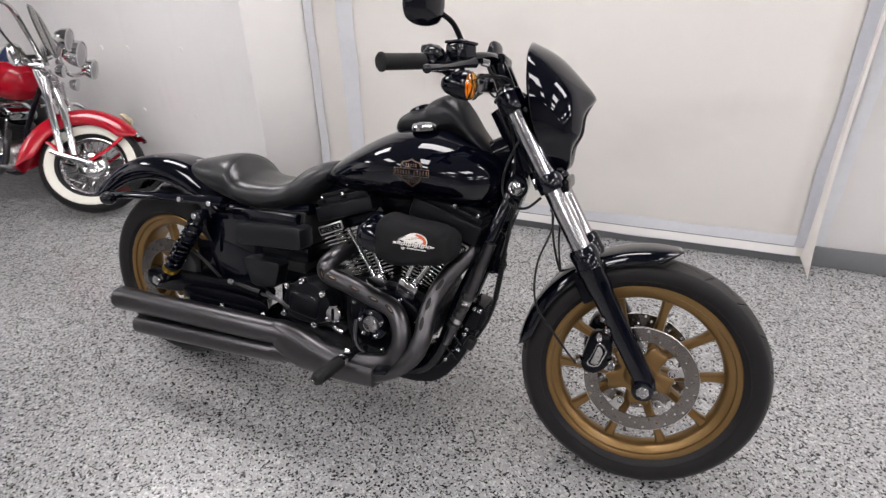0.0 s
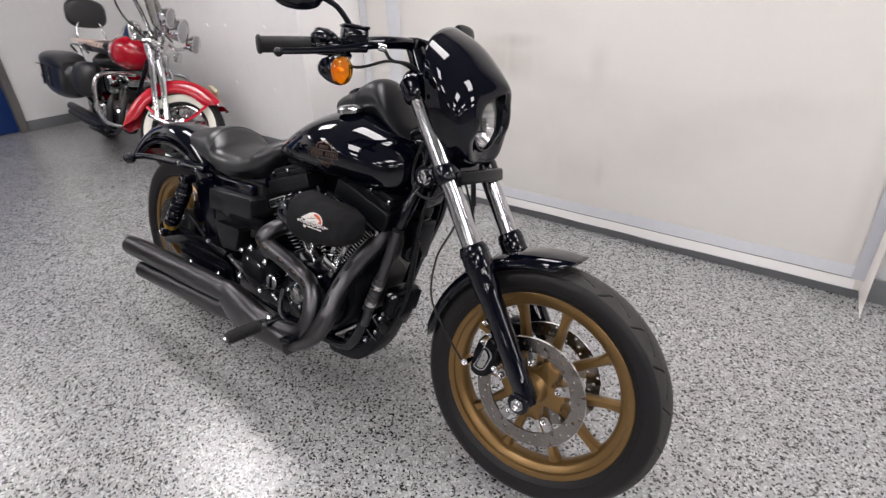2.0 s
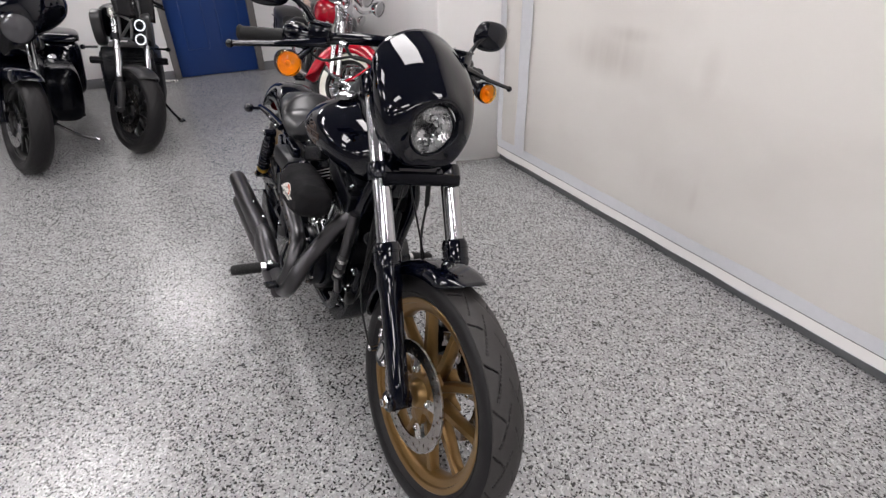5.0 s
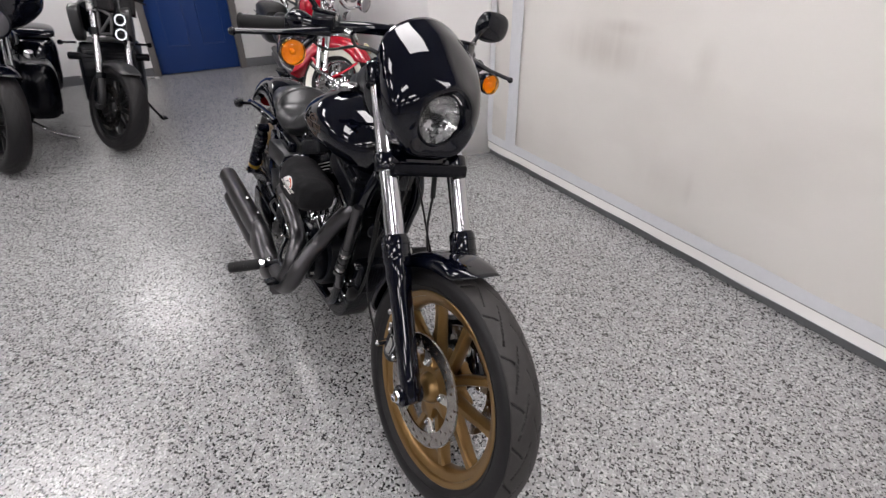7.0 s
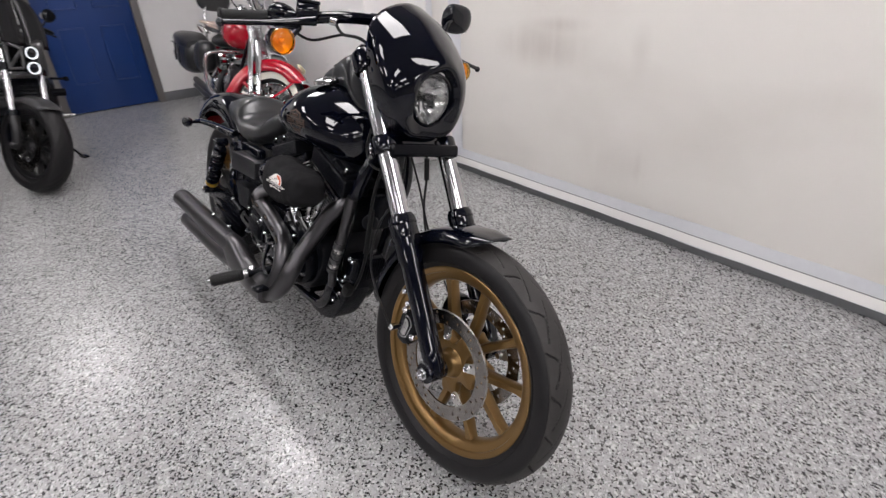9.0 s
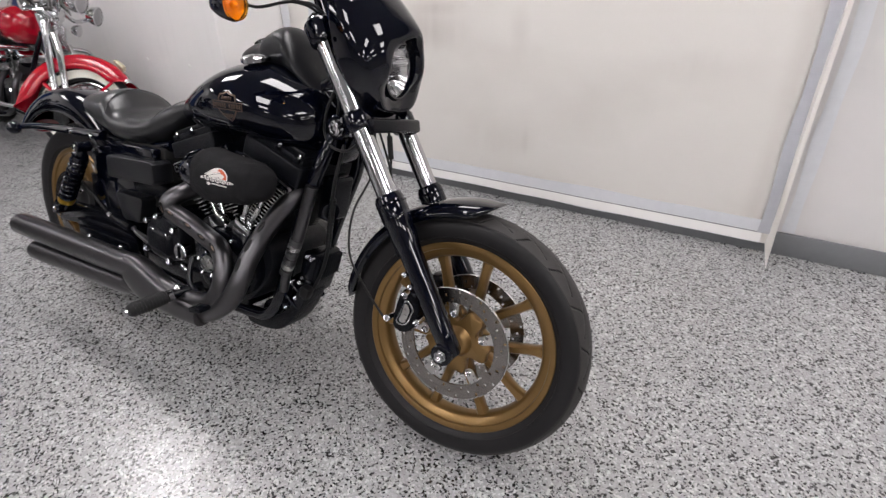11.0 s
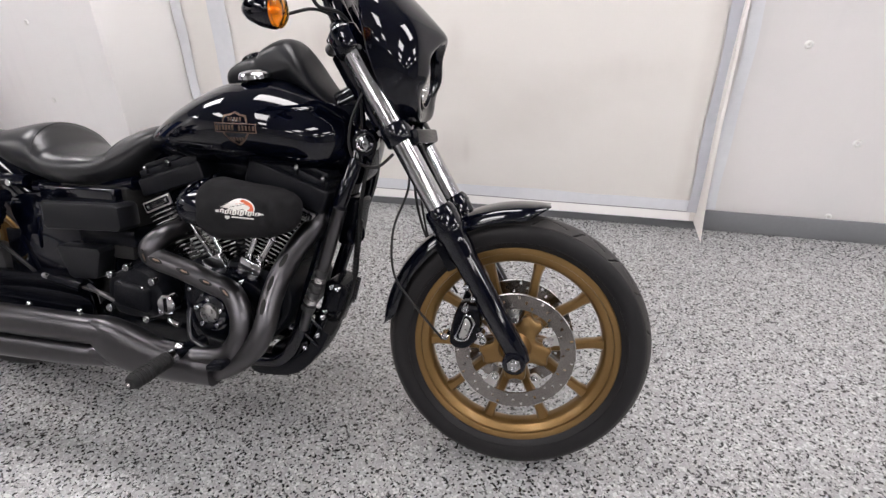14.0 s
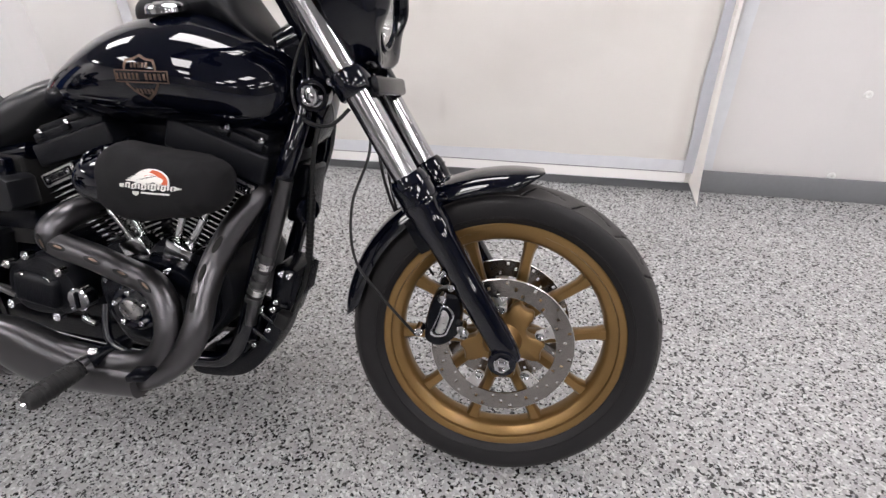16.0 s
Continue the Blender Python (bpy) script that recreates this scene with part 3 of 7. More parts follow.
def brake_disc(centre, r0, r1, y, th=0.0045, n=270, rows=10, holes=45):
    """A flat ring with its drillings cut right through."""
    c = Vector(centre)
    gone = set()
    for i in range(holes):
        k, r = i * (n // holes), (1, 4, 7)[i % 3]
        gone |= {(k, r), (k + 1, r), (k, r + 1), (k + 1, r + 1)}
    verts, faces = [], []
    for side in (-1, 1):
        for k in range(n):
            a = 2 * math.pi * k / n
            for j in range(rows + 1):
                r = r0 + (r1 - r0) * j / rows
                verts.append(c + Vector((r * math.cos(a), y + side * th / 2, r * math.sin(a))))
    w = rows + 1
    at = lambda s, k, j: s * n * w + (k % n) * w + j
    solid = lambda k, j: 0 <= j < rows and (k % n, j) not in gone
    for k in range(n):
        for j in range(rows):
            if not solid(k, j):
                continue
            faces.append((at(0, k, j), at(0, k, j + 1), at(0, k + 1, j + 1), at(0, k + 1, j)))
            faces.append((at(1, k, j), at(1, k + 1, j), at(1, k + 1, j + 1), at(1, k, j + 1)))
            for dk, dj, p, q in ((-1, 0, (k, j), (k, j + 1)), (1, 0, (k + 1, j), (k + 1, j + 1)), (0, -1, (k, j), (k + 1, j)), (0, 1, (k, j + 1), (k + 1, j + 1))):
                if not solid(k + dk, j + dj):
                    faces.append((at(0, *p), at(0, *q), at(1, *q), at(1, *p)))
    me = bpy.data.meshes.new("disc")
    me.from_pydata(verts, [], faces)
    bm = bmesh.new()
    bm.from_mesh(me)
    bpy.data.meshes.remove(me)
    return bm


# front wheel
FC = (1.6365, 0, 0.322)
fw = cast_wheel("front_wheel", FC, 0.2505, 0.036, 0.062, GOLD, bike, "gold cast ten-spoke wheel", STEER, turn=59, spoke_w=0.0105)
part("tyre", tyre(FC, 0.3225, 0.2485, 0.053, n=120, groove=0, sink=0.0065), RUBBER, fw, "black tyre with slanted tread grooves")
part("tread", tread(FC, 0.3235, 0.2485, 0.053), TREAD, fw, "worn grey-black tread", shell=0.0045)
for sgn in (-1, 1):
    y = sgn * 0.062
    dk = part("brake_disc", brake_disc(FC, 0.108, 0.1445, y), DISC, fw, "drilled steel brake disc")
    part("disc_edge", lathe([(0.1441, y - 0.0026), (0.1453, y - 0.0020), (0.1453, y + 0.0020), (0.1441, y + 0.0026)], FC, 120), STEEL, dk)
    for i in range(5):
        a = radians(95 + 72 * i)
        q = Vector(FC) + Vector((0.080 * math.cos(a), 0, 0.080 * math.sin(a)))
        lug = [(FC[0] + r * math.cos(a + radians(t)), FC[2] + r * math.sin(a + radians(t))) for r, t in ((0.1125, -9), (0.101, -7), (0.088, -8), (0.077, -8), (0.071, -4), (0.071, 4), (0.077, 8), (0.088, 8), (0.101, 7), (0.1125, 9), (0.1135, 0))]
        part("disc_lug", extrude(lug, y - 0.0020, y + 0.0020, 0.0006), STEEL, dk)
        part("disc_bolt", bolt(q + Vector((0, y - sgn * 0.01, 0)), q + Vector((0, y + sgn * 0.008, 0)), 0.008), CHROME, fw, "chrome bolt")

# rear wheel
RC = (-0.010, 0, 0.3265)
rw = cast_wheel("rear_wheel", RC, 0.229, 0.062, 0.075, GOLD, bike, "gold cast rear wheel", turn=62)
part("tyre", tyre(RC, 0.3255, 0.227, 0.074), RUBBER, rw, "wide black rear tyre")
part("brake_disc", brake_disc(RC, 0.100, 0.146, -0.088, holes=45), DISC, rw, "drilled steel brake disc")
part("belt_pulley", lathe([(0.06, 0.09), (0.125, 0.09), (0.13, 0.095), (0.13, 0.115), (0.125, 0.12), (0.06, 0.12)], RC, 60), SATIN, rw)


# fork
def on_fork(z, y, off=0.0):
    """A place on a fork leg's axis by its height; off goes ahead of it."""
    return Vector((1.4428 + (0.66 - z) * 0.6209 + off, y, z))


for sgn in (-1, 1):
    y = 0.105 * sgn
    lower = tube([on_fork(0.664, y), on_fork(0.655, y), on_fork(0.61, y), on_fork(0.60, y), on_fork(0.575, y), on_fork(0.55, y), on_fork(0.46, y), on_fork(0.37, y), on_fork(0.335, y), on_fork(0.315, y)],
                 [0.030, 0.0355, 0.0355, 0.032, 0.033, 0.0285, 0.027, 0.0265, 0.026, 0.020], 28, 1, smooth=False)
    leg = part("fork_lower", lower, GLOSS, bike, "gloss black lower fork leg", m=STEER)
    part("axle_boss", cyl((FC[0] + 0.002, y - sgn * 0.030, FC[2] - 0.001), (FC[0] + 0.002, y + sgn * 0.030, FC[2] - 0.001), 0.027, n=28), GLOSS, leg)
    part("axle_nut", cyl((FC[0] + 0.002, y + sgn * 0.020, FC[2] - 0.001), (FC[0] + 0.002, y + sgn * 0.037, FC[2] - 0.001), 0.0165, n=6), CHROME, leg, "chrome axle nut")
    part("axle_end", lathe([(0.0105, 0.0), (0.0105, 0.012), (0.007, 0.0125), (0.007, 0.003), (0.0, 0.003)], (FC[0] + 0.002, y + sgn * 0.032, FC[2] - 0.001), 20, loop=False) if sgn > 0 else
         lathe([(0.0105, 0.0), (0.0105, -0.012), (0.007, -0.0125), (0.007, -0.003), (0.0, -0.003)], (FC[0] + 0.002, y + sgn * 0.032, FC[2] - 0.001), 20, loop=False), CHROME, leg)
    for z in (0.645, 0.618):
        part("collar_ring", lathe([(0.034, -0.003), (0.0375, -0.002), (0.0375, 0.002), (0.034, 0.003)], (0, 0, 0), 28, axis="z"), GLOSS, leg, m=Matrix.Translation(on_fork(z, y)) @ pose(0, 0, 0, 0, -RAKE, 0))
    for z in (0.49, 0.463):
        q = on_fork(z, y, -0.030)
        part("mount_bolt", bolt(q, q + Vector((0, sgn * 0.024, 0)), 0.007, 10), CHROME, leg)
    part("fork_tube", tube([on_fork(0.66, y), on_fork(1.035, y)], 0.0245, 32, 1, smooth=False), TUBE, bike, "polished chrome fork tube", m=STEER)
    for z0, z1, r in ((0.80, 0.838, 0.034), (0.985, 1.03, 0.035)):
        cl = tube([on_fork(z0, y), on_fork(z0 + 0.004, y), on_fork(z1 - 0.004, y), on_fork(z1, y)], [r - 0.003, r, r, r - 0.003], 28, 1, smooth=False)
        box((0.035, 0.030, 0.026), on_fork((z0 + z1) / 2, y - sgn * 0.034, 0.0), 0.006, (0, -RAKE, 0), cl)
        cp = part("fork_clamp", cl, GLOSS, bike, m=STEER)
        q = on_fork((z0 + z1) / 2, y, -0.036)
        part("clamp_bolt", cyl(q - Vector((0, 0.014, 0)), q + Vector((0, 0.014, 0)), 0.0065, n=10), CHROME, cp)
    part("fork_cap", tube([on_fork(1.03, y), on_fork(1.04, y), on_fork(1.046, y)], [0.022, 0.020, 0.012], 18, 1, smooth=False), GLOSS, bike, m=STEER)
    # caliper behind the leg
    c0 = Vector((1.519, sgn * 0.088, 0.383))
    cb = part("brake_caliper", extrude(blob([(1.547, 0.437), (1.509, 0.441), (1.493, 0.416), (1.483, 0.366), (1.487, 0.336), (1.519, 0.329), (1.549, 0.356), (1.555, 0.391)]), sgn * 0.052, sgn * 0.102, 0.009), SATIN, bike, "black four-piston brake caliper", m=STEER)
    oval = [(0.0155 * math.cos(a), 0.0155 * math.sin(a)) for a in np.linspace(0, math.pi, 10)]
    pill = [(x, z + 0.020) for x, z in oval] + [(-x, -z - 0.020) for x, z in oval]
    t = radians(-20)
    pill = [(x - 9.0 * (z * z - 0.0006), z) for x, z in pill]
    rot = [(c0.x + x * math.cos(t) - z * math.sin(t), c0.z + x * math.sin(t) + z * math.cos(t)) for x, z in pill]
    inner = [(c0.x + 0.82 * (x - c0.x), c0.z + 0.88 * (z - c0.z)) for x, z in rot]
    in2 = [(c0.x + 0.55 * (x - c0.x), c0.z + 0.74 * (z - c0.z)) for x, z in rot]
    part("caliper_rim", extrude(rot, sgn * 0.100, sgn * 0.1065, 0.001), CHROME, cb, "bright machined rim")
    part("caliper_face", extrude(inner, sgn * 0.103, sgn * 0.108, 0.001), SATIN, cb)
    part("caliper_inlay", extrude(in2, sgn * 0.106, sgn * 0.1088, 0.0008), STEEL, cb)
    for bx, bz in ((1.518, 0.434), (1.557, 0.374), (1.474, 0.362)):
        part("caliper_bolt", bolt((bx, sgn * 0.085, bz), (bx, sgn * 0.117, bz), 0.0088), CHROME, cb)
tri = extrude(blob([(1.30, 0.845), (1.345, 0.845), (1.355, 0.805), (1.31, 0.80)], 3), -0.10, 0.10, 0.004)
part("lower_yoke", tri, GLOSS, bike, m=STEER)
part("upper_yoke", extrude(blob([(1.185, 1.03), (1.235, 1.03), (1.245, 1.0), (1.195, 0.995)], 3), -0.10, 0.10, 0.004), GLOSS, bike, m=STEER)
part("steering_stem", tube([(1.325, 0, 0.80), (1.20, 0, 1.02)], 0.03, 20, 1, smooth=False), SATIN, bike, m=STEER)
part("fork_brace_bar", box((0.016, 0.235, 0.034), (1.385, 0, 0.816), 0.0075, (0, -10, 0), seg=3), SATIN, bike, "satin black cross bar between the fork legs", m=STEER)


# front fender
def fender(c, R, a0, a1, half, drop, n=48, w=17, lift=0.0, tip=0.55):
    """A curved guard over an arc of the wheel, from angle a0 to a1, narrowing at its ends."""
    bm = bmesh.new()
    rings = []
    for i in range(n + 1):
        s = i / n
        a = radians(a0 + (a1 - a0) * s)
        end = min(1.0, min(s, 1 - s) / 0.12)
        h = half * (tip + (1 - tip) * math.sin(end * math.pi / 2))
        dp = drop * math.sin(end * math.pi / 2)
        ring = []
        for j in range(w):
            u = -1 + 2 * j / (w - 1)
            y = h * math.sin(u * math.pi / 2) if abs(u) < 1 else h * u
            r = R - dp * (abs(u) ** 3.0) + lift * (s - 0.5)
            ring.append((c[0] + r * math.cos(a), y, c[2] + r * math.sin(a)))
        rings.append(ring)
    return skin(bm, rings, closed=False)


ff = part("front_fender", fender(FC, 0.343, 176, 81, 0.068, 0.034, lift=0.020, tip=0.45), GLOSS, bike, "short gloss black front fender", m=STEER, shell=0.003)
for sgn in (-1, 1):
    part("fender_bracket", box((0.05, 0.006, 0.07), (1.472, sgn * 0.074, 0.55), 0.002, (0, -RAKE, 0)), SATIN, ff)

# fairing, from the lamp's rim outwards to the trailing rim
ring_in = [(1.396, 0, 1.014), (1.391, 0.047, 0.993), (1.385, 0.0655, 0.945), (1.377, 0.046, 0.899), (1.374, 0, 0.88), (1.377, -0.046, 0.899), (1.385, -0.0655, 0.945), (1.391, -0.047, 0.993)]
ring_lip = [(1.428, 0, 1.0331), (1.4067, 0.0667, 0.9956), (1.4023, 0.0783, 0.9429), (1.3803, 0.0537, 0.895), (1.3795, 0, 0.8648), (1.3803, -0.0537, 0.895), (1.4023, -0.0783, 0.9429), (1.4067, -0.0667, 0.9956)]
ring_a = [(1.3877, 0, 1.0795), (1.3751, 0.1006, 1.0364), (1.3747, 0.1245, 0.9468), (1.3862, 0.0769, 0.8671), (1.3721, 0, 0.8462), (1.3862, -0.0769, 0.8671), (1.3747, -0.1245, 0.9468), (1.3751, -0.1006, 1.0364)]
ring_b = [(1.3241, 0, 1.1346), (1.3158, 0.1265, 1.0761), (1.3297, 0.1363, 0.9635), (1.3582, 0.0872, 0.8609), (1.3581, 0, 0.8474), (1.3582, -0.0872, 0.8609), (1.3297, -0.1363, 0.9635), (1.3158, -0.1265, 1.0761)]
ring_c = [(1.254, 0, 1.1683), (1.2569, 0.121, 1.1115), (1.279, 0.1352, 0.9818), (1.3356, 0.0957, 0.8627), (1.347, 0, 0.8482), (1.3356, -0.0957, 0.8627), (1.279, -0.1352, 0.9818), (1.2569, -0.121, 1.1115)]
rings = [cat(r, 8, True) for r in (ring_in, ring_lip, ring_a, ring_b, ring_c)]
cols = [cat([r[k] for r in rings], 5) for k in range(len(rings[0]))]
bm = bmesh.new()
skin(bm, [[c[i] for c in cols] for i in range(len(cols[0]))], caps=False)
fairing = part("fairing", bm, GLOSS, bike, "gloss black bullet fairing around the headlight", m=STEER, shell=0.004, angle=60)
part("fairing_rim_screw", cyl((1.27, -0.151, 0.99), (1.272, -0.156, 0.99), 0.006, n=10), SATIN, fairing)

# headlight
HL = pose(1.377, 0, 0.9455, 0, 4, 0) @ Matrix.Diagonal((1, 0.935, 0.935, 1))
hl = part("headlight", lathe([(0.070, -0.03), (0.0725, 0.004), (0.070, 0.009), (0.066, 0.009), (0.066, -0.03)], (0, 0, 0), 56, axis="x"), GLOSS, bike, "round clear headlight with a faceted reflector", m=STEER @ HL)
bm = bmesh.new()
rings = []
facet = random.Random(5)
depth = {(i, k): facet.uniform(-0.0034, 0.0034) for i in range(7) for k in range(20)}
for i, r in enumerate((0.012, 0.022, 0.024, 0.036, 0.038, 0.050, 0.052, 0.066)):
    ring = []
    for k in range(120):
        a = 2 * math.pi * k / 120
        ring.append((-0.045 + 9.5 * r * r + depth[((i + 1) // 2, (k // 6 + i // 4) % 20)] * (0.3 if i == 7 else 1), r * math.cos(a), r * math.sin(a)))
    rings.append(ring)
skin(bm, rings, caps=False)
part("reflector", bm, REFLECTOR, hl, "faceted chrome reflector", angle=25)
b2 = cyl((-0.04, 0, 0), (-0.004, 0, 0), 0.012, 0.016, bm=None)
cyl((-0.01, -0.014, -0.02), (-0.006, 0.014, -0.02), 0.004, bm=b2)
part("bulb_shield", b2, SATIN, hl)
part("lens", lathe([(0.066, 0.0), (0.055, 0.006), (0.035, 0.0105), (0.015, 0.0125), (0.0005, 0.013), (0.0005, 0.010), (0.015, 0.0095), (0.035, 0.0075), (0.055, 0.003), (0.066, -0.003)], (0, 0, 0), 48, axis="x"), GLASS, hl, "clear glass lens").visible_shadow = False
part("headlight_bowl", lathe([(0.071, -0.028), (0.066, -0.06), (0.045, -0.10), (0.001, -0.105)], (0, 0, 0), 40, axis="x", loop=False), GLOSS, hl)

# bars
bar_pts = [(0.990, -0.378, 1.060), (1.052, -0.290, 1.075), (1.11, -0.205, 1.092), (1.150, -0.13, 1.108), (1.165, -0.06, 1.115), (1.168, 0, 1.115), (1.165, 0.06, 1.115), (1.150, 0.13, 1.108), (1.11, 0.205, 1.092), (1.052, 0.290, 1.075), (0.990, 0.378, 1.060)]
part("handlebar", tube(bar_pts, 0.0145, 16, 6), GLOSS, bike, "gloss black drag handlebar", m=STEER)
part("riser_clamp", box((0.042, 0.12, 0.036), (1.167, 0, 1.115), 0.008), SATIN, bike, m=STEER)
for sgn in (-1, 1):
    part("riser", tube([(1.215, sgn * 0.04, 1.01), (1.191, sgn * 0.04, 1.058), (1.167, sgn * 0.04, 1.105)], [0.025, 0.024, 0.023], 20, 4), GLOSS, bike, m=STEER)
    g0, g1 = Vector((0.992, sgn * 0.388, 1.058)), Vector((1.052, sgn * 0.290, 1.075))
    gr = tube([g0, g0 + (g1 - g0) * 0.03, g0 + (g1 - g0) * 0.06, g0 + (g1 - g0) * 0.08, g1], [0.017, 0.0205, 0.0205, 0.0175, 0.0175], 20, 1, smooth=False)
    part("grip", gr, GRIP, bike, "black rubber grip with a flanged end", m=STEER)
    h = box((0.075, 0.046, 0.044), (1.078, sgn * 0.252, 1.078), 0.010, (0, 0, sgn * -55), seg=3)
    box((0.035, 0.04, 0.020), (1.060, sgn * 0.262, 1.105), 0.007, (0, 0, sgn * -55), h)
    ball((1.070, sgn * 0.262, 1.092), 0.026, h, scale=(1.0, 1.5, 0.85))
    sw = part("switch_housing", h, GLOSS, bike, m=STEER)
    part("switch_button", box((0.012, 0.014, 0.008), (1.050, sgn * 0.268, 1.104), 0.002), GREY, sw)
    mc = box((0.056, 0.052, 0.038), (1.118, sgn * 0.218, 1.106), 0.007, (0, 0, sgn * -58), seg=3)
    box((0.058, 0.054, 0.007), (1.118, sgn * 0.218, 1.127), 0.002, (0, 0, sgn * -58), mc)
    mp = part("brake_reservoir" if sgn < 0 else "clutch_perch", mc, GLOSS, bike, "black master cylinder with a flat lid" if sgn < 0 else "", m=STEER)
    for k in (-1, 1):
        q = Vector((1.116 + k * 0.013, sgn * (0.220 + k * 0.021), 1.129))
        part("lid_screw", bolt(q, q + Vector((0, 0, 0.004)), 0.0035, 10), STEEL, mp)
    part("switch_wire", tube([(1.085, sgn * 0.245, 1.060), (1.120, sgn * 0.205, 1.040), (1.165, sgn * 0.135, 1.066), (1.20, sgn * 0.085, 1.050), (1.225, sgn * 0.06, 0.985)], 0.0034, 8, 6), CABLE, bike, m=STEER)
    lv = tube([(1.150, sgn * 0.215, 1.086), (1.138, sgn * 0.260, 1.076), (1.124, sgn * 0.335, 1.060), (1.116, sgn * 0.428, 1.045)], [0.012, 0.0085, 0.0062, 0.0056], 12, 6, flat=1.2)
    ball((1.115, sgn * 0.433, 1.043), 0.0095, lv)
    part("brake_lever" if sgn < 0 else "clutch_lever", lv, GLOSS, bike, "black ball-end lever", m=STEER)
    # mirror
    mi = tube([(1.126, sgn * 0.240, 1.125), (1.110, sgn * 0.272, 1.160), (1.085, sgn * 0.312, 1.176)], [0.007, 0.006, 0.006], 12, 5)
    mr = part("mirror", mi, SATIN, bike, "black teardrop mirror on a stalk", m=STEER)
    sh = bmesh.new()
    out = cat([(0.0, 0.052), (0.045, 0.044), (0.062, 0.010), (0.050, -0.030), (0.0, -0.046), (-0.050, -0.038), (-0.066, 0.0), (-0.048, 0.042)], 5, True)
    rings = []
    for k, (sc, d) in enumerate(((0.96, -0.008), (1.0, -0.002), (0.97, 0.006), (0.80, 0.016), (0.45, 0.023), (0.12, 0.025))):
        rings.append([(d, p[0] * sc, p[1] * sc) for p in out])
    skin(sh, rings)
    part("mirror_shell", sh, GLOSS, mr, m=pose(1.070, sgn * 0.345, 1.180, 0, 6, -26 if sgn < 0 else -8) @ Matrix.Diagonal((0.75, 0.90, 0.92, 1)))
    gl = bmesh.new()
    skin(gl, [[(-0.0085, p[0] * 0.92, p[1] * 0.92) for p in out], [(-0.0095, p[0] * 0.90, p[1] * 0.90) for p in out]])
    part("mirror_glass", gl, CHROME, mr, "mirror glass", m=pose(1.070, sgn * 0.345, 1.180, 0, 6, -26 if sgn < 0 else -8) @ Matrix.Diagonal((0.75, 0.90, 0.92, 1)))
    # indicator: black bullet with an amber lens ahead
    ic = pose(1.160, sgn * 0.308, 1.026, 0, 2, sgn * 2)
    ib = lathe([(0.001, -0.056), (0.012, -0.052), (0.021, -0.040), (0.029, -0.018), (0.0315, -0.002), (0.032, 0.006), (0.030, 0.010), (0.028, 0.004), (0.001, -0.004)], (0, 0, 0), 36, axis="x", loop=False)
    ind = part("indicator", ib, GLOSS, bike, "bullet turn signal with an amber lens", m=STEER @ ic)
    part("amber_lens", lathe([(0.030, 0.008), (0.0295, 0.016), (0.024, 0.022), (0.012, 0.0255), (0.0005, 0.0265), (0.0005, 0.0235), (0.012, 0.0225), (0.022, 0.019), (0.027, 0.014), (0.027, 0.008)], (0, 0, 0), 36, axis="x"), AMBER, ind).visible_shadow = False
    rg = [[(0.006 - 0.006 * (1 - r / 0.028) + 0.0008 * (1 if (k // 2 + q) % 2 else -1), r * math.cos(k * math.pi / 16), r * math.sin(k * math.pi / 16)) for k in range(32)] for q, r in enumerate((0.004, 0.010, 0.016, 0.022, 0.028))]
    part("amber_reflector", skin(bmesh.new(), rg, caps=False), AMBER_IN, ind, angle=10)
    part("bulb", ball((0.006, 0, 0), 0.007, scale=(1.4, 1, 1), n=12), AMBER_IN, ind)
    part("indicator_stalk", tube([(1.150, sgn * 0.285, 1.032), (1.134, sgn * 0.250, 1.062)], 0.0085, 12, 1, smooth=False), GLOSS, bike, m=STEER)
part("brake_line_banjo", cyl((1.160, -0.178, 1.092), (1.176, -0.168, 1.090), 0.009, n=14), CHROME, bike, "chrome banjo fitting", m=STEER)
part("brake_hose", tube([(1.172, -0.170, 1.088), (1.185, -0.155, 1.066), (1.215, -0.12, 1.062), (1.235, -0.085, 1.03), (1.25, -0.06, 0.96), (1.30, -0.04, 0.86), (1.33, -0.03, 0.80)], 0.0040, 10, 6), CABLE, bike, "black brake hose", m=STEER)
part("brake_hose_lower", tube([(1.345, -0.03, 0.80), (1.36, -0.05, 0.70), (1.335, -0.085, 0.60), (1.345, -0.105, 0.50), (1.40, -0.115, 0.43), (1.468, -0.108, 0.352)], 0.0029, 10, 8), CABLE, bike, m=STEER)
part("speed_sensor_cable", tube([(1.335, 0.05, 0.80), (1.345, 0.055, 0.74), (1.36, 0.05, 0.64), (1.395, 0.06, 0.54), (1.45, 0.085, 0.47)], 0.0035, 8, 6), CABLE, bike, m=STEER)
part("brake_hose_branch", tube([(1.350, -0.02, 0.80), (1.372, 0.01, 0.71), (1.378, 0.045, 0.62), (1.400, 0.08, 0.52), (1.468, 0.108, 0.40)], 0.0029, 10, 8), CABLE, bike, m=STEER)
part("cable_plug", tube([(1.338, 0.052, 0.785), (1.347, 0.055, 0.725)], 0.0075, 10, 1, smooth=False), CABLE, bike, m=STEER)
part("throttle_cable", tube([(1.165, -0.05, 1.10), (1.21, -0.055, 1.00), (1.240, -0.045, 0.90), (1.242, -0.050, 0.80), (1.205, -0.060, 0.71), (1.10, -0.05, 0.68)], 0.0031, 10, 8), CABLE, bike)
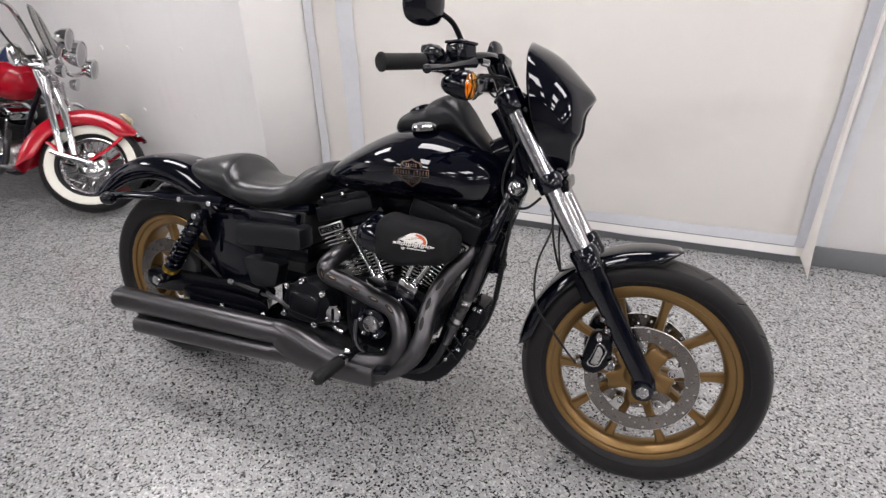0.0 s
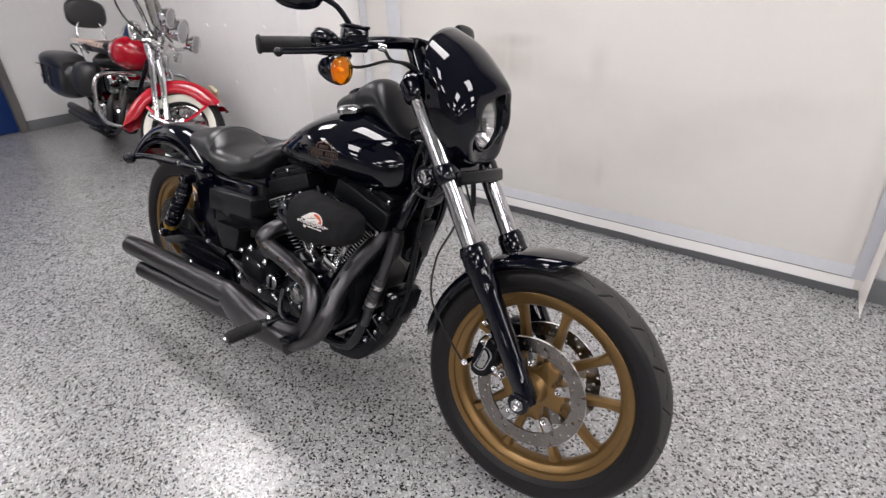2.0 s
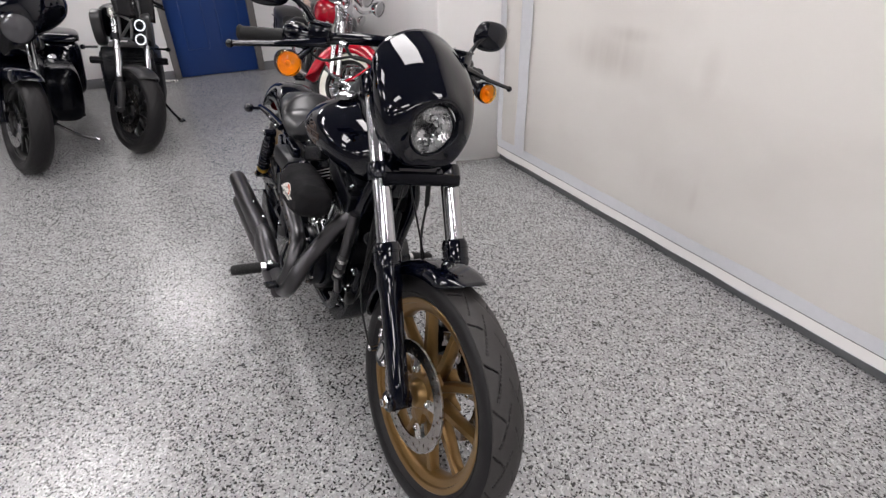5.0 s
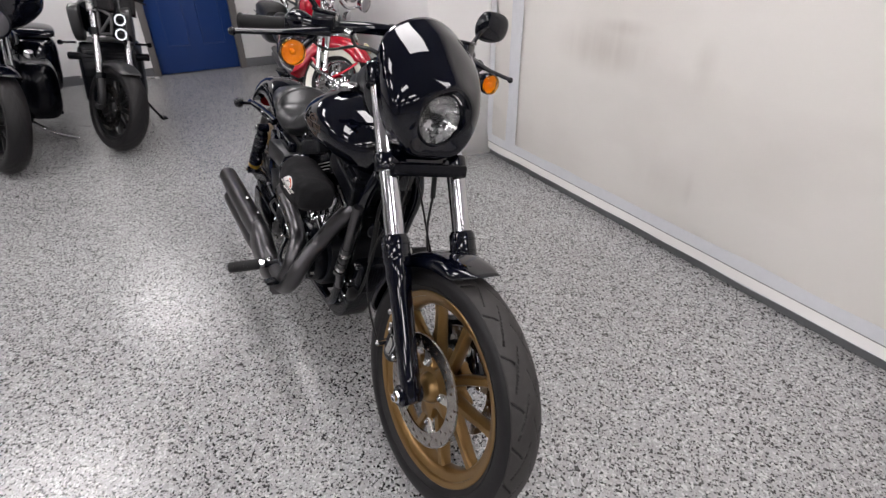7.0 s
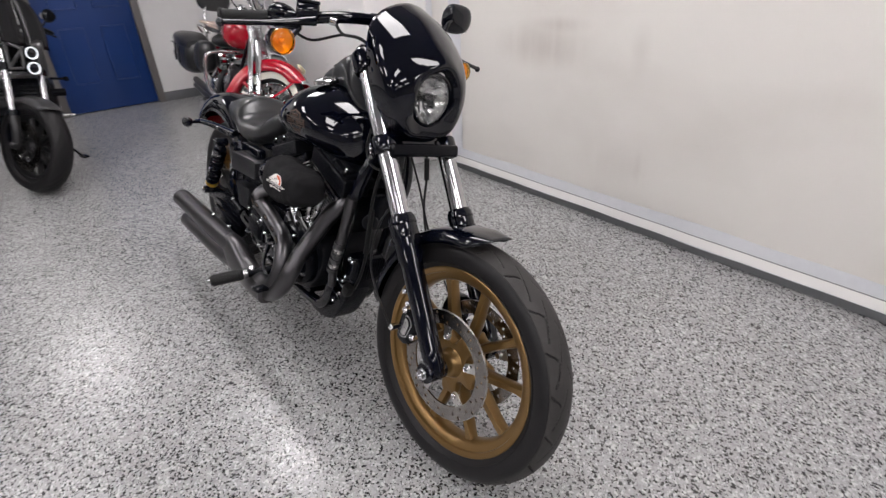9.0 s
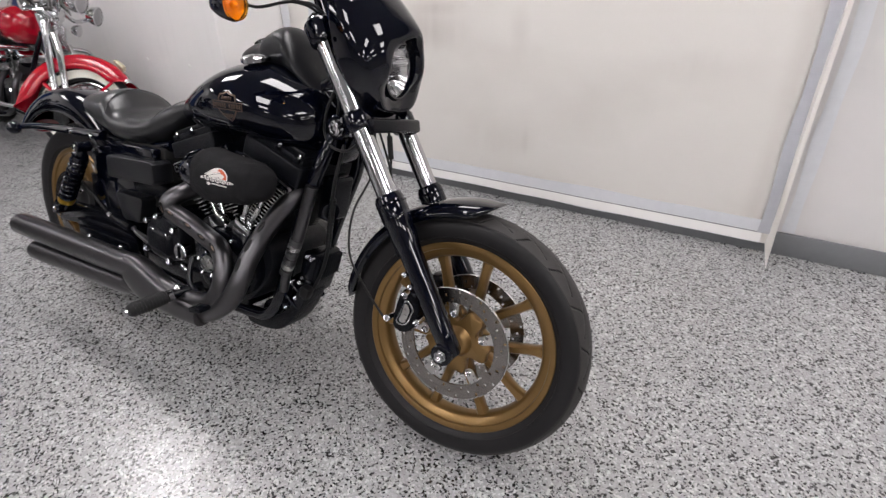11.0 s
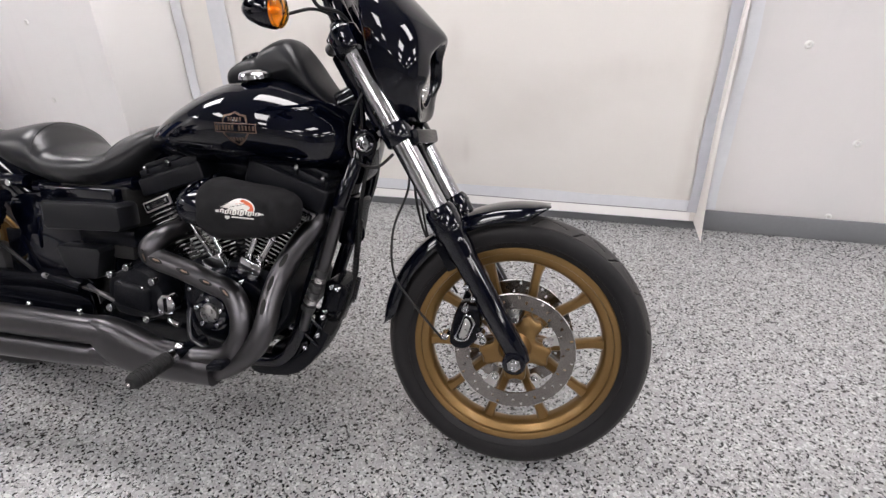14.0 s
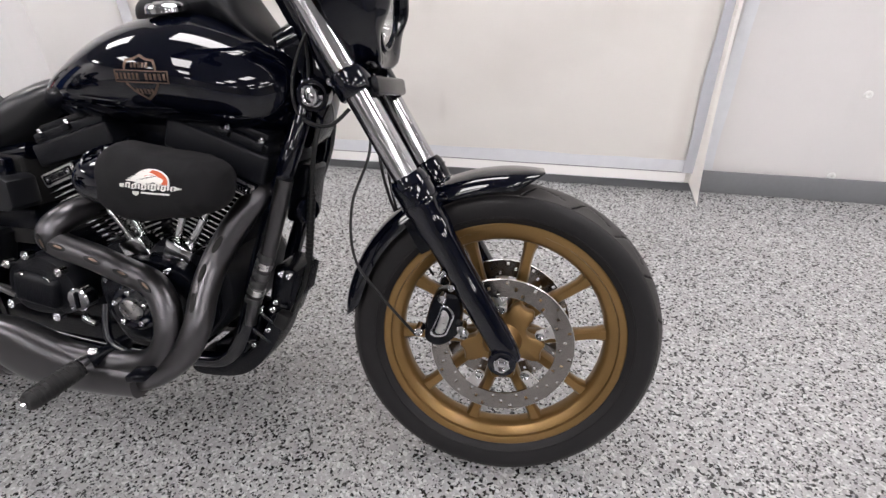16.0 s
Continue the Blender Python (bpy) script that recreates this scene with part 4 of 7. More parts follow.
part("wiring_loom", tube([(1.25, -0.040, 0.92), (1.226, -0.060, 0.85), (1.224, -0.072, 0.79), (1.246, -0.072, 0.752), (1.29, -0.062, 0.744), (1.325, -0.048, 0.775)], 0.0036, 10, 8), CABLE, bike)

# tank
tank = part("fuel_tank", loft([(0.622, 0.745, 0.757, 0.022, 2.2), (0.642, 0.738, 0.777, 0.050, 2.1), (0.68, 0.731, 0.804, 0.084, 2.05), (0.73, 0.726, 0.838, 0.118, 2.05), (0.80, 0.722, 0.879, 0.151, 2.05), (0.88, 0.720, 0.916, 0.177, 2.05), (0.95, 0.720, 0.935, 0.188, 2.05),
                               (1.02, 0.721, 0.939, 0.186, 2.05), (1.08, 0.716, 0.929, 0.173, 2.05), (1.14, 0.716, 0.905, 0.148, 2.1), (1.182, 0.726, 0.880, 0.120, 2.2), (1.210, 0.752, 0.860, 0.086, 2.2), (1.222, 0.788, 0.838, 0.045, 2.2)], 64, 6), GLOSS, bike, "teardrop fuel tank in gloss black")
for sgn in (-1, 1):
    cp = lathe([(0.001, 0.0095), (0.020, 0.0090), (0.0225, 0.0072), (0.030, 0.0068), (0.034, 0.0045), (0.0375, 0.0010), (0.0385, -0.008)], (0, 0, 0), 36, axis="z", loop=False)
    part("fuel_cap", cp, TUBE, bike, "chrome flush fuel cap", m=pose(0.996, sgn * 0.086, 0.942, sgn * -12, -3, 0))
# dash on the tank
dash = loft([(0.878, 0.915, 0.940, 0.026, 2.2), (0.893, 0.91, 0.962, 0.044, 2.4), (0.93, 0.91, 0.980, 0.052, 2.5), (0.968, 0.91, 0.990, 0.056, 2.5), (0.988, 0.91, 1.009, 0.060, 2.4), (1.03, 0.91, 1.027, 0.064, 2.3), (1.065, 0.91, 1.023, 0.070, 2.1), (1.095, 0.90, 0.992, 0.076, 2.0), (1.125, 0.89, 0.946, 0.076, 2.0), (1.155, 0.87, 0.912, 0.064, 2.0), (1.18, 0.86, 0.885, 0.04, 2.0)], 44, 6)
con = part("dash_console", dash, COVER, bike, "satin black instrument console on the tank")
r = 0.030
part("gauge", lathe([(0.001, 0.010), (r * 0.8, 0.011), (r * 0.9, 0.014), (r, 0.012), (r, -0.02)], (0, 0, 0), 32, axis="z", loop=False), GLOSS, con, m=pose(0.942, 0, 0.975, 0, -24, 0))

# tank badge: plain shield and bar, lying on the curved side of the tank
tank_tree = BVHTree.FromPolygons([v.co.copy() for v in tank.data.vertices], [tuple(f.vertices) for f in tank.data.polygons])


def on_tank(bm, lift):
    """Lays a flat (x, z) pattern on the right side of the tank."""
    for v in bm.verts:
        hit = tank_tree.ray_cast(Vector((v.co.x, -0.5, v.co.z)), Vector((0, 1, 0)))[0]
        v.co.y += hit.y - lift
    return bm


def rim_band(outer, inner, lift):
    """A raised band between two (x, z) outlines with equal counts."""
    n, m = len(outer), 6
    rings = []
    for k in range(n):
        for t in range(m):
            o = Vector(outer[k]).lerp(Vector(outer[(k + 1) % n]), t / m)
            w = Vector(inner[k]).lerp(Vector(inner[(k + 1) % n]), t / m)
            rings.append([(o.x, 0.003, o.y), (o.x, 0, o.y), (w.x, 0, w.y), (w.x, 0.003, w.y)])
    return on_tank(skin(bmesh.new(), rings, loop=True), lift)


BX, BZ = 1.005, 0.821
sh = [(BX + x, BZ + z) for x, z in ((-0.030, 0.018), (-0.026, 0.030), (-0.012, 0.032), (0, 0.038), (0.012, 0.032), (0.026, 0.030), (0.030, 0.018), (0.030, -0.012), (0.018, -0.026), (0, -0.038), (-0.018, -0.026), (-0.030, -0.012))]
bd = part("tank_badge", rim_band(sh, [(BX + (x - BX) * 0.88, BZ + (z - BZ) * 0.88) for x, z in sh], 0.0006), BADGE, bike, "bronze shield badge on the tank")
bar = [(BX + x, BZ + 0.002 + z) for x, z in ((-0.049, -0.0105), (-0.049, 0.0105), (0.049, 0.0105), (0.049, -0.0105))]
part("badge_bar", rim_band(bar, [(BX + (x - BX) * 0.955, BZ + 0.002 + (z - BZ - 0.002) * 0.80) for x, z in bar], 0.0014), BADGE, bd)
field = bmesh.new()
skin(field, [[(BX - 0.0470 + 0.094 * i / 16, 0, BZ + 0.002 + dz) for dz in (-0.0085, 0, 0.0085)] for i in range(17)], closed=False)
part("badge_field", on_tank(field, 0.0010), GLOSS, bd)
for i in range(12):
    if i == 6:
        continue
    x0 = BX - 0.0435 + 0.0078 * i
    part("badge_mark", on_tank(box((0.0044, 0.004, 0.0105), (x0, 0.0015, BZ + 0.002), 0.0004), 0.0012), BADGE, bd)
for zz, cnt in ((BZ + 0.0205, 5), (BZ - 0.0225, 5)):
    for i in range(cnt):
        part("badge_mark", on_tank(box((0.0040, 0.004, 0.0085), (BX + 0.0068 * (i - (cnt - 1) / 2), 0.0015, zz), 0.0004), 0.0008), BADGE, bd)

# seat
seat = part("seat", loft([(0.095, 0.735, 0.755, 0.050, 2.2), (0.135, 0.700, 0.773, 0.090, 2.1), (0.19, 0.668, 0.786, 0.110, 2.0), (0.245, 0.648, 0.797, 0.120, 2.0), (0.285, 0.638, 0.801, 0.126, 2.0), (0.312, 0.634, 0.793, 0.129, 2.0), (0.333, 0.632, 0.769, 0.131, 2.05), (0.356, 0.630, 0.747, 0.133, 2.1), (0.395, 0.630, 0.735, 0.135, 2.2), (0.45, 0.631, 0.730, 0.136, 2.3), (0.50, 0.636, 0.733, 0.131, 2.2),
                          (0.54, 0.646, 0.750, 0.123, 2.1), (0.575, 0.662, 0.778, 0.112, 2.1), (0.612, 0.690, 0.797, 0.100, 2.1), (0.645, 0.722, 0.807, 0.084, 2.1), (0.68, 0.758, 0.812, 0.058, 2.1)], 48, 6), LEATHER, bike, "black leather solo seat with a raised back")
# a soft bolster stands proud round the cup
for v in seat.data.vertices:
    k = math.exp(-((v.co.x - 0.47) / 0.10) ** 2) * math.exp(-((abs(v.co.y) - 0.112) / 0.026) ** 2)
    if v.co.z > 0.66:
        v.co.z += 0.010 * k
        v.co.z -= 0.002 * math.exp(-((v.co.x - 0.47) / 0.07) ** 2) * math.exp(-(v.co.y / 0.06) ** 2)
seat_tree = BVHTree.FromPolygons([v.co.copy() for v in seat.data.vertices], [tuple(f.vertices) for f in seat.data.polygons])
for x0, x1 in ((0.300, 0.330), (0.590, 0.560)):
    seam = []
    for a in np.linspace(-80, 80, 15):
        o = Vector((x0 + (x1 - x0) * (abs(a) / 80) ** 2, 0, 0.70))
        d = Vector((0, math.sin(radians(a)), math.cos(radians(a))))
        hit = seat_tree.ray_cast(o + d * 0.3, -d)[0]
        if hit:
            seam.append(hit)
    part("seat_seam", tube(seam, 0.0020, 8, 3), LEATHER, seat)
part("seat_tab", box((0.03, 0.02, 0.006), (0.085, 0, 0.758), 0.002), STEEL, seat)

# rear fender and struts
rf = part("rear_fender", fender(RC, 0.445, 38, 147, 0.098, 0.085, lift=0.06, tip=0.8), GLOSS, bike, "bobbed gloss black rear fender", shell=0.003)
part("inner_fender", fender(RC, 0.352, -28, 62, 0.094, 0.055, 30, tip=0.9), SATIN, bike, shell=0.003)
for sgn in (-1, 1):
    y = sgn * 0.125
    st = tube([(0.30, y, 0.650), (0.16, y, 0.644), (0.0, y, 0.636), (-0.16, y, 0.622), (-0.27, y * 0.95, 0.608)], [0.019, 0.018, 0.016, 0.014, 0.010], 14, 6, flat=0.6)
    stp = part("fender_strut", st, GLOSS, bike, "gloss black fender strut")
    for x in (0.125, 0.255):
        part("strut_bolt", cyl((x, y, 0.642), (x, y + sgn * 0.020, 0.642), 0.0095, n=14), CHROME, stp)
    ri = lathe([(0.001, 0.030), (0.012, 0.027), (0.020, 0.016), (0.0235, 0.002), (0.022, -0.008), (0.001, -0.012)], (0, 0, 0), 24, axis="x", loop=False)
    rp = part("rear_indicator", ri, GLOSS, bike, "small black rear turn signal", m=pose(-0.165, sgn * 0.186, 0.617))
    part("indicator_lens", lathe([(0.0215, -0.008), (0.018, -0.016), (0.001, -0.019)], (0, 0, 0), 24, axis="x", loop=False), mat("smoked_lens", (0.03, 0.008, 0.006), 0.15, 0, 0.5), rp)
    part("indicator_stalk", tube([(-0.165, sgn * 0.17, 0.617), (-0.165, sgn * 0.118, 0.618)], 0.0075, 10, 1, smooth=False), GLOSS, bike)
part("tail_light", loft([(-0.395, 0.575, 0.60, 0.03, 2.4), (-0.375, 0.565, 0.615, 0.045, 2.4), (-0.35, 0.57, 0.62, 0.045, 2.4)], 24, 4), mat("dark_red_lens", (0.12, 0.005, 0.006), 0.12, 0, 0.6), bike)

# shocks
for sgn in (-1, 1):
    a, c = Vector((0.235, sgn * 0.155, 0.605)), Vector((0.045, sgn * 0.155, 0.352))
    sk = tube([a, a + (c - a) * 0.12, a + (c - a) * 0.13, a + (c - a) * 0.34, a + (c - a) * 0.35, a + (c - a) * 0.72, a + (c - a) * 0.73, c], [0.014, 0.016, 0.024, 0.024, 0.015, 0.015, 0.022, 0.016], 20, 1, smooth=False)
    sh = part("shock_absorber", sk, GLOSS, bike, "coil-over rear shock")
    d = (c - a).normalized()
    u = d.orthogonal().normalized()
    v = d.cross(u)
    turns, pts = 9.0, []
    for i in range(int(turns * 14) + 1):
        ang = 2 * math.pi * i / 14
        s = 0.16 + 0.64 * i / (turns * 14)
        pts.append(a + (c - a) * s + 0.0235 * (math.cos(ang) * u + math.sin(ang) * v))
    part("coil_spring", tube(pts, 0.0052, 8, 1, smooth=False), GLOSS, sh, "gloss black spring")
    part("preload_ring", tube([a + (c - a) * 0.81, a + (c - a) * 0.86], 0.027, 20, 1, smooth=False), BRASS, sh, "gold preload collar")
    for q in (a, c):
        part("shock_eye", cyl(q - Vector((0, sgn * 0.02, 0)), q + Vector((0, sgn * 0.026, 0)), 0.017, n=16), GLOSS, sh)
        part("shock_bolt", cyl(q + Vector((0, sgn * 0.02, 0)), q + Vector((0, sgn * 0.034, 0)), 0.0105, n=12), CHROME, sh)
    sa = part("swingarm", extrude(blob([(-0.06, 0.36), (0.03, 0.375), (0.25, 0.385), (0.46, 0.40), (0.47, 0.34), (0.25, 0.325), (0.03, 0.295), (-0.06, 0.305)], 4), sgn * 0.105, sgn * 0.138, 0.006), SATIN, bike)
    part("rear_axle_nut", cyl((-0.012, sgn * 0.13, 0.330), (-0.012, sgn * 0.152, 0.330), 0.018, n=6), CHROME, sa)
    part("axle_adjuster", cyl((-0.075, sgn * 0.122, 0.33), (-0.05, sgn * 0.122, 0.33), 0.008, n=8), CHROME, sa)
part("inner_mudguard", extrude(blob([(0.245, 0.605), (0.43, 0.605), (0.435, 0.395), (0.245, 0.385), (0.215, 0.43), (0.235, 0.50), (0.215, 0.56)], 4), -0.100, -0.122, 0.005), GLOSS, bike)
part("exhaust_bracket", extrude(blob([(0.13, 0.335), (0.46, 0.345), (0.47, 0.27), (0.36, 0.245), (0.20, 0.255)], 4), -0.142, -0.152, 0.003), SATIN, bike)
part("rear_caliper", extrude(blob([(0.06, 0.44), (0.12, 0.445), (0.15, 0.40), (0.13, 0.35), (0.07, 0.36)], 5), -0.070, -0.118, 0.008), GREY, bike)
part("rear_caliper_bracket", extrude(blob([(0.02, 0.425), (0.07, 0.452), (0.10, 0.425), (0.085, 0.36), (0.035, 0.35)], 4), -0.098, -0.106, 0.002), STEEL, bike, "bright caliper bracket")
for bx, bz in ((0.045, 0.420), (0.115, 0.425), (0.10, 0.362)):
    part("rear_caliper_bolt", bolt((bx, -0.10, bz), (bx, -0.126, bz), 0.0085, 10), CHROME, bike)
part("rear_brake_hose", tube([(0.10, -0.11, 0.44), (0.17, -0.14, 0.47), (0.26, -0.13, 0.40), (0.30, -0.12, 0.36), (0.40, -0.12, 0.37)], 0.005, 8, 6), CABLE, bike)

# frame
for sgn in (-1, 1):
    y = sgn * 0.082
    part("frame_downtube", tube([(1.238, sgn * 0.03, 0.83), (1.233, sgn * 0.06, 0.755), (1.211, y, 0.673), (1.174, y, 0.577), (1.127, y, 0.451), (1.081, y, 0.300), (1.035, y, 0.224), (0.96, y, 0.203), (0.70, y, 0.20), (0.42, y, 0.235)], 0.0185, 16, 6), GLOSS, bike, "gloss black frame tube")
    part("seat_rail", tube([(0.62, y, 0.66), (0.45, y, 0.628), (0.30, y * 1.2, 0.63)], 0.019, 12, 5), GLOSS, bike)
    part("frame_upright", tube([(0.46, y * 1.2, 0.63), (0.42, y * 1.2, 0.52), (0.41, y * 1.2, 0.40), (0.42, y, 0.24)], 0.020, 12, 5), GLOSS, bike)
part("head_stock", tube([(1.29, 0, 0.835), (1.19, 0, 1.00)], 0.040, 24, 1, smooth=False), GLOSS, bike)
part("backbone", tube([(1.22, 0, 0.90), (1.0, 0, 0.80), (0.62, 0, 0.70)], 0.035, 14, 4), GLOSS, bike)
part("neck_gusset", extrude(blob([(1.16, 0.86), (1.25, 0.88), (1.275, 0.80), (1.24, 0.70), (1.18, 0.72)], 4), -0.035, 0.035, 0.004), GLOSS, bike)
# ignition switch housing on the neck
sw = part("ignition_housing", cyl((1.253, -0.03, 0.799), (1.260, -0.068, 0.797), 0.031, n=28), GLOSS, bike)
part("ignition_ring", lathe([(0.0215, 0.004), (0.0215, -0.006), (0.018, -0.011), (0.0145, -0.0115), (0.0135, -0.009), (0.009, -0.0105), (0.004, -0.0115), (0.0005, -0.0118)], (0, 0, 0), 32, loop=False), CHROME, sw, "chrome ignition switch", m=pose(1.261, -0.070, 0.797, 0, 0, -11))
part("ignition_slot", box((0.0028, 0.004, 0.010), (1.2590, -0.0805, 0.797), 0.0005), DARK, sw)


# ---- engine, exhaust and covers ----
CR = Vector((0.93, 0, 0.36))


def fin_plate(x0, x1, y, z, th=0.0042):
    """A thin rounded fin between x0 and x1, y either side, at height z of its cylinder."""
    return box((x1 - x0, 2 * y, th), ((x0 + x1) / 2, 0, z), 0.0016)


def cylinder_bank(sgn):
    """One finned cylinder with its head and rocker box; sgn 1 leans ahead."""
    lean = 22.5 * sgn
    M = Matrix.Translation(CR) @ pose(0, 0, 0, 0, lean, 0)
    body = part("cylinder", tube([(0, 0, 0.10), (0, 0, 0.30)], 0.058, 28, 1, smooth=False), SATIN, bike, "black finned engine cylinder", m=M)
    for i in range(17):
        d = 0.130 + i * 0.0108
        a, c = -(0.40 * d - 0.006), 0.068 + 0.24 * (d - 0.13)
        if i > 13:
            c += 0.012
        x0, x1 = (a, c) if sgn > 0 else (-c, -a)
        f = part("cooling_fin", fin_plate(x0, x1, 0.090 + 0.0012 * math.sin(i * 2.1), d), SATIN, body)
        part("fin_edge", box((x1 - x0 - 0.014, 0.0016, 0.0030), ((x0 + x1) / 2, -0.0918, d), 0.0004), STEEL, body, "machined bright fin edge")
    o, px = 0.028 * sgn, (0.064 if sgn > 0 else -0.100)
    head = part("cylinder_head", box((0.205, 0.18, 0.036), (o, 0, 0.325), 0.010, seg=3), SATIN, bike, "black cylinder head", m=M)
    pl = part("head_plate", box((0.088, 0.007, 0.028), (px, -0.1185, 0.322), 0.003), STEEL, head, "bright-edged name plate on the cylinder head")
    part("plate_field", box((0.080, 0.006, 0.020), (px, -0.1200, 0.322), 0.002), SATIN, pl)
    part("plate_line", box((0.070, 0.005, 0.0125), (px, -0.1208, 0.322), 0.002), STEEL, pl)
    part("plate_field", box((0.0672, 0.005, 0.0098), (px, -0.1213, 0.322), 0.0015), SATIN, pl)
    for i in range(9):
        part("plate_mark", box((0.0042, 0.004, 0.0048), (px - 0.026 + i * 0.0065, -0.1218, 0.322), 0.0003), STEEL, pl)
    for k in (-1, 1):
        part("plate_screw", cyl((px + k * 0.030, -0.118, 0.322), (px + k * 0.030, -0.1242, 0.322), 0.0030, n=10), CHROME, pl)
    part("plate_seat", box((0.092, 0.030, 0.034), (px, -0.102, 0.322), 0.004), SATIN, head)
    for i in range(12):
        d, w = 0.298 - 0.0120 * i, 0.084 - 0.0042 * i
        x = px + sgn * (0.006 - 0.0046 * i)
        hf = part("head_fin", box((w, 0.040, 0.0042), (x, -0.098, d), 0.0014), SATIN, head)
        part("head_fin_edge", box((w - 0.006, 0.0018, 0.0036), (x, -0.1186, d), 0.0004), CHROME, hf, "bright machined fin edge")
    return M


MR, MF = cylinder_bank(-1), cylinder_bank(1)
# stepped rocker boxes under the tank
for cx, cz, sx, sz, tilt, spots in ((0.754, 0.683, 0.200, 0.046, -18, (-0.35, 0.02)), (1.078, 0.690, 0.215, 0.060, 18, (0.05, 0.38))):
    cv = box((sx, 0.205, sz), (0, 0, 0), 0.007, seg=3)
    box((sx * 0.92, 0.19, 0.022), (0, 0, sz / 2 + 0.008), 0.005, bm=cv, seg=2)
    box((sx * 0.74, 0.165, 0.018), (-0.01 if tilt < 0 else 0.01, 0, sz / 2 + 0.026), 0.006, bm=cv, seg=2)
    co = part("rocker_box", cv, WRINKLE, bike, "wrinkle black stepped rocker cover", m=pose(cx, -0.012, cz, 0, tilt, 0))
    for k in spots:
        part("cover_bolt", bolt((k * sx, -0.092, sz / 2 + 0.016), (k * sx, -0.092, sz / 2 + 0.026), 0.0058, 10), CHROME, co)
        part("bolt_boss", box((0.020, 0.020, 0.012), (k * sx, -0.094, sz / 2 + 0.012), 0.003), WRINKLE, co)
part("throttle_body", box((0.10, 0.14, 0.07), (0.95, -0.02, 0.66), 0.012, seg=3), SATIN, bike)
part("frame_spine_cover", box((0.46, 0.10, 0.05), (0.93, 0, 0.715), 0.012, seg=2), SATIN, bike)
# crankcase and right-hand covers
cc = part("crankcase", extrude(blob([(0.79, 0.47), (0.93, 0.49), (1.06, 0.46), (1.085, 0.39), (1.03, 0.30), (0.96, 0.25), (0.82, 0.24), (0.77, 0.33)], 5), -0.12, 0.12, 0.012), WRINKLE, bike, "wrinkle black crankcase")
gc = part("gearcase_cover", extrude(blob([(0.82, 0.44), (0.93, 0.475), (1.03, 0.44), (1.06, 0.37), (1.02, 0.30), (0.93, 0.28), (0.85, 0.29), (0.81, 0.36)], 6), -0.11, -0.165, 0.012), SATIN, bike, "black cam gear cover")
part("timer_ring", cyl((0.897, -0.155, 0.370), (0.897, -0.184, 0.370), 0.050, n=40, round_=0.005), GLOSS, gc)
part("timer_cover", lathe([(0.001, -0.010), (0.018, -0.010), (0.0225, -0.008), (0.025, -0.002), (0.025, 0.004)], (0.897, -0.184, 0.370), 40, loop=False), STEEL, gc, "brushed round timer cover")
for i in range(5):
    a = radians(90 + 72 * i)
    q = Vector((0.897 + 0.036 * math.cos(a), -0.182, 0.370 + 0.036 * math.sin(a)))
    part("timer_bolt", bolt(q, q + Vector((0, -0.010, 0)), 0.0064, 10), CHROME, gc)
for x, z in ((0.83, 0.42), (0.90, 0.462), (0.98, 0.455), (1.035, 0.40), (1.045, 0.345), (1.0, 0.30), (0.93, 0.29)):
    part("cover_bolt", bolt((x, -0.158, z), (x, -0.172, z), 0.0058, 10), CHROME, gc)
# tappet blocks and push rod tubes
for sgn, x0 in ((-1, 0.885), (1, 0.985)):
    tb = part("tappet_block", box((0.062, 0.05, 0.045), (x0, -0.118, 0.482), 0.006, (0, 22.5 * sgn, 0)), CHROME, bike, "chrome tappet block")
    for k in (-1, 1):
        p0 = Vector((x0 + k * 0.016, -0.120, 0.495))
        p1 = p0 + Vector((0.075 * sgn + k * 0.016, -0.004, 0.135))
        rod = part("pushrod_tube", tube([p0, p0 + (p1 - p0) * 0.12, p0 + (p1 - p0) * 0.13, p0 + (p1 - p0) * 0.45, p0 + (p1 - p0) * 0.46, p1], [0.0105, 0.0105, 0.0082, 0.0082, 0.0066, 0.0066], 16, 1, smooth=False), CHROME, bike, "chrome push rod tube")
        part("pushrod_clip", tube([p0 + (p1 - p0) * 0.40, p0 + (p1 - p0) * 0.47], 0.0098, 16, 1, smooth=False), CHROME, rod)
# intake and air cleaner under a cloth sock
part("intake", tube([(0.985, 0.0, 0.60), (0.985, -0.10, 0.63), (0.985, -0.16, 0.645)], 0.035, 20, 4), SATIN, bike)
ac = part("air_cleaner", loft([(0.866, 0.630, 0.660, 0.018, 2.2), (0.874, 0.612, 0.676, 0.036, 2.2), (0.892, 0.602, 0.686, 0.050, 2.2), (0.93, 0.596, 0.692, 0.058, 2.2), (0.97, 0.596, 0.692, 0.058, 2.2)], 32, 5, yc=-0.200), GLOSS, bike, "black air cleaner in a cloth rain sock")
part("air_cleaner_lobe", ball((0.918, -0.180, 0.678), 0.030, scale=(1.1, 0.9, 0.9)), GLOSS, ac)
part("air_cleaner_rib", tube([(0.902, -0.247, 0.655), (0.906, -0.232, 0.688), (0.91, -0.195, 0.700)], 0.003, 8, 5), GLOSS, ac)
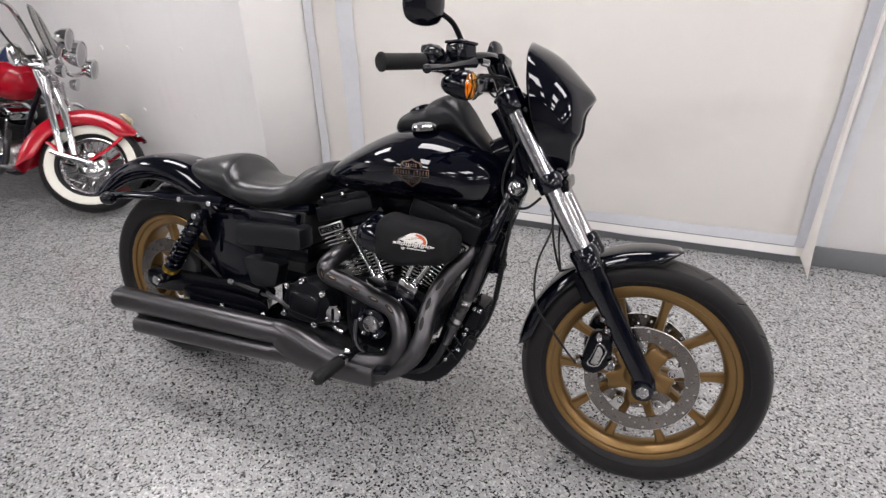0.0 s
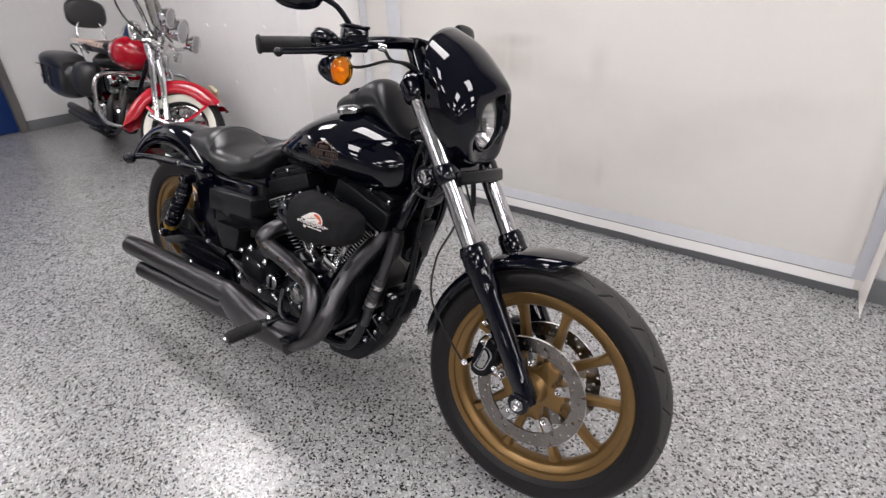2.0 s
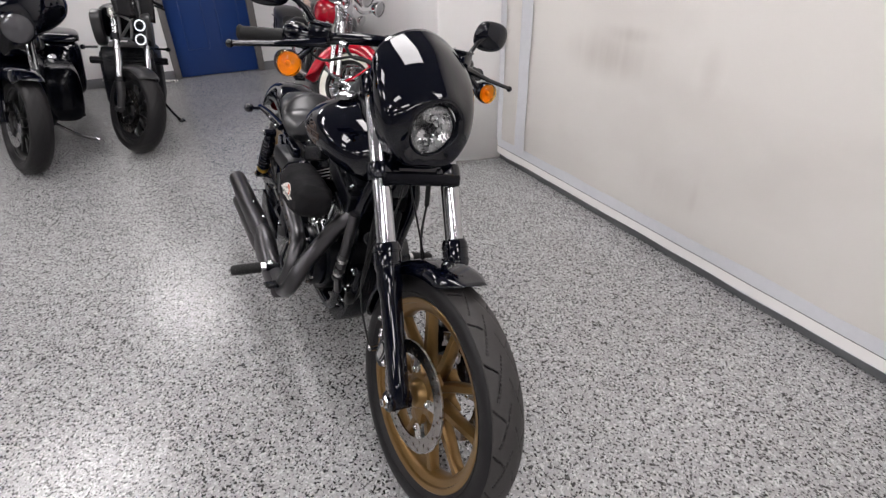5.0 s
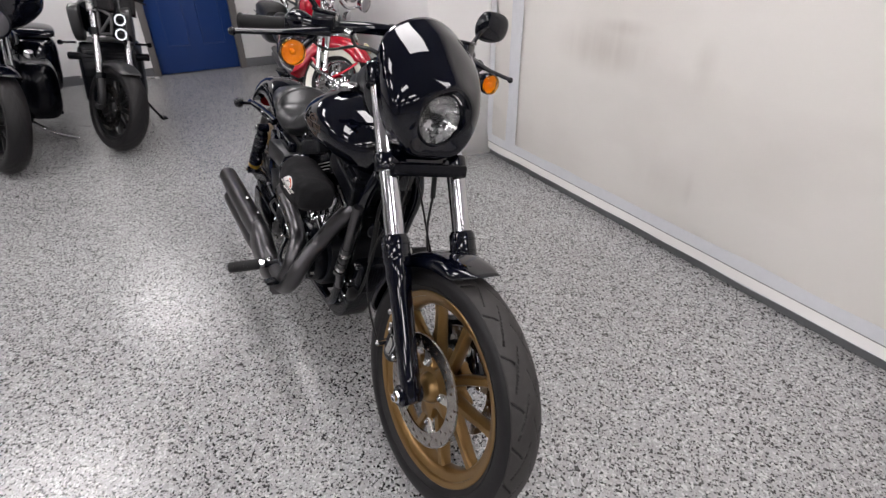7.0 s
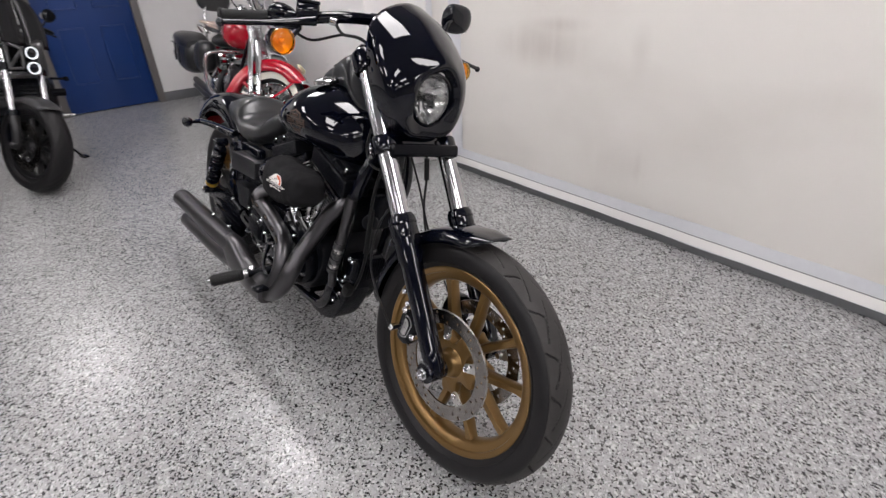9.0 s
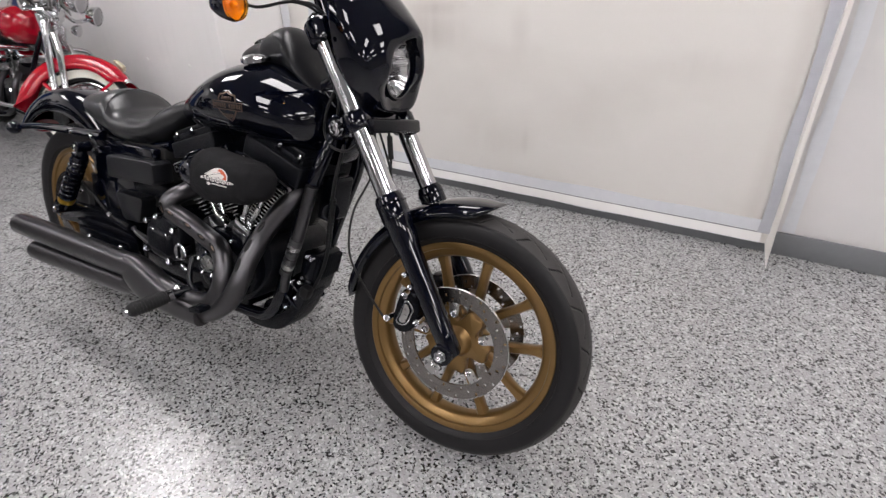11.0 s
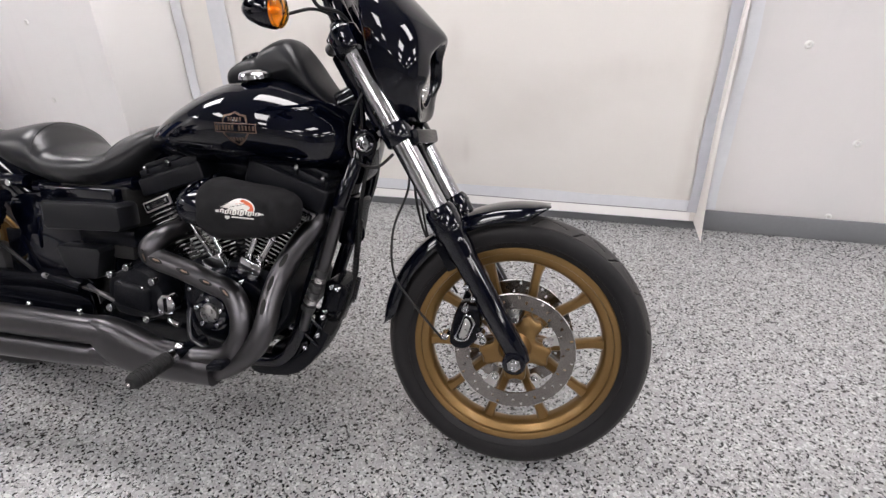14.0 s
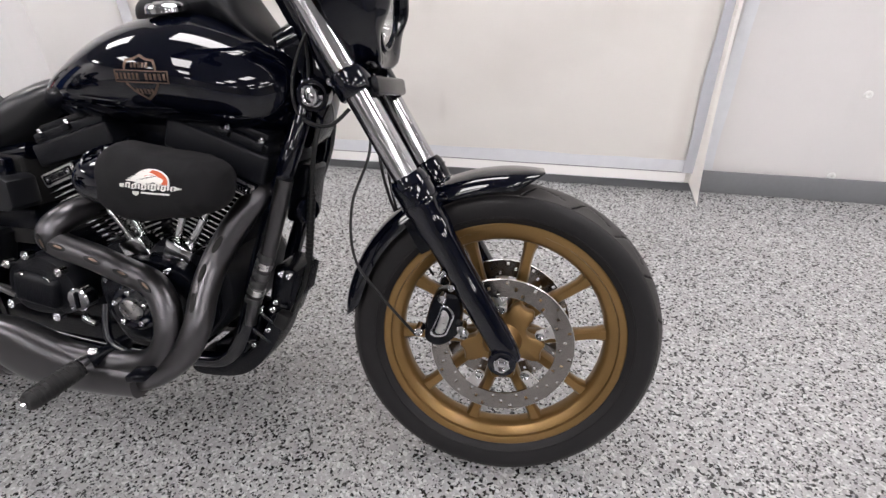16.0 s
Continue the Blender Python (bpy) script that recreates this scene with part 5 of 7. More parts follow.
sock = part("sock", loft([(0.938, 0.602, 0.692, 0.050, 2.4), (0.944, 0.588, 0.702, 0.057, 2.5), (0.962, 0.576, 0.713, 0.060, 2.6), (0.985, 0.575, 0.714, 0.062, 2.6), (1.04, 0.582, 0.706, 0.063, 2.7), (1.102, 0.594, 0.699, 0.062, 2.8), (1.132, 0.603, 0.693, 0.056, 2.7), (1.147, 0.615, 0.682, 0.044, 2.5), (1.155, 0.630, 0.670, 0.022, 2.3)], 44, 8, yc=-0.202), CLOTH, ac, "black cloth sock with a white and orange print")
for v in sock.data.vertices:
    k = noise.noise((v.co.x * 26, v.co.y * 14, v.co.z * 26)) * 0.0035 + noise.noise((v.co.x * 9 + 5, v.co.y * 14, v.co.z * 60)) * 0.0022
    if v.co.x > 1.10:
        k += noise.noise((v.co.x * 70, v.co.y * 40, v.co.z * 40)) * 0.003
    v.co += v.normal * k
sy = -0.2660
cx, cz = 1.058, 0.6645


def emblem(name, pts, lift, material, label=""):
    """A flat print on the sock, leaning back with its face."""
    return part(name, extrude(pts, sy + 0.012, sy - lift), material, sock, label)


def oval_band(r0, r1, a0, a1, x, z, n=20, flat=0.62):
    """An (x, z) outline of a flattened ring's sector."""
    pts = [(x + r1 * math.cos(a), z + flat * r1 * math.sin(a)) for a in np.linspace(radians(a0), radians(a1), n)]
    return pts + [(x + r0 * math.cos(a), z + flat * r0 * math.sin(a)) for a in np.linspace(radians(a1), radians(a0), n)]


emblem("print_arc", oval_band(0.0005, 0.0325, -18, 150, cx + 0.004, cz - 0.003), 0.0004, WHITEPRINT, "white printed disc")
emblem("print_arc", oval_band(0.0170, 0.0300, -16, 138, cx + 0.004, cz - 0.003), 0.0008, REDPRINT, "orange-red printed arc")
emblem("print_head", blob([(cx - 0.026, cz + 0.004), (cx - 0.010, cz + 0.0120), (cx + 0.006, cz + 0.0105), (cx + 0.019, cz + 0.003), (cx + 0.024, cz - 0.004), (cx + 0.012, cz - 0.002), (cx, cz - 0.006), (cx - 0.022, cz - 0.006)], 4), 0.0011, WHITEPRINT, "white printed emblem")
for i in range(6):
    x0, z0 = cx - 0.045 + 0.0060 * i, cz - 0.003 + 0.0034 * i
    emblem("print_feather", [(x0, z0), (x0 + 0.014, z0 + 0.0030), (x0 + 0.030 - 0.002 * i, z0 + 0.001), (x0 + 0.024 - 0.002 * i, z0 - 0.0022)], 0.0012, WHITEPRINT)
for i in range(4):
    emblem("print_line", [(cx - 0.024 + 0.008 * i, cz - 0.002 + 0.0025 * i), (cx - 0.010 + 0.008 * i, cz + 0.0012 + 0.0018 * i), (cx - 0.010 + 0.008 * i, cz + 0.0002 + 0.0018 * i)], 0.0014, CLOTH)
lens_ = [(cx - 0.056 + 0.112 * i / 22, cz - 0.0118 + (0.0046 + 0.0018 * math.sin(i * 2.3) + (0.003 if i in (2, 3, 13, 14) else 0)) * math.sin(math.pi * min(1, max(0.05, i / 22))) ** 0.5) for i in range(23)]
lens_ += [(cx - 0.056 + 0.112 * i / 22, cz - 0.0128 - (0.0042 + 0.0016 * math.sin(i * 1.7)) * math.sin(math.pi * min(1, max(0.05, i / 22))) ** 0.5) for i in range(22, -1, -1)]
emblem("print_band", lens_, 0.0015, WHITEPRINT, "white printed band")
for i in range(16):
    x0 = cx - 0.048 + i * 0.0060
    h = 0.0048 if i in (0, 10) else 0.0022 + 0.0008 * (i % 3)
    emblem("print_bar", [(x0, cz - 0.0128 - h), (x0 + 0.0019, cz - 0.0128 - h), (x0 + 0.0042, cz - 0.0116 + h), (x0 + 0.0023, cz - 0.0116 + h)], 0.0019, CLOTH)
emblem("print_bar", [(cx - 0.018, cz - 0.0242), (cx + 0.034, cz - 0.0242), (cx + 0.034, cz - 0.0216), (cx - 0.018, cz - 0.0216)], 0.0010, WHITEPRINT)
emblem("print_shield", [(cx - 0.034, cz - 0.0215), (cx - 0.024, cz - 0.0215), (cx - 0.024, cz - 0.0255), (cx - 0.029, cz - 0.029), (cx - 0.034, cz - 0.0255)], 0.0010, WHITEPRINT)

# the print follows the cloth
wrap = BVHTree.FromPolygons([v.co for v in sock.data.vertices], [p.vertices for p in sock.data.polygons])
for ob in sock.children:
    if ob.name.startswith("print_"):
        for v in ob.data.vertices:
            hit = wrap.ray_cast(Vector((v.co.x, -0.5, v.co.z)), Vector((0, 1, 0)))[0]
            if hit:
                v.co.y = hit.y + (v.co.y - sy - 0.0012 if v.co.y < sy else 0.003)

# pipes
rear_pipe = [(0.774, -0.050, 0.560), (0.768, -0.105, 0.557), (0.759, -0.160, 0.547), (0.747, -0.190, 0.524), (0.757, -0.190, 0.499), (0.834, -0.190, 0.479), (0.913, -0.192, 0.455), (0.977, -0.202, 0.438), (1.012, -0.220, 0.390), (1.010, -0.234, 0.333), (0.966, -0.240, 0.288), (0.862, -0.242, 0.275), (0.755, -0.246, 0.285), (0.68, -0.248, 0.300), (0.60, -0.250, 0.316)]
front_pipe = [(1.105, -0.030, 0.600), (1.145, -0.065, 0.622), (1.150, -0.100, 0.603), (1.117, -0.125, 0.554), (1.082, -0.152, 0.486), (1.074, -0.190, 0.429), (1.074, -0.220, 0.375), (1.045, -0.235, 0.315), (0.967, -0.234, 0.257), (0.880, -0.232, 0.233), (0.78, -0.236, 0.236), (0.70, -0.242, 0.243), (0.60, -0.247, 0.248)]
pr = part("rear_exhaust_pipe", tube(rear_pipe, [0.026, 0.0265, 0.0265, 0.0265, 0.0275, 0.030], 28, 8), PIPE, bike, "matt black exhaust header with slotted heat shield")
pf = part("front_exhaust_pipe", tube(front_pipe, [0.025, 0.0262, 0.0262, 0.0265, 0.0275, 0.030], 28, 8), PIPE, bike, "matt black exhaust header with slotted heat shield")


def slots(owner, path, r, spots, tilt, heat=True):
    pts = cat(path, 12)
    n = len(pts) - 1
    for s in spots:
        i = int(s * n)
        p = Vector(pts[i])
        d = Vector(pts[min(i + 2, n)] - pts[max(i - 2, 0)]).normalized()
        out = Vector((0, -math.cos(radians(tilt)), math.sin(radians(tilt))))
        out = (out - d * out.dot(d)).normalized()
        side = d.cross(out)
        b1, b2 = bmesh.new(), bmesh.new()
        for bb, k, h in ((b1, 1.0, 0.0012), (b2, 0.52, 0.0016)):
            ring = []
            for q in range(20):
                a = 2 * math.pi * q / 20
                e = (0.0190 * math.cos(a) * k + 0.004 * (1 - k), 0.0058 * math.sin(a) * k ** 1.6 - 0.0030 * (1 - k))
                ring.append((e[0], e[1]))
            skin(bb, [[p + d * u + side * v + out * (math.sqrt(max(0, r * r - v * v)) + hh) for u, v in ring] for hh in (-0.004, h)])
        part("shield_slot", b1, DARK, owner)
        if heat:
            part("slot_inside", b2, HEATED, owner, "heat-tinted pipe behind the slot")


slots(pr, rear_pipe, 0.0266, (0.250, 0.315, 0.375, 0.435, 0.50), 22)
slots(pf, front_pipe, 0.0264, (0.30, 0.375, 0.45), 8, False)


def muffler(name, a, c, r, label):
    a, c = Vector(a), Vector(c)
    d = c - a
    bm = tube([a + d * 0.03, a, a + d * 0.012, a + d * 0.70, a + d * 0.80, a + d * 0.90, c], [r * 0.80, r * 0.93, r, r, r * 0.98, r * 0.93, r * 0.78], 32, 1, smooth=False)
    o = part(name, bm, PIPE, bike, label)
    part("muffler_mouth", tube([a + d * 0.001 - d * 0.004, a + d * 0.006], r * 0.80, 28, 1, smooth=False), DARK, o)
    return o


m1 = muffler("upper_muffler", (-0.065, -0.250, 0.288), (0.668, -0.249, 0.309), 0.039, "matt black upper slip-on muffler")
m2 = muffler("lower_muffler", (0.020, -0.248, 0.208), (0.64, -0.247, 0.240), 0.034, "matt black lower slip-on muffler")
part("exhaust_collector", loft([(0.560, 0.298, 0.322, 0.012, 2.1), (0.595, 0.276, 0.342, 0.027, 2.2), (0.640, 0.238, 0.346, 0.036, 2.4), (0.70, 0.215, 0.335, 0.038, 2.6), (0.78, 0.212, 0.308, 0.037, 2.6), (0.86, 0.212, 0.290, 0.036, 2.6), (0.95, 0.215, 0.285, 0.030, 2.6)], 36, 6, yc=-0.246), PIPE, bike, "matt black collector where the headers meet")
part("muffler_bracket", box((0.10, 0.02, 0.05), (0.46, -0.215, 0.285), 0.004), SATIN, bike)
part("muffler_clamp_bolt", ball((0.395, -0.246, 0.348), 0.0075), CHROME, bike)
part("muffler_clamp_bolt", ball((0.545, -0.233, 0.345), 0.0075), CHROME, bike)

# gearbox
tc = part("transmission_cover", extrude(blob([(0.585, 0.425), (0.66, 0.452), (0.725, 0.42), (0.745, 0.36), (0.70, 0.318), (0.60, 0.318), (0.565, 0.365)], 4), -0.08, -0.165, 0.012), WRINKLE, bike, "wrinkle black gearbox side cover")
box_ = box((0.11, 0.03, 0.07), (0.65, -0.165, 0.375), 0.012, (0, 8, 0), seg=3)
part("clutch_cover", box_, WRINKLE, tc)
for x, z in ((0.59, 0.43), (0.645, 0.455), (0.72, 0.425), (0.742, 0.35), (0.69, 0.318), (0.575, 0.335), (0.62, 0.405), (0.685, 0.40)):
    part("cover_bolt", bolt((x, -0.158, z), (x, -0.177, z), 0.0098, 12), CHROME, tc)
part("dipstick", cyl((0.765, -0.155, 0.372), (0.765, -0.185, 0.372), 0.026, n=28), CHROME, tc, "chrome oil filler plug")
part("dipstick_slot", box((0.006, 0.004, 0.036), (0.765, -0.187, 0.372), 0.001), SATIN, tc)
part("gearbox", box((0.28, 0.20, 0.20), (0.64, 0, 0.36), 0.02), SATIN, bike)
part("oil_pan", box((0.52, 0.20, 0.09), (0.70, 0.0, 0.262), 0.02), SATIN, bike)
part("belt_guard", box((0.30, 0.05, 0.10), (0.36, 0.10, 0.36), 0.015), SATIN, bike)
part("belt_backing", box((0.26, 0.012, 0.20), (0.29, -0.100, 0.40), 0.004), SATIN, bike)
part("muffler_hanger", box((0.30, 0.014, 0.12), (0.32, -0.165, 0.262), 0.005), SATIN, bike)
part("brake_cylinder", tube([(0.36, -0.150, 0.385), (0.47, -0.152, 0.372)], [0.014, 0.017], 16, 1, smooth=False), SATIN, bike)
part("cylinder_rod", tube([(0.47, -0.152, 0.372), (0.58, -0.155, 0.358)], 0.0050, 10, 1, smooth=False), GREY, bike)
part("hose_fitting", tube([(0.33, -0.148, 0.390), (0.36, -0.150, 0.385)], 0.0072, 10, 1, smooth=False), STEEL, bike)
part("oil_line", tube([(0.755, -0.165, 0.325), (0.775, -0.182, 0.330), (0.80, -0.182, 0.322)], 0.0075, 10, 5), CHROME, bike)
part("brake_rod", tube([(0.858, -0.205, 0.385), (0.866, -0.222, 0.345), (0.880, -0.230, 0.315), (0.915, -0.228, 0.296), (0.945, -0.215, 0.288)], 0.0075, 12, 6), GLOSS, bike)
part("brake_rod_eye", cyl((0.925, -0.225, 0.293), (0.927, -0.250, 0.292), 0.010, n=16), CHROME, bike)
part("shift_linkage", tube([(0.50, -0.16, 0.385), (0.56, -0.19, 0.385), (0.60, -0.18, 0.36)], 0.0048, 8, 4), GREY, bike)

# foot peg, right and left
for sgn in (-1, 1):
    p0, p1 = Vector((0.862, sgn * 0.292, 0.292)), Vector((0.848, sgn * 0.392, 0.278))
    pg = part("footpeg", tube([p0, p0 + (p1 - p0) * 0.04, p0 + (p1 - p0) * 0.93, p1], [0.014, 0.0185, 0.0185, 0.014], 22, 1, smooth=False), GRIP, bike, "ribbed black rubber footpeg")
    rib = bmesh.new()
    for i in range(10):
        tube([p0 + (p1 - p0) * (0.07 + 0.085 * i), p0 + (p1 - p0) * (0.105 + 0.085 * i)], 0.0198, 20, 1, rib, smooth=False)
    part("peg_ribs", rib, GRIP, pg)
    part("peg_end_bolt", cyl(p1, p1 + (p1 - p0).normalized() * 0.008, 0.006, n=10), CHROME, pg)
    part("peg_sleeve", tube([p0 - (p1 - p0) * 0.24, p0], [0.0150, 0.0175], 20, 1, smooth=False), CHROME, pg, "chrome peg sleeve")
    part("peg_clevis", tube([(0.885, sgn * 0.20, 0.300), (0.872, sgn * 0.255, 0.298), (0.866, sgn * 0.275, 0.295)], [0.017, 0.014, 0.016], 14, 4), SATIN, pg)
    part("peg_bolt", ball((0.866, sgn * 0.262, 0.308), 0.0125), CHROME, pg)
part("brake_pedal", box((0.040, 0.062, 0.014), (0.985, -0.270, 0.292), 0.004, (0, -8, 8)), SATIN, bike)
part("pedal_arm", tube([(0.945, -0.215, 0.288), (0.965, -0.24, 0.287), (0.985, -0.262, 0.290)], 0.008, 10, 4), GLOSS, bike)

# side covers
u = extrude([(0.388, 0.596), (0.394, 0.603), (0.622, 0.616), (0.634, 0.608), (0.637, 0.556), (0.628, 0.546), (0.396, 0.533), (0.386, 0.540)], -0.10, -0.168, 0.006)
part("battery_side_cover", u, COVER, bike, "satin black side cover under the seat")
part("rail_cover", box((0.270, 0.030, 0.042), (0.470, -0.120, 0.624), 0.007, (0, -2, -4), seg=3), GLOSS, bike, "gloss black rail cover under the seat")
part("side_tray", box((0.24, 0.24, 0.05), (0.51, 0, 0.515), 0.008), SATIN, bike)
lo = extrude([(0.402, 0.478), (0.410, 0.487), (0.540, 0.489), (0.549, 0.480), (0.530, 0.410), (0.520, 0.402), (0.446, 0.397), (0.434, 0.404)], -0.10, -0.158, 0.006)
part("oil_tank_cover", lo, COVER, bike, "satin black lower side cover")
part("battery_box", box((0.22, 0.22, 0.20), (0.50, 0, 0.55), 0.01), DARK, bike)

# front of the engine: rectifier, horn cover, hoses
rg = part("voltage_regulator", box((0.048, 0.110, 0.088), (1.166, -0.012, 0.402), 0.012, (0, 14, 0), seg=3), SATIN, bike, "finned black regulator")
for i in range(11):
    part("regulator_fin", box((0.020, 0.0045, 0.068), (1.189, -0.056 + 0.0092 * i, 0.398), 0.0015, (0, 14, 0)), SATIN, rg)
for bx, bz in ((1.154, 0.366), (1.172, 0.434), (1.188, 0.430)):
    part("regulator_bolt", bolt((bx, -0.062, bz), (bx, -0.075, bz), 0.0060, 10), CHROME, rg)
part("regulator_bracket", box((0.046, 0.110, 0.060), (1.146, -0.010, 0.335), 0.010, (0, 22, 0), seg=3), SATIN, rg)
part("regulator_plug", box((0.032, 0.030, 0.040), (1.168, -0.070, 0.326), 0.008, (0, 24, 0)), CABLE, rg)
part("oil_filter", cyl((1.06, 0.0, 0.305), (1.125, 0, 0.285), 0.037, n=28), GLOSS, bike)
part("lower_cradle", extrude(blob([(0.985, 0.195), (1.05, 0.203), (1.090, 0.265), (1.110, 0.325), (1.080, 0.325), (1.048, 0.272), (0.99, 0.240)], 4), -0.062, 0.062, 0.006), SATIN, bike)
for p, q, r in (((1.040, -0.080, 0.236), (1.098, -0.070, 0.268), 0.0065), ((1.060, -0.078, 0.318), (1.128, -0.066, 0.262), 0.0055), ((1.090, -0.072, 0.350), (1.150, -0.060, 0.300), 0.0060)):
    part("front_strut", tube([p, Vector(p).lerp(Vector(q), 0.5) + Vector((0, -0.006, 0.008)), q], r, 10, 4), GLOSS, bike)
part("lower_guard", extrude(blob([(0.93, 0.152), (1.03, 0.158), (1.088, 0.190), (1.138, 0.255), (1.166, 0.325), (1.140, 0.332), (1.100, 0.262), (1.045, 0.212), (0.93, 0.195)], 4), -0.070, 0.015, 0.006), WRINKLE, bike, "black guard under the front of the engine")
for bx, bz in ((1.046, 0.226), (1.096, 0.258), (1.134, 0.300), (1.120, 0.345), (1.150, 0.352)):
    part("guard_bolt", bolt((bx, -0.068, bz), (bx, -0.082, bz), 0.0065, 10), CHROME, bike)
part("cradle_bolt", bolt((1.072, -0.060, 0.285), (1.072, -0.074, 0.285), 0.008), CHROME, bike)
part("horn", box((0.042, 0.085, 0.125), (1.205, 0.0, 0.60), 0.010, (0, 10, 0), seg=3), SATIN, bike)
hf = part("horn_face", cyl((1.212, -0.036, 0.571), (1.230, -0.047, 0.571), 0.026, n=32), SATIN, bike, "round black horn")
part("horn_ring", lathe([(0.0185, 0.0), (0.0195, 0.003), (0.0235, 0.003), (0.0245, 0.0)], (0, 0, 0), 32, axis="x"), GLOSS, hf, m=pose(1.230, -0.047, 0.571, 0, 0, -31))
part("clutch_cable", tube([(1.06, 0.24, 1.07), (1.20, 0.14, 0.98), (1.255, 0.0, 0.82), (1.245, -0.050, 0.66), (1.226, -0.050, 0.46), (1.18, -0.05, 0.34), (1.12, -0.05, 0.28)], 0.0050, 8, 8), CABLE, bike)
boot = part("cable_boot", tube([(1.226, -0.050, 0.468), (1.241, -0.050, 0.612)], 0.0070, 12, 1, smooth=False), CABLE, bike)
for i in range(15):
    z = 0.470 + i * 0.0095
    part("boot_rib", tube([(1.226 + (z - 0.468) * 0.105, -0.050, z), (1.2265 + (z - 0.468) * 0.105, -0.050, z + 0.005)], 0.0088, 10, 1, smooth=False), CABLE, boot)
# clamped hose on the right down tube
hose = part("breather_hose", tube([(1.212, -0.100, 0.645), (1.181, -0.102, 0.540), (1.154, -0.103, 0.460), (1.124, -0.100, 0.385), (1.098, -0.088, 0.318)], [0.0165, 0.0165, 0.0150, 0.0135, 0.0130], 18, 6), PIPE, bike, "black tube with clamps beside the frame")
for i in range(6):
    q = Vector((1.162 - 0.0078 * i, -0.103, 0.486 - 0.0200 * i))
    d = Vector((0.0026, 0, 0.0062))
    part("hose_clamp", tube([q - d, q + d], 0.0182, 18, 1, smooth=False), STEEL if i in (1, 4) else GREY, hose)
# stand on the left side
part("side_stand", tube([(0.80, 0.12, 0.22), (0.82, 0.24, 0.16), (0.835, 0.335, 0.086), (0.85, 0.36, 0.080)], 0.012, 12, 5), GLOSS, bike)
# primary case on the left
part("primary_cover", extrude(blob([(0.60, 0.44), (0.80, 0.47), (1.00, 0.46), (1.055, 0.38), (0.99, 0.28), (0.80, 0.25), (0.62, 0.28), (0.55, 0.36)], 5), 0.11, 0.19, 0.02), GLOSS, bike)


# ---- the red motorcycle by the wall ----
RED_POSE = pose(-4.972, 2.295, 0.0, 0, 0, -6.0) @ pose(0, 0, 0, -9) @ Matrix.Diagonal((0.925, 0.925, 0.925, 1))
red = thing("motorcycle", "red and chrome classic touring motorcycle with whitewall tyres and saddlebags", "motorcycle", RED_POSE)
RS = steering(50, 32, 1.94) @ Matrix.Translation((0.20, 0, 0.022))


def wire_wheel(parent, c, R, m=None):
    rim = part("front_wheel" if c[0] > 1 else "rear_wheel", lathe([(R, -0.035), (R - 0.012, -0.038), (R - 0.020, -0.022), (R - 0.024, 0), (R - 0.020, 0.022), (R - 0.012, 0.038), (R, 0.035), (R - 0.006, 0)], c, 72), CHROME, parent, "chrome wire-spoked wheel", m=m)
    T = 0.118
    s = [(R - 0.004, 0.045), (R + 0.012, 0.056), (R + 0.022, 0.062), (R + 0.075, 0.067), (R + 0.080, 0.067), (R + 0.098, 0.058), (R + 0.112, 0.036), (R + T, 0)]
    part("tyre", lathe(s + [(r, -y) for r, y in s[-2::-1]], c, 72, loop=False), RUBBER, rim, "black tyre")
    for sgn in (-1, 1):
        part("whitewall", lathe([(R + 0.016, sgn * 0.0605), (R + 0.024, sgn * 0.066), (R + 0.068, sgn * 0.0705), (R + 0.073, sgn * 0.066)], c, 72, loop=False), WHITEWALL, rim, "white sidewall band")
    part("hub", lathe([(0.001, -0.085), (0.03, -0.085), (0.035, -0.06), (0.075, -0.055), (0.075, -0.045), (0.03, -0.03), (0.03, 0.03), (0.075, 0.045), (0.075, 0.055), (0.035, 0.06), (0.03, 0.085), (0.001, 0.085)], c, 36, loop=False), CHROME, rim, "chrome hub")
    drum = part("brake_drum", lathe([(0.001, -0.098), (0.022, -0.098), (0.030, -0.090), (0.044, -0.088), (0.078, -0.080), (0.090, -0.072), (0.096, -0.060), (0.096, -0.044), (0.060, -0.040)], c, 44, loop=False), CHROME, rim, "polished brake drum cover")
    part("axle_nut", cyl(Vector(c) + Vector((0, -0.095, 0)), Vector(c) + Vector((0, -0.116, 0)), 0.017, n=6), CHROME, drum)
    for i in range(40):
        a = 2 * math.pi * i / 40
        b = a + (0.28 if i % 2 else -0.28)
        sg = 1 if i % 4 < 2 else -1
        part("spoke", cyl(Vector(c) + Vector((0.07 * math.cos(b), sg * 0.05, 0.07 * math.sin(b))), Vector(c) + Vector(((R - 0.022) * math.cos(a), sg * 0.008, (R - 0.022) * math.sin(a))), 0.0028, n=6, round_=0.0003), CHROME, rim)
    return rim


RFC = (1.60, 0, 0.322)
wire_wheel(red, RFC, 0.205, RS)
wire_wheel(red, (0, 0, 0.322), 0.205)
ff = part("front_fender", fender(RFC, 0.408, 193, 44, 0.090, 0.125, lift=-0.075, tip=0.8), RED, red, "deep red valanced front fender", m=RS, shell=0.003)
part("fender_tip", fender(RFC, 0.375, 48, 43, 0.084, 0.03, 10, tip=0.9), CHROME, ff, "chrome fender tip", shell=0.003)
part("fender_lamp", loft([(1.700, 0.715, 0.73, 0.02, 2.2), (1.73, 0.69, 0.735, 0.03, 2.2), (1.78, 0.66, 0.705, 0.022, 2.2)], 18, 4), mat("clear_marker", (0.55, 0.5, 0.35), 0.2, 0.3), ff)
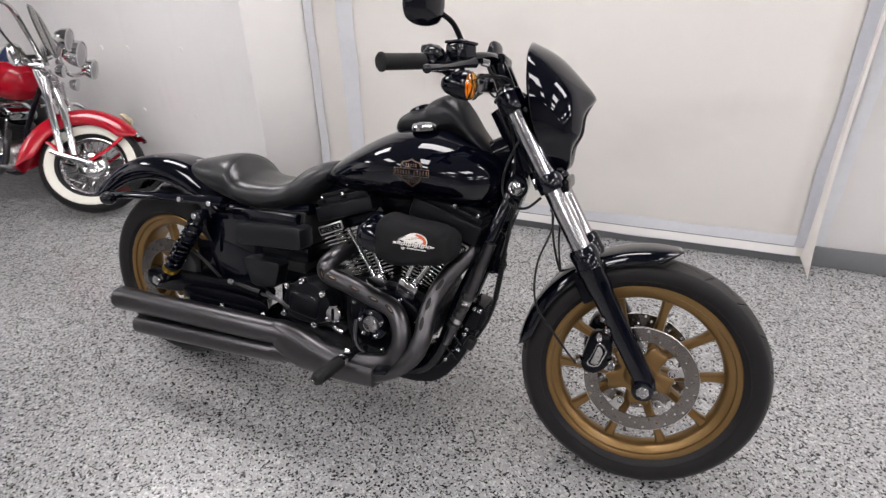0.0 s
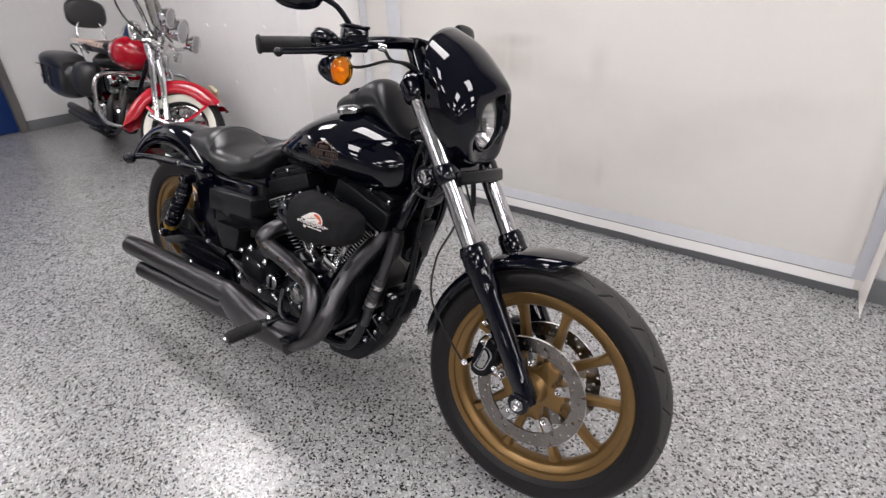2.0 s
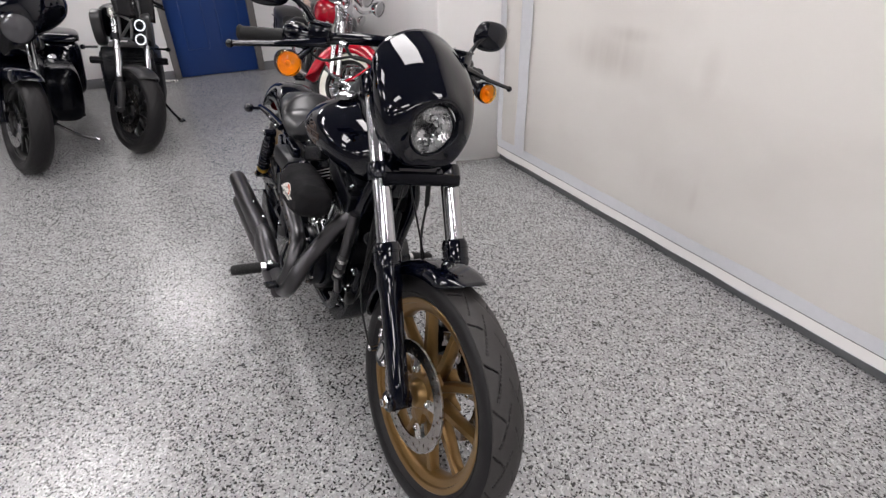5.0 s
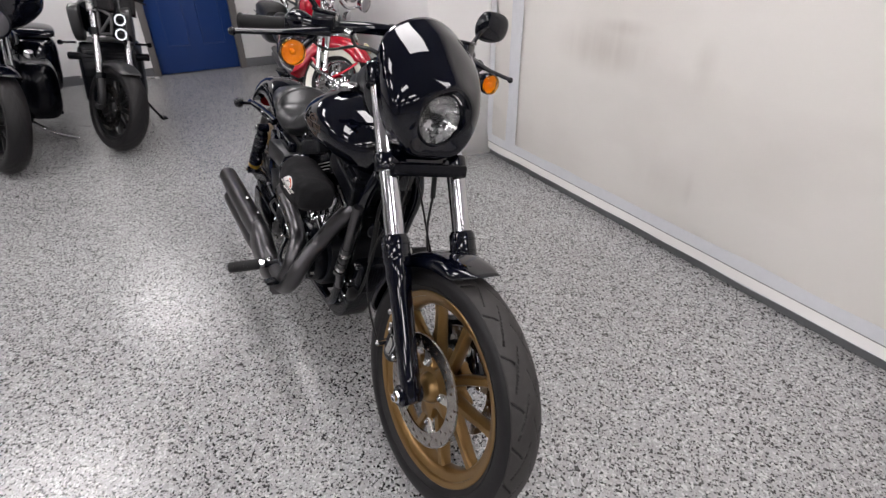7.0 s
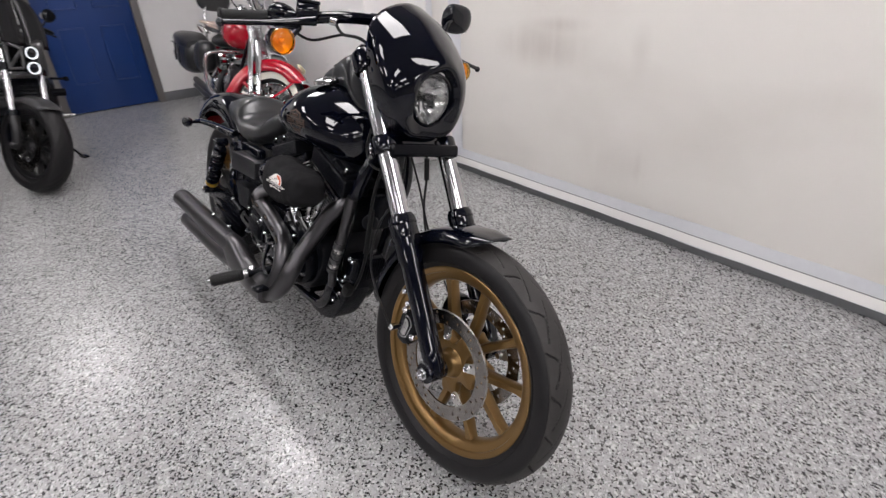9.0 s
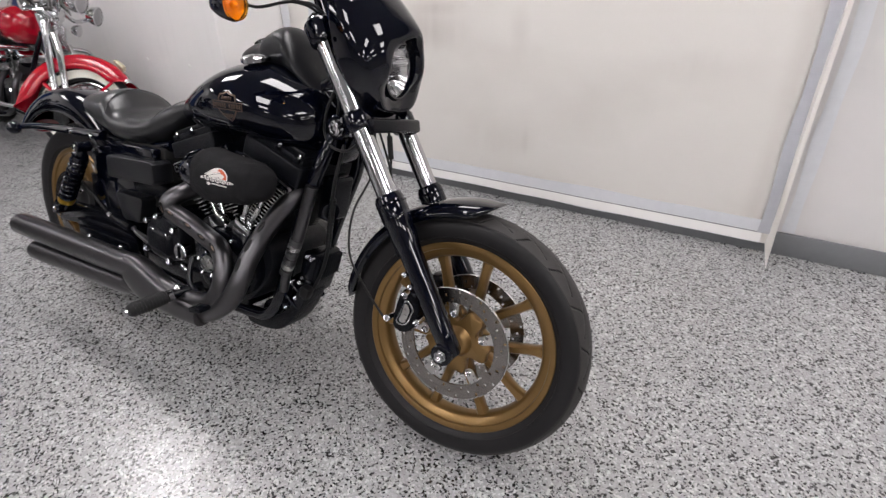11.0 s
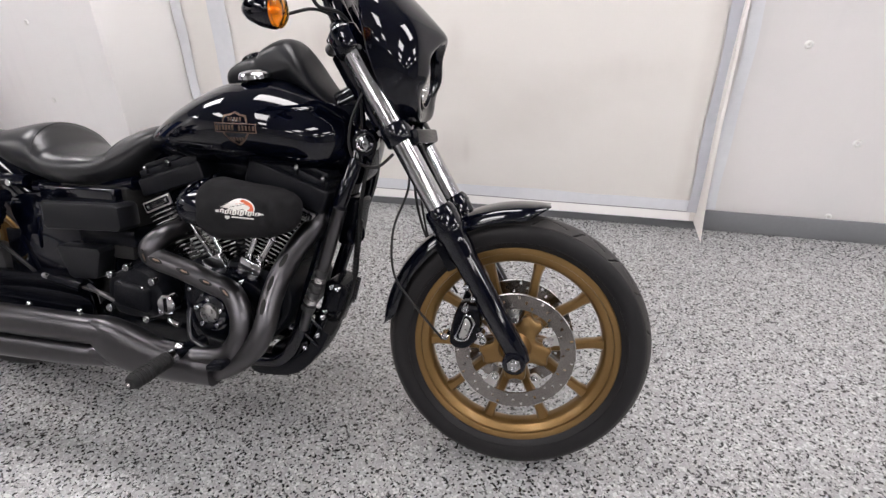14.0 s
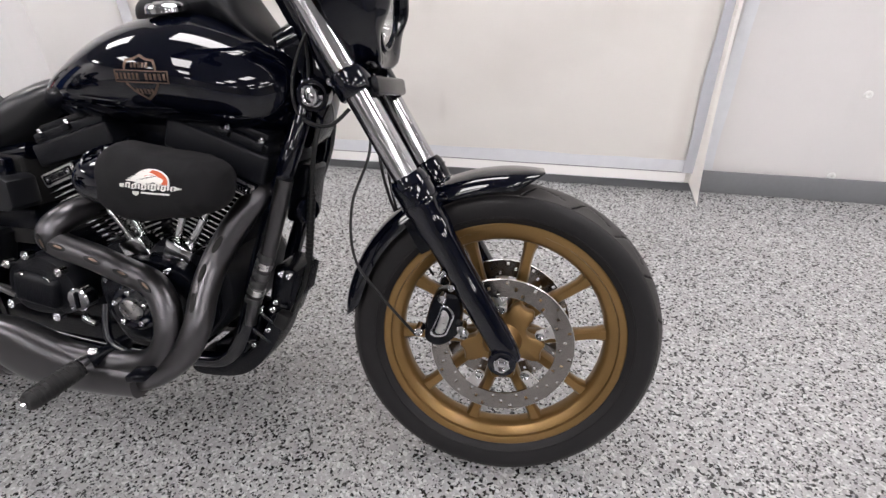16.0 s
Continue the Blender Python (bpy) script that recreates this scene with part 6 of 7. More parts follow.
for sgn in (-1, 1):
    y = sgn * 0.098
    part("fender_stay", tube([(1.585, y, 0.335), (1.69, y, 0.44), (1.76, y * 0.9, 0.545)], 0.017, 12, 4, flat=0.5), RED, ff)
    part("fender_stay", tube([(1.60, y, 0.325), (1.48, y, 0.35), (1.335, y, 0.425)], 0.017, 12, 4, flat=0.5), RED, ff)
    for off in (0.0, 0.075):
        part("fork_leg", tube([(1.435 + off, sgn * 0.108, 0.36), (1.338 + off, sgn * 0.108, 0.62), (1.250 + off, sgn * 0.10, 0.86 - off)], [0.022, 0.024, 0.024], 16, 4), CHROME, red, "chrome springer fork leg", m=RS)
    part("fork_rocker", tube([(1.37, sgn * 0.112, 0.365), (1.46, sgn * 0.114, 0.345), (1.60, sgn * 0.114, 0.322), (1.63, sgn * 0.114, 0.325)], [0.015, 0.017, 0.022, 0.018], 14, 4), CHROME, red, m=RS)
    for i in range(9):
        part("spring_coil", lathe([(0.026, -0.005), (0.032, 0), (0.026, 0.005), (0.02, 0)], (1.325 - 0.006 * i, sgn * 0.05, 0.75 + 0.018 * i), 18, axis="z"), CHROME, red, m=RS)
    part("handlebar_half", tube([(1.19, sgn * 0.04, 1.00), (1.11, sgn * 0.12, 1.14), (1.075, sgn * 0.26, 1.215), (1.055, sgn * 0.37, 1.205), (0.97, sgn * 0.405, 1.175)], 0.016, 12, 6), CHROME, red, "chrome pullback handlebar", m=RS)
    part("grip", tube([(0.965, sgn * 0.406, 1.173), (0.80, sgn * 0.412, 1.128)], 0.020, 14, 1, smooth=False), GRIP, red, m=RS)
    part("switch_housing", tube([(1.02, sgn * 0.398, 1.190), (0.965, sgn * 0.406, 1.173)], 0.026, 16, 1, smooth=False), CHROME, red, m=RS)
    part("brake_reservoir" if sgn < 0 else "clutch_perch", box((0.075, 0.055, 0.045), (1.045, sgn * 0.375, 1.235), 0.010, (0, 0, sgn * 20), seg=3), GLOSS, red, m=RS)
    part("lever", tube([(1.06, sgn * 0.41, 1.195), (0.99, sgn * 0.455, 1.175), (0.86, sgn * 0.465, 1.135)], 0.0075, 8, 4), CHROME, red, m=RS)
    part("bar_hose", tube([(1.05, sgn * 0.375, 1.21), (1.02, sgn * 0.32, 1.12), (1.06, sgn * 0.20, 1.03), (1.16, sgn * 0.08, 0.96)], 0.0065, 8, 6), CABLE, red, m=RS)
    # passing lamp
    pl = part("passing_lamp", lathe([(0.001, -0.06), (0.03, -0.055), (0.052, -0.025), (0.058, 0.0), (0.060, 0.006), (0.052, 0.008)], (0, 0, 0), 28, axis="x", loop=False), CHROME, red, "round chrome passing lamp", m=RS @ pose(1.400, sgn * 0.235, 1.100) @ Matrix.Diagonal((1.25, 1.25, 1.25, 1)))
    part("lamp_lens", lathe([(0.053, 0.004), (0.04, 0.012), (0.001, 0.017)], (0, 0, 0), 28, axis="x", loop=False), mat("lamp_silver", (0.42, 0.42, 0.43), 0.16, 0.95), pl)
    il = part("front_indicator", lathe([(0.001, -0.04), (0.02, -0.035), (0.03, -0.01), (0.032, 0.004), (0.001, 0.01)], (0, 0, 0), 20, axis="x", loop=False), CHROME, red, m=RS @ pose(1.36, sgn * 0.12, 0.92) @ Matrix.Diagonal((1.2, 1.2, 1.4, 1)))
    part("lamp_bar", tube([(1.28, sgn * 0.03, 1.00), (1.32, sgn * 0.12, 0.985), (1.355, sgn * 0.225, 1.06)], 0.015, 12, 4), CHROME, red, m=RS)
hl = part("headlight", lathe([(0.001, -0.11), (0.05, -0.10), (0.085, -0.05), (0.093, 0.0), (0.096, 0.01), (0.085, 0.013)], (0, 0, 0), 36, axis="x", loop=False), CHROME, red, "large chrome headlight", m=RS @ pose(1.390, 0, 1.105))
part("headlight_lens", lathe([(0.085, 0.008), (0.06, 0.022), (0.001, 0.03)], (0, 0, 0), 36, axis="x", loop=False), mat("headlight_silver", (0.46, 0.46, 0.47), 0.14, 0.95), hl)
# smoked shield between the bars
bm = bmesh.new()
sh = cat([(-0.12, 0.0), (-0.13, 0.08), (-0.105, 0.16), (-0.045, 0.19), (0.045, 0.19), (0.105, 0.16), (0.13, 0.08), (0.12, 0.0)], 4)
skin(bm, [[(1.260 - 0.95 * p[1] - 0.3 * p[0] * p[0], p[0] * k * 1.5, 1.04 + p[1] * 1.65) for p in sh] for k in (0.02, 0.35, 0.7, 1.0)], closed=False)
SMOKE = glass("smoked_screen", (0.30, 0.29, 0.26), 0.22)
part("wind_deflector", bm, SMOKE, red, "small smoked wind deflector", m=RS, shell=0.003).visible_shadow = False
part("fuel_tank", loft([(0.985, 0.648, 0.912, 0.160, 2.4), (1.00, 0.645, 0.915, 0.165, 2.4), (1.10, 0.645, 0.920, 0.165, 2.4), (1.19, 0.67, 0.895, 0.13, 2.3), (1.24, 0.72, 0.85, 0.07, 2.2)], 40, 5), RED, red, "gloss red fuel tank")
part("tank_panel", loft([(0.79, 0.72, 0.80, 0.03, 2.2), (0.82, 0.68, 0.855, 0.10, 2.3), (0.87, 0.660, 0.885, 0.142, 2.4), (0.935, 0.654, 0.902, 0.158, 2.4), (0.995, 0.648, 0.911, 0.161, 2.4)], 36, 5), mat("silver_paint", (0.62, 0.62, 0.63), 0.25, 0.5, 0.6), red, "silver rear of the tank")
part("tank_dash", loft([(0.86, 0.85, 0.872, 0.03, 2.4), (0.92, 0.85, 0.93, 0.055, 2.4), (1.00, 0.85, 0.985, 0.06, 2.4), (1.08, 0.84, 1.030, 0.060, 2.6), (1.15, 0.82, 1.030, 0.055, 2.8), (1.20, 0.82, 0.94, 0.045, 2.4)], 28, 4), CHROME, red, "chrome tank dash")
part("rider_seat", loft([(0.40, 0.64, 0.76, 0.10, 2.4), (0.50, 0.62, 0.735, 0.17, 2.6), (0.65, 0.62, 0.725, 0.165, 2.5), (0.78, 0.64, 0.75, 0.10, 2.3), (0.84, 0.68, 0.76, 0.05, 2.2)], 36, 5), LEATHER, red, "black leather rider seat")
for k in range(6):
    x0 = 0.42 + 0.075 * k
    for za, zb in ((0.800, 0.845), (0.845, 0.800)):
        part("seat_lace", tube([(x0, -0.172, za), (x0 + 0.0375, -0.177, 0.8225), (x0 + 0.075, -0.172, zb)], 0.0042, 8, 2), CREAM, red, "pale crossed lace")
part("seat_skirt", loft([(0.38, 0.76, 0.83, 0.10, 2.6), (0.46, 0.74, 0.850, 0.155, 2.8), (0.66, 0.74, 0.850, 0.165, 2.8), (0.86, 0.74, 0.850, 0.150, 2.8), (0.93, 0.76, 0.82, 0.08, 2.5)], 30, 4), LEATHER, red, "laced black leather seat side")
part("pillion_pad", loft([(-0.02, 0.74, 0.80, 0.08, 2.6), (0.05, 0.735, 0.81, 0.13, 2.8), (0.30, 0.735, 0.81, 0.135, 2.8), (0.40, 0.74, 0.80, 0.10, 2.6)], 32, 4), LEATHER, red)
part("pillion_trim", box((0.48, 0.34, 0.022), (0.16, 0, 0.828), 0.010, seg=3), CREAM, red, "cream and pink flat pad on the pillion")
for sgn in (-1, 1):
    part("sissy_bar", tube([(0.05, sgn * 0.12, 0.62), (-0.03, sgn * 0.12, 0.82), (-0.08, sgn * 0.10, 0.95), (-0.10, sgn * 0.06, 1.02)], 0.0085, 10, 5), CHROME, red)
    bag = part("saddlebag", loft([(-0.34, 0.46, 0.60, 0.06, 2.6), (-0.30, 0.37, 0.675, 0.11, 2.8), (-0.10, 0.325, 0.70, 0.135, 2.8), (0.20, 0.325, 0.70, 0.135, 2.8), (0.38, 0.36, 0.665, 0.115, 2.7), (0.44, 0.45, 0.59, 0.06, 2.5)], 36, 5, yc=sgn * 0.29), LEATHER, red, "studded black leather saddlebag")
    part("bag_lid", loft([(-0.33, 0.57, 0.68, 0.11, 2.6), (-0.10, 0.56, 0.725, 0.150, 2.7), (0.20, 0.56, 0.72, 0.150, 2.7), (0.42, 0.56, 0.66, 0.10, 2.6)], 32, 4, yc=sgn * 0.29), LEATHER, bag)
    for xx in (-0.14, 0.12):
        part("bag_strap", box((0.035, 0.012, 0.20), (xx, sgn * 0.428, 0.52), 0.004), SATIN, bag)
        part("bag_buckle", box((0.042, 0.010, 0.035), (xx, sgn * 0.437, 0.50), 0.004), CHROME, bag, "chrome buckle")
    for i in range(9):
        part("bag_stud", ball((-0.24 + 0.06 * i, sgn * 0.440, 0.60), 0.006, n=8), CHROME, bag)
    part("leather_panel", loft([(0.44, 0.44, 0.60, 0.05, 2.6), (0.48, 0.38, 0.66, 0.09, 2.6), (0.62, 0.38, 0.68, 0.10, 2.7), (0.72, 0.42, 0.67, 0.08, 2.6), (0.76, 0.50, 0.62, 0.04, 2.4)], 30, 4, yc=sgn * 0.25), LEATHER, red, "black leather side panel")
    part("crash_bar", tube([(1.19, sgn * 0.06, 0.62), (1.20, sgn * 0.26, 0.63), (1.21, sgn * 0.36, 0.58), (1.20, sgn * 0.37, 0.40), (1.17, sgn * 0.30, 0.24), (1.13, sgn * 0.10, 0.19)], 0.0155, 14, 6), CHROME, red, "chrome engine guard loop")
    part("floorboard", box((0.34, 0.10, 0.022), (0.93, sgn * 0.30, 0.235), 0.008, seg=3), SATIN, red)
    part("rear_strut", tube([(0.32, sgn * 0.13, 0.60), (0.10, sgn * 0.15, 0.62), (-0.2, sgn * 0.15, 0.58)], 0.016, 10, 4), CHROME, red)
    part("grab_rail", tube([(0.42, sgn * 0.17, 0.74), (0.30, sgn * 0.22, 0.80), (0.10, sgn * 0.22, 0.79), (0.02, sgn * 0.16, 0.72)], 0.009, 10, 5), CHROME, red)
part("backrest_pad", loft([(-0.175, 0.98, 1.14, 0.06, 2.6), (-0.165, 0.945, 1.180, 0.145, 2.8), (-0.130, 0.935, 1.192, 0.172, 3), (-0.090, 0.945, 1.180, 0.150, 2.8), (-0.08, 0.98, 1.14, 0.07, 2.6)], 36, 4), LEATHER, red, "black padded backrest")
part("rear_fender", fender((0, 0, 0.322), 0.375, 15, 175, 0.095, 0.10, tip=0.9), RED, red, shell=0.003)
for sgn in (-1, 1):
    M = Matrix.Translation((0.90, 0, 0.34)) @ pose(0, 0, 0, 0, 22.5 * sgn, 0)
    cy = part("cylinder", tube([(0, 0, 0.06), (0, 0, 0.26)], 0.058, 24, 1, smooth=False), SATIN, red, "black finned cylinder", m=M)
    for i in range(9):
        part("cooling_fin", box((0.14, 0.17, 0.005), (0, 0, 0.085 + 0.0145 * i), 0.0015), GREY, cy)
    part("rocker_cover", box((0.155, 0.18, 0.075), (0, 0, 0.285), 0.022, seg=3), CHROME, cy, "chrome rocker cover")
    for k in (-0.03, 0.03):
        part("pushrod_tube", cyl((k, -0.10, 0.06), (k * 1.8, -0.10, 0.25), 0.010, n=12), CHROME, cy)
part("engine_case", extrude(blob([(0.74, 0.44), (0.90, 0.46), (1.06, 0.43), (1.10, 0.33), (1.04, 0.22), (0.80, 0.20), (0.70, 0.30)], 5), -0.13, 0.13, 0.015), STEEL, red, "polished engine case")
part("cam_cover", cyl((0.92, -0.12, 0.33), (0.92, -0.165, 0.33), 0.085, n=40, round_=0.012), CHROME, red)
part("air_cleaner", cyl((0.93, -0.13, 0.53), (0.93, -0.20, 0.53), 0.085, n=40, round_=0.018), CHROME, red, "round chrome air cleaner")
part("gearbox", box((0.34, 0.30, 0.22), (0.58, 0, 0.32), 0.04, seg=3), SATIN, red)
part("toolbox", box((0.22, 0.06, 0.14), (0.60, -0.19, 0.36), 0.030, seg=4), CHROME, red, "chrome tool box")
part("oil_tank", loft([(0.36, 0.42, 0.58, 0.08, 2.4), (0.42, 0.38, 0.61, 0.14, 2.6), (0.52, 0.38, 0.61, 0.14, 2.6), (0.57, 0.42, 0.58, 0.09, 2.4)], 28, 4), GLOSS, red)
for sgn in (-1, 1):
    part("exhaust", tube([(1.06 if sgn < 0 else 0.80, -0.11, 0.52), (1.14 if sgn < 0 else 0.82, -0.17, 0.44), (1.08 if sgn < 0 else 0.80, -0.20, 0.26), (0.85, -0.215, 0.20 + 0.045 * (sgn > 0)), (0.40, -0.225, 0.21 + 0.06 * (sgn > 0)), (-0.22, -0.23, 0.23 + 0.06 * (sgn > 0))], [0.022, 0.022, 0.022, 0.024, 0.038, 0.036], 18, 6), PIPE, red, "dark chrome exhaust pipe")
for sgn in (-1, 1):
    part("frame_tube", tube([(1.43, sgn * 0.03, 0.75), (1.26, sgn * 0.08, 0.46), (1.14, sgn * 0.11, 0.15), (0.60, sgn * 0.12, 0.17), (0.30, sgn * 0.12, 0.22), (0.0, sgn * 0.13, 0.322)], 0.018, 12, 5), GLOSS, red)
part("head_stock", tube([(1.47, 0, 0.70), (1.36, 0, 0.93)], 0.036, 18, 1, smooth=False), CHROME, red)
part("upper_tree", box((0.13, 0.25, 0.03), (1.185, 0, 0.93), 0.01), CHROME, red, m=RS)
part("side_stand", tube([(0.98, 0.12, 0.19), (1.0, 0.24, 0.115), (1.02, 0.33, 0.062)], 0.011, 10, 4), CHROME, red)
# the body sits higher than the axles
for ob in red.children:
    if ob.name.split(".")[0] in ("fuel_tank", "tank_panel", "tank_dash", "rider_seat", "pillion_pad", "pillion_trim", "sissy_bar", "saddlebag", "grab_rail", "seat_lace", "seat_skirt", "backrest_pad", "leather_panel", "rear_strut", "head_stock", "frame_tube", "crash_bar", "cylinder", "air_cleaner", "oil_tank"):
        ob.matrix_basis = Matrix.Translation((0, 0, 0.085 if "cylinder" not in ob.name else 0.05)) @ ob.matrix_basis


# ---- the dark naked motorcycle ----
NAKED_POSE = pose(-4.83, 0.645, 0.0, 0, 0, -3.0) @ pose(0, 0, 0, -7)
nak = thing("motorcycle", "dark grey naked street motorcycle with two stacked round headlights", "motorcycle", NAKED_POSE)
NC = (1.39, 0, 0.302)
NS = steering(33, 24, 1.49)
BLACKRIM = mat("black_wheel_paint", (0.010, 0.010, 0.011), 0.35, 0.2)
nw = cast_wheel("front_wheel", NC, 0.222, 0.042, 0.055, BLACKRIM, nak, "black cast wheel", NS, spoke_w=0.013)
part("tyre", tyre(NC, 0.302, 0.220, 0.062, n=120, groove=0.003), RUBBER, nw, "black sport tyre")
for sgn in (-1, 1):
    part("brake_disc", brake_disc(NC, 0.10, 0.155, sgn * 0.066, n=100), DISC, nw, "steel brake disc")
    part("fork_lower", tube([(1.375, sgn * 0.105, 0.30), (1.365, sgn * 0.105, 0.40), (1.335, sgn * 0.105, 0.50)], [0.024, 0.026, 0.030], 16, 4), SLATE, nak, m=NS)
    part("fork_tube", tube([(1.335, sgn * 0.105, 0.50), (1.176, sgn * 0.105, 0.94)], 0.0225, 20, 1, smooth=False), TUBE, nak, "polished steel fork tube", m=NS)
    part("fork_collar", tube([(1.341, sgn * 0.105, 0.485), (1.329, sgn * 0.105, 0.518)], 0.033, 20, 1, smooth=False), SATIN, nak, m=NS)
    part("fork_clamp", tube([(1.243, sgn * 0.105, 0.755), (1.229, sgn * 0.105, 0.795)], 0.036, 18, 1, smooth=False), SATIN, nak, m=NS)
    part("fork_clamp", tube([(1.190, sgn * 0.105, 0.900), (1.174, sgn * 0.105, 0.945)], 0.034, 18, 1, smooth=False), STEEL, nak, m=NS)
    part("brake_caliper", extrude(blob([(1.34, 0.42), (1.30, 0.43), (1.275, 0.37), (1.30, 0.31), (1.335, 0.33)], 4), sgn * 0.06, sgn * 0.115, 0.008), SATIN, nak, m=NS)
    part("fork_boot", tube([(1.355, sgn * 0.12, 0.30), (1.40, sgn * 0.12, 0.30)], 0.02, 10, 1, smooth=False), SLATE, nak, m=NS)
    part("tank_shroud", extrude(blob([(1.22, 0.94), (1.24, 0.86), (1.17, 0.74), (1.05, 0.70), (0.96, 0.78), (1.02, 0.93)], 4), sgn * 0.12, sgn * 0.185, 0.016), GREY, nak, "dark grey side shroud")
    A, B, C, D = [Vector((x, sgn * y, z)) for x, y, z in ((1.225, 0.092, 0.925), (1.318, 0.050, 0.905), (1.342, 0.050, 0.790), (1.272, 0.088, 0.770))]
    for p, q in ((A, B), (B, C), (C, D), (D, A), (D, B)):
        part("bracket_tube", tube([p, q], 0.0095, 10, 1, smooth=False), GREY, nak, "grey lamp bracket tube", m=NS)
    part("indicator", lathe([(0.001, -0.03), (0.014, -0.02), (0.017, 0.01), (0.001, 0.03)], (0, 0, 0), 16, axis="x", loop=False), SATIN, nak, m=pose(1.16, sgn * 0.27, 0.70))
    part("indicator_stalk", tube([(1.16, sgn * 0.26, 0.70), (1.14, sgn * 0.18, 0.70)], 0.008, 8, 1, smooth=False), SATIN, nak)
    part("frame_slider", cyl((1.08, sgn * 0.15, 0.60), (1.08, sgn * 0.255, 0.60), 0.026, n=20, round_=0.006), SATIN, nak)
    part("footpeg", tube([(0.45, sgn * 0.18, 0.33), (0.45, sgn * 0.29, 0.33)], 0.012, 10, 1, smooth=False), STEEL, nak)
    part("handlebar_half", tube([(1.13, sgn * 0.03, 1.03), (1.11, sgn * 0.13, 1.06), (1.04, sgn * 0.26, 1.05), (1.01, sgn * 0.32, 1.04)], 0.014, 10, 5), SATIN, nak, m=NS)
    part("lever", tube([(1.09, sgn * 0.18, 1.03), (1.08, sgn * 0.25, 1.03), (1.05, sgn * 0.32, 1.02)], 0.007, 8, 4), SATIN, nak, m=NS)
    mm = part("mirror", tube([(1.05, sgn * 0.22, 1.06), (1.06, sgn * 0.25, 1.12), (1.03, sgn * 0.27, 1.15)], 0.006, 8, 4), SATIN, nak, m=NS)
    part("mirror_shell", loft([(1.005, 1.12, 1.18, 0.03, 2.1), (1.02, 1.105, 1.195, 0.045, 2.1), (1.05, 1.12, 1.18, 0.03, 2.1)], 20, 3, yc=sgn * 0.285), SATIN, mm)
part("front_fender", fender(NC, 0.318, 128, 58, 0.070, 0.045, 24, tip=0.5), GREY, nak, "grey front fender", m=NS, shell=0.003)
RING = glow("running_light_ring", (0.92, 0.95, 1.0), 0.9)
for z, x in ((0.890, 1.325), (0.800, 1.352)):
    l = part("headlight", lathe([(0.001, -0.07), (0.036, -0.06), (0.043, 0.0), (0.042, 0.008), (0.030, 0.008)], (0, 0, 0), 28, axis="x", loop=False), SATIN, nak, "round headlight with a glowing white ring", m=NS @ pose(x, 0, z))
    part("light_ring", lathe([(0.030, 0.006), (0.0315, 0.011), (0.037, 0.012), (0.039, 0.006)], (0, 0, 0), 32, axis="x"), RING, l, "lit white ring")
    part("projector", lathe([(0.029, 0.004), (0.016, 0.012), (0.001, 0.015)], (0, 0, 0), 24, axis="x", loop=False), GLOSS, l)
for k in range(6):
    a = k * math.pi / 3
    for sgn in (-1, 1):
        part("disc_bolt", cyl((NC[0] + 0.085 * math.cos(a), sgn * 0.062, NC[2] + 0.085 * math.sin(a)), (NC[0] + 0.085 * math.cos(a), sgn * 0.074, NC[2] + 0.085 * math.sin(a)), 0.009, n=12), CHROME, nw)
bm = bmesh.new()
skin(bm, [[(1.28 - 0.9 * p[1], p[0] * k * 1.15, 0.925 + p[1] * 1.5) for p in sh] for k in (0.02, 0.4, 0.75, 1.0)], closed=False)
part("fly_screen", bm, mat("dark_screen", (0.003, 0.003, 0.004), 0.26, 0, 0, spec=0.3), nak, "dark tinted fly screen", m=NS, shell=0.003)
part("fuel_tank", loft([(0.62, 0.74, 0.82, 0.07, 2.3), (0.72, 0.72, 0.90, 0.12, 2.4), (0.90, 0.72, 0.98, 0.17, 2.5), (1.06, 0.74, 0.98, 0.16, 2.5), (1.16, 0.78, 0.92, 0.08, 2.3)], 32, 4), SATIN, nak, "satin black fuel tank")
part("seat", loft([(0.0, 0.80, 0.84, 0.06, 2.3), (0.15, 0.78, 0.85, 0.11, 2.5), (0.40, 0.74, 0.80, 0.13, 2.5), (0.64, 0.74, 0.81, 0.09, 2.3)], 28, 4), LEATHER, nak)
part("engine", box((0.46, 0.40, 0.44), (0.88, 0, 0.46), 0.06, seg=3), WRINKLE, nak, "black engine block")
part("engine_cover", cyl((0.80, -0.16, 0.44), (0.80, -0.215, 0.44), 0.10, n=32, round_=0.015), SATIN, nak)
rad = part("radiator", box((0.05, 0.34, 0.24), (1.13, 0, 0.58), 0.012, (0, -14, 0)), SATIN, nak, "black finned radiator")
for i in range(7):
    part("radiator_slat", box((0.006, 0.30, 0.010), (1.160 + 0.0065 * i - 0.02, 0, 0.50 + 0.027 * i), 0.002, (0, -14, 0)), SATIN, rad)
part("belly_pan", loft([(0.65, 0.20, 0.30, 0.10, 2.6), (0.80, 0.17, 0.32, 0.14, 2.8), (1.02, 0.19, 0.36, 0.13, 2.6), (1.08, 0.27, 0.36, 0.09, 2.3)], 28, 4), SATIN, nak)
nr = cast_wheel("rear_wheel", (0, 0, 0.315), 0.225, 0.075, 0.06, BLACKRIM, nak)
part("tyre", tyre((0, 0, 0.315), 0.315, 0.222, 0.09, n=90, groove=0), RUBBER, nr)
part("swingarm", extrude(blob([(-0.04, 0.36), (0.40, 0.45), (0.55, 0.43), (0.55, 0.36), (0.40, 0.33), (-0.04, 0.275)], 4), -0.14, -0.10, 0.008), SLATE, nak)
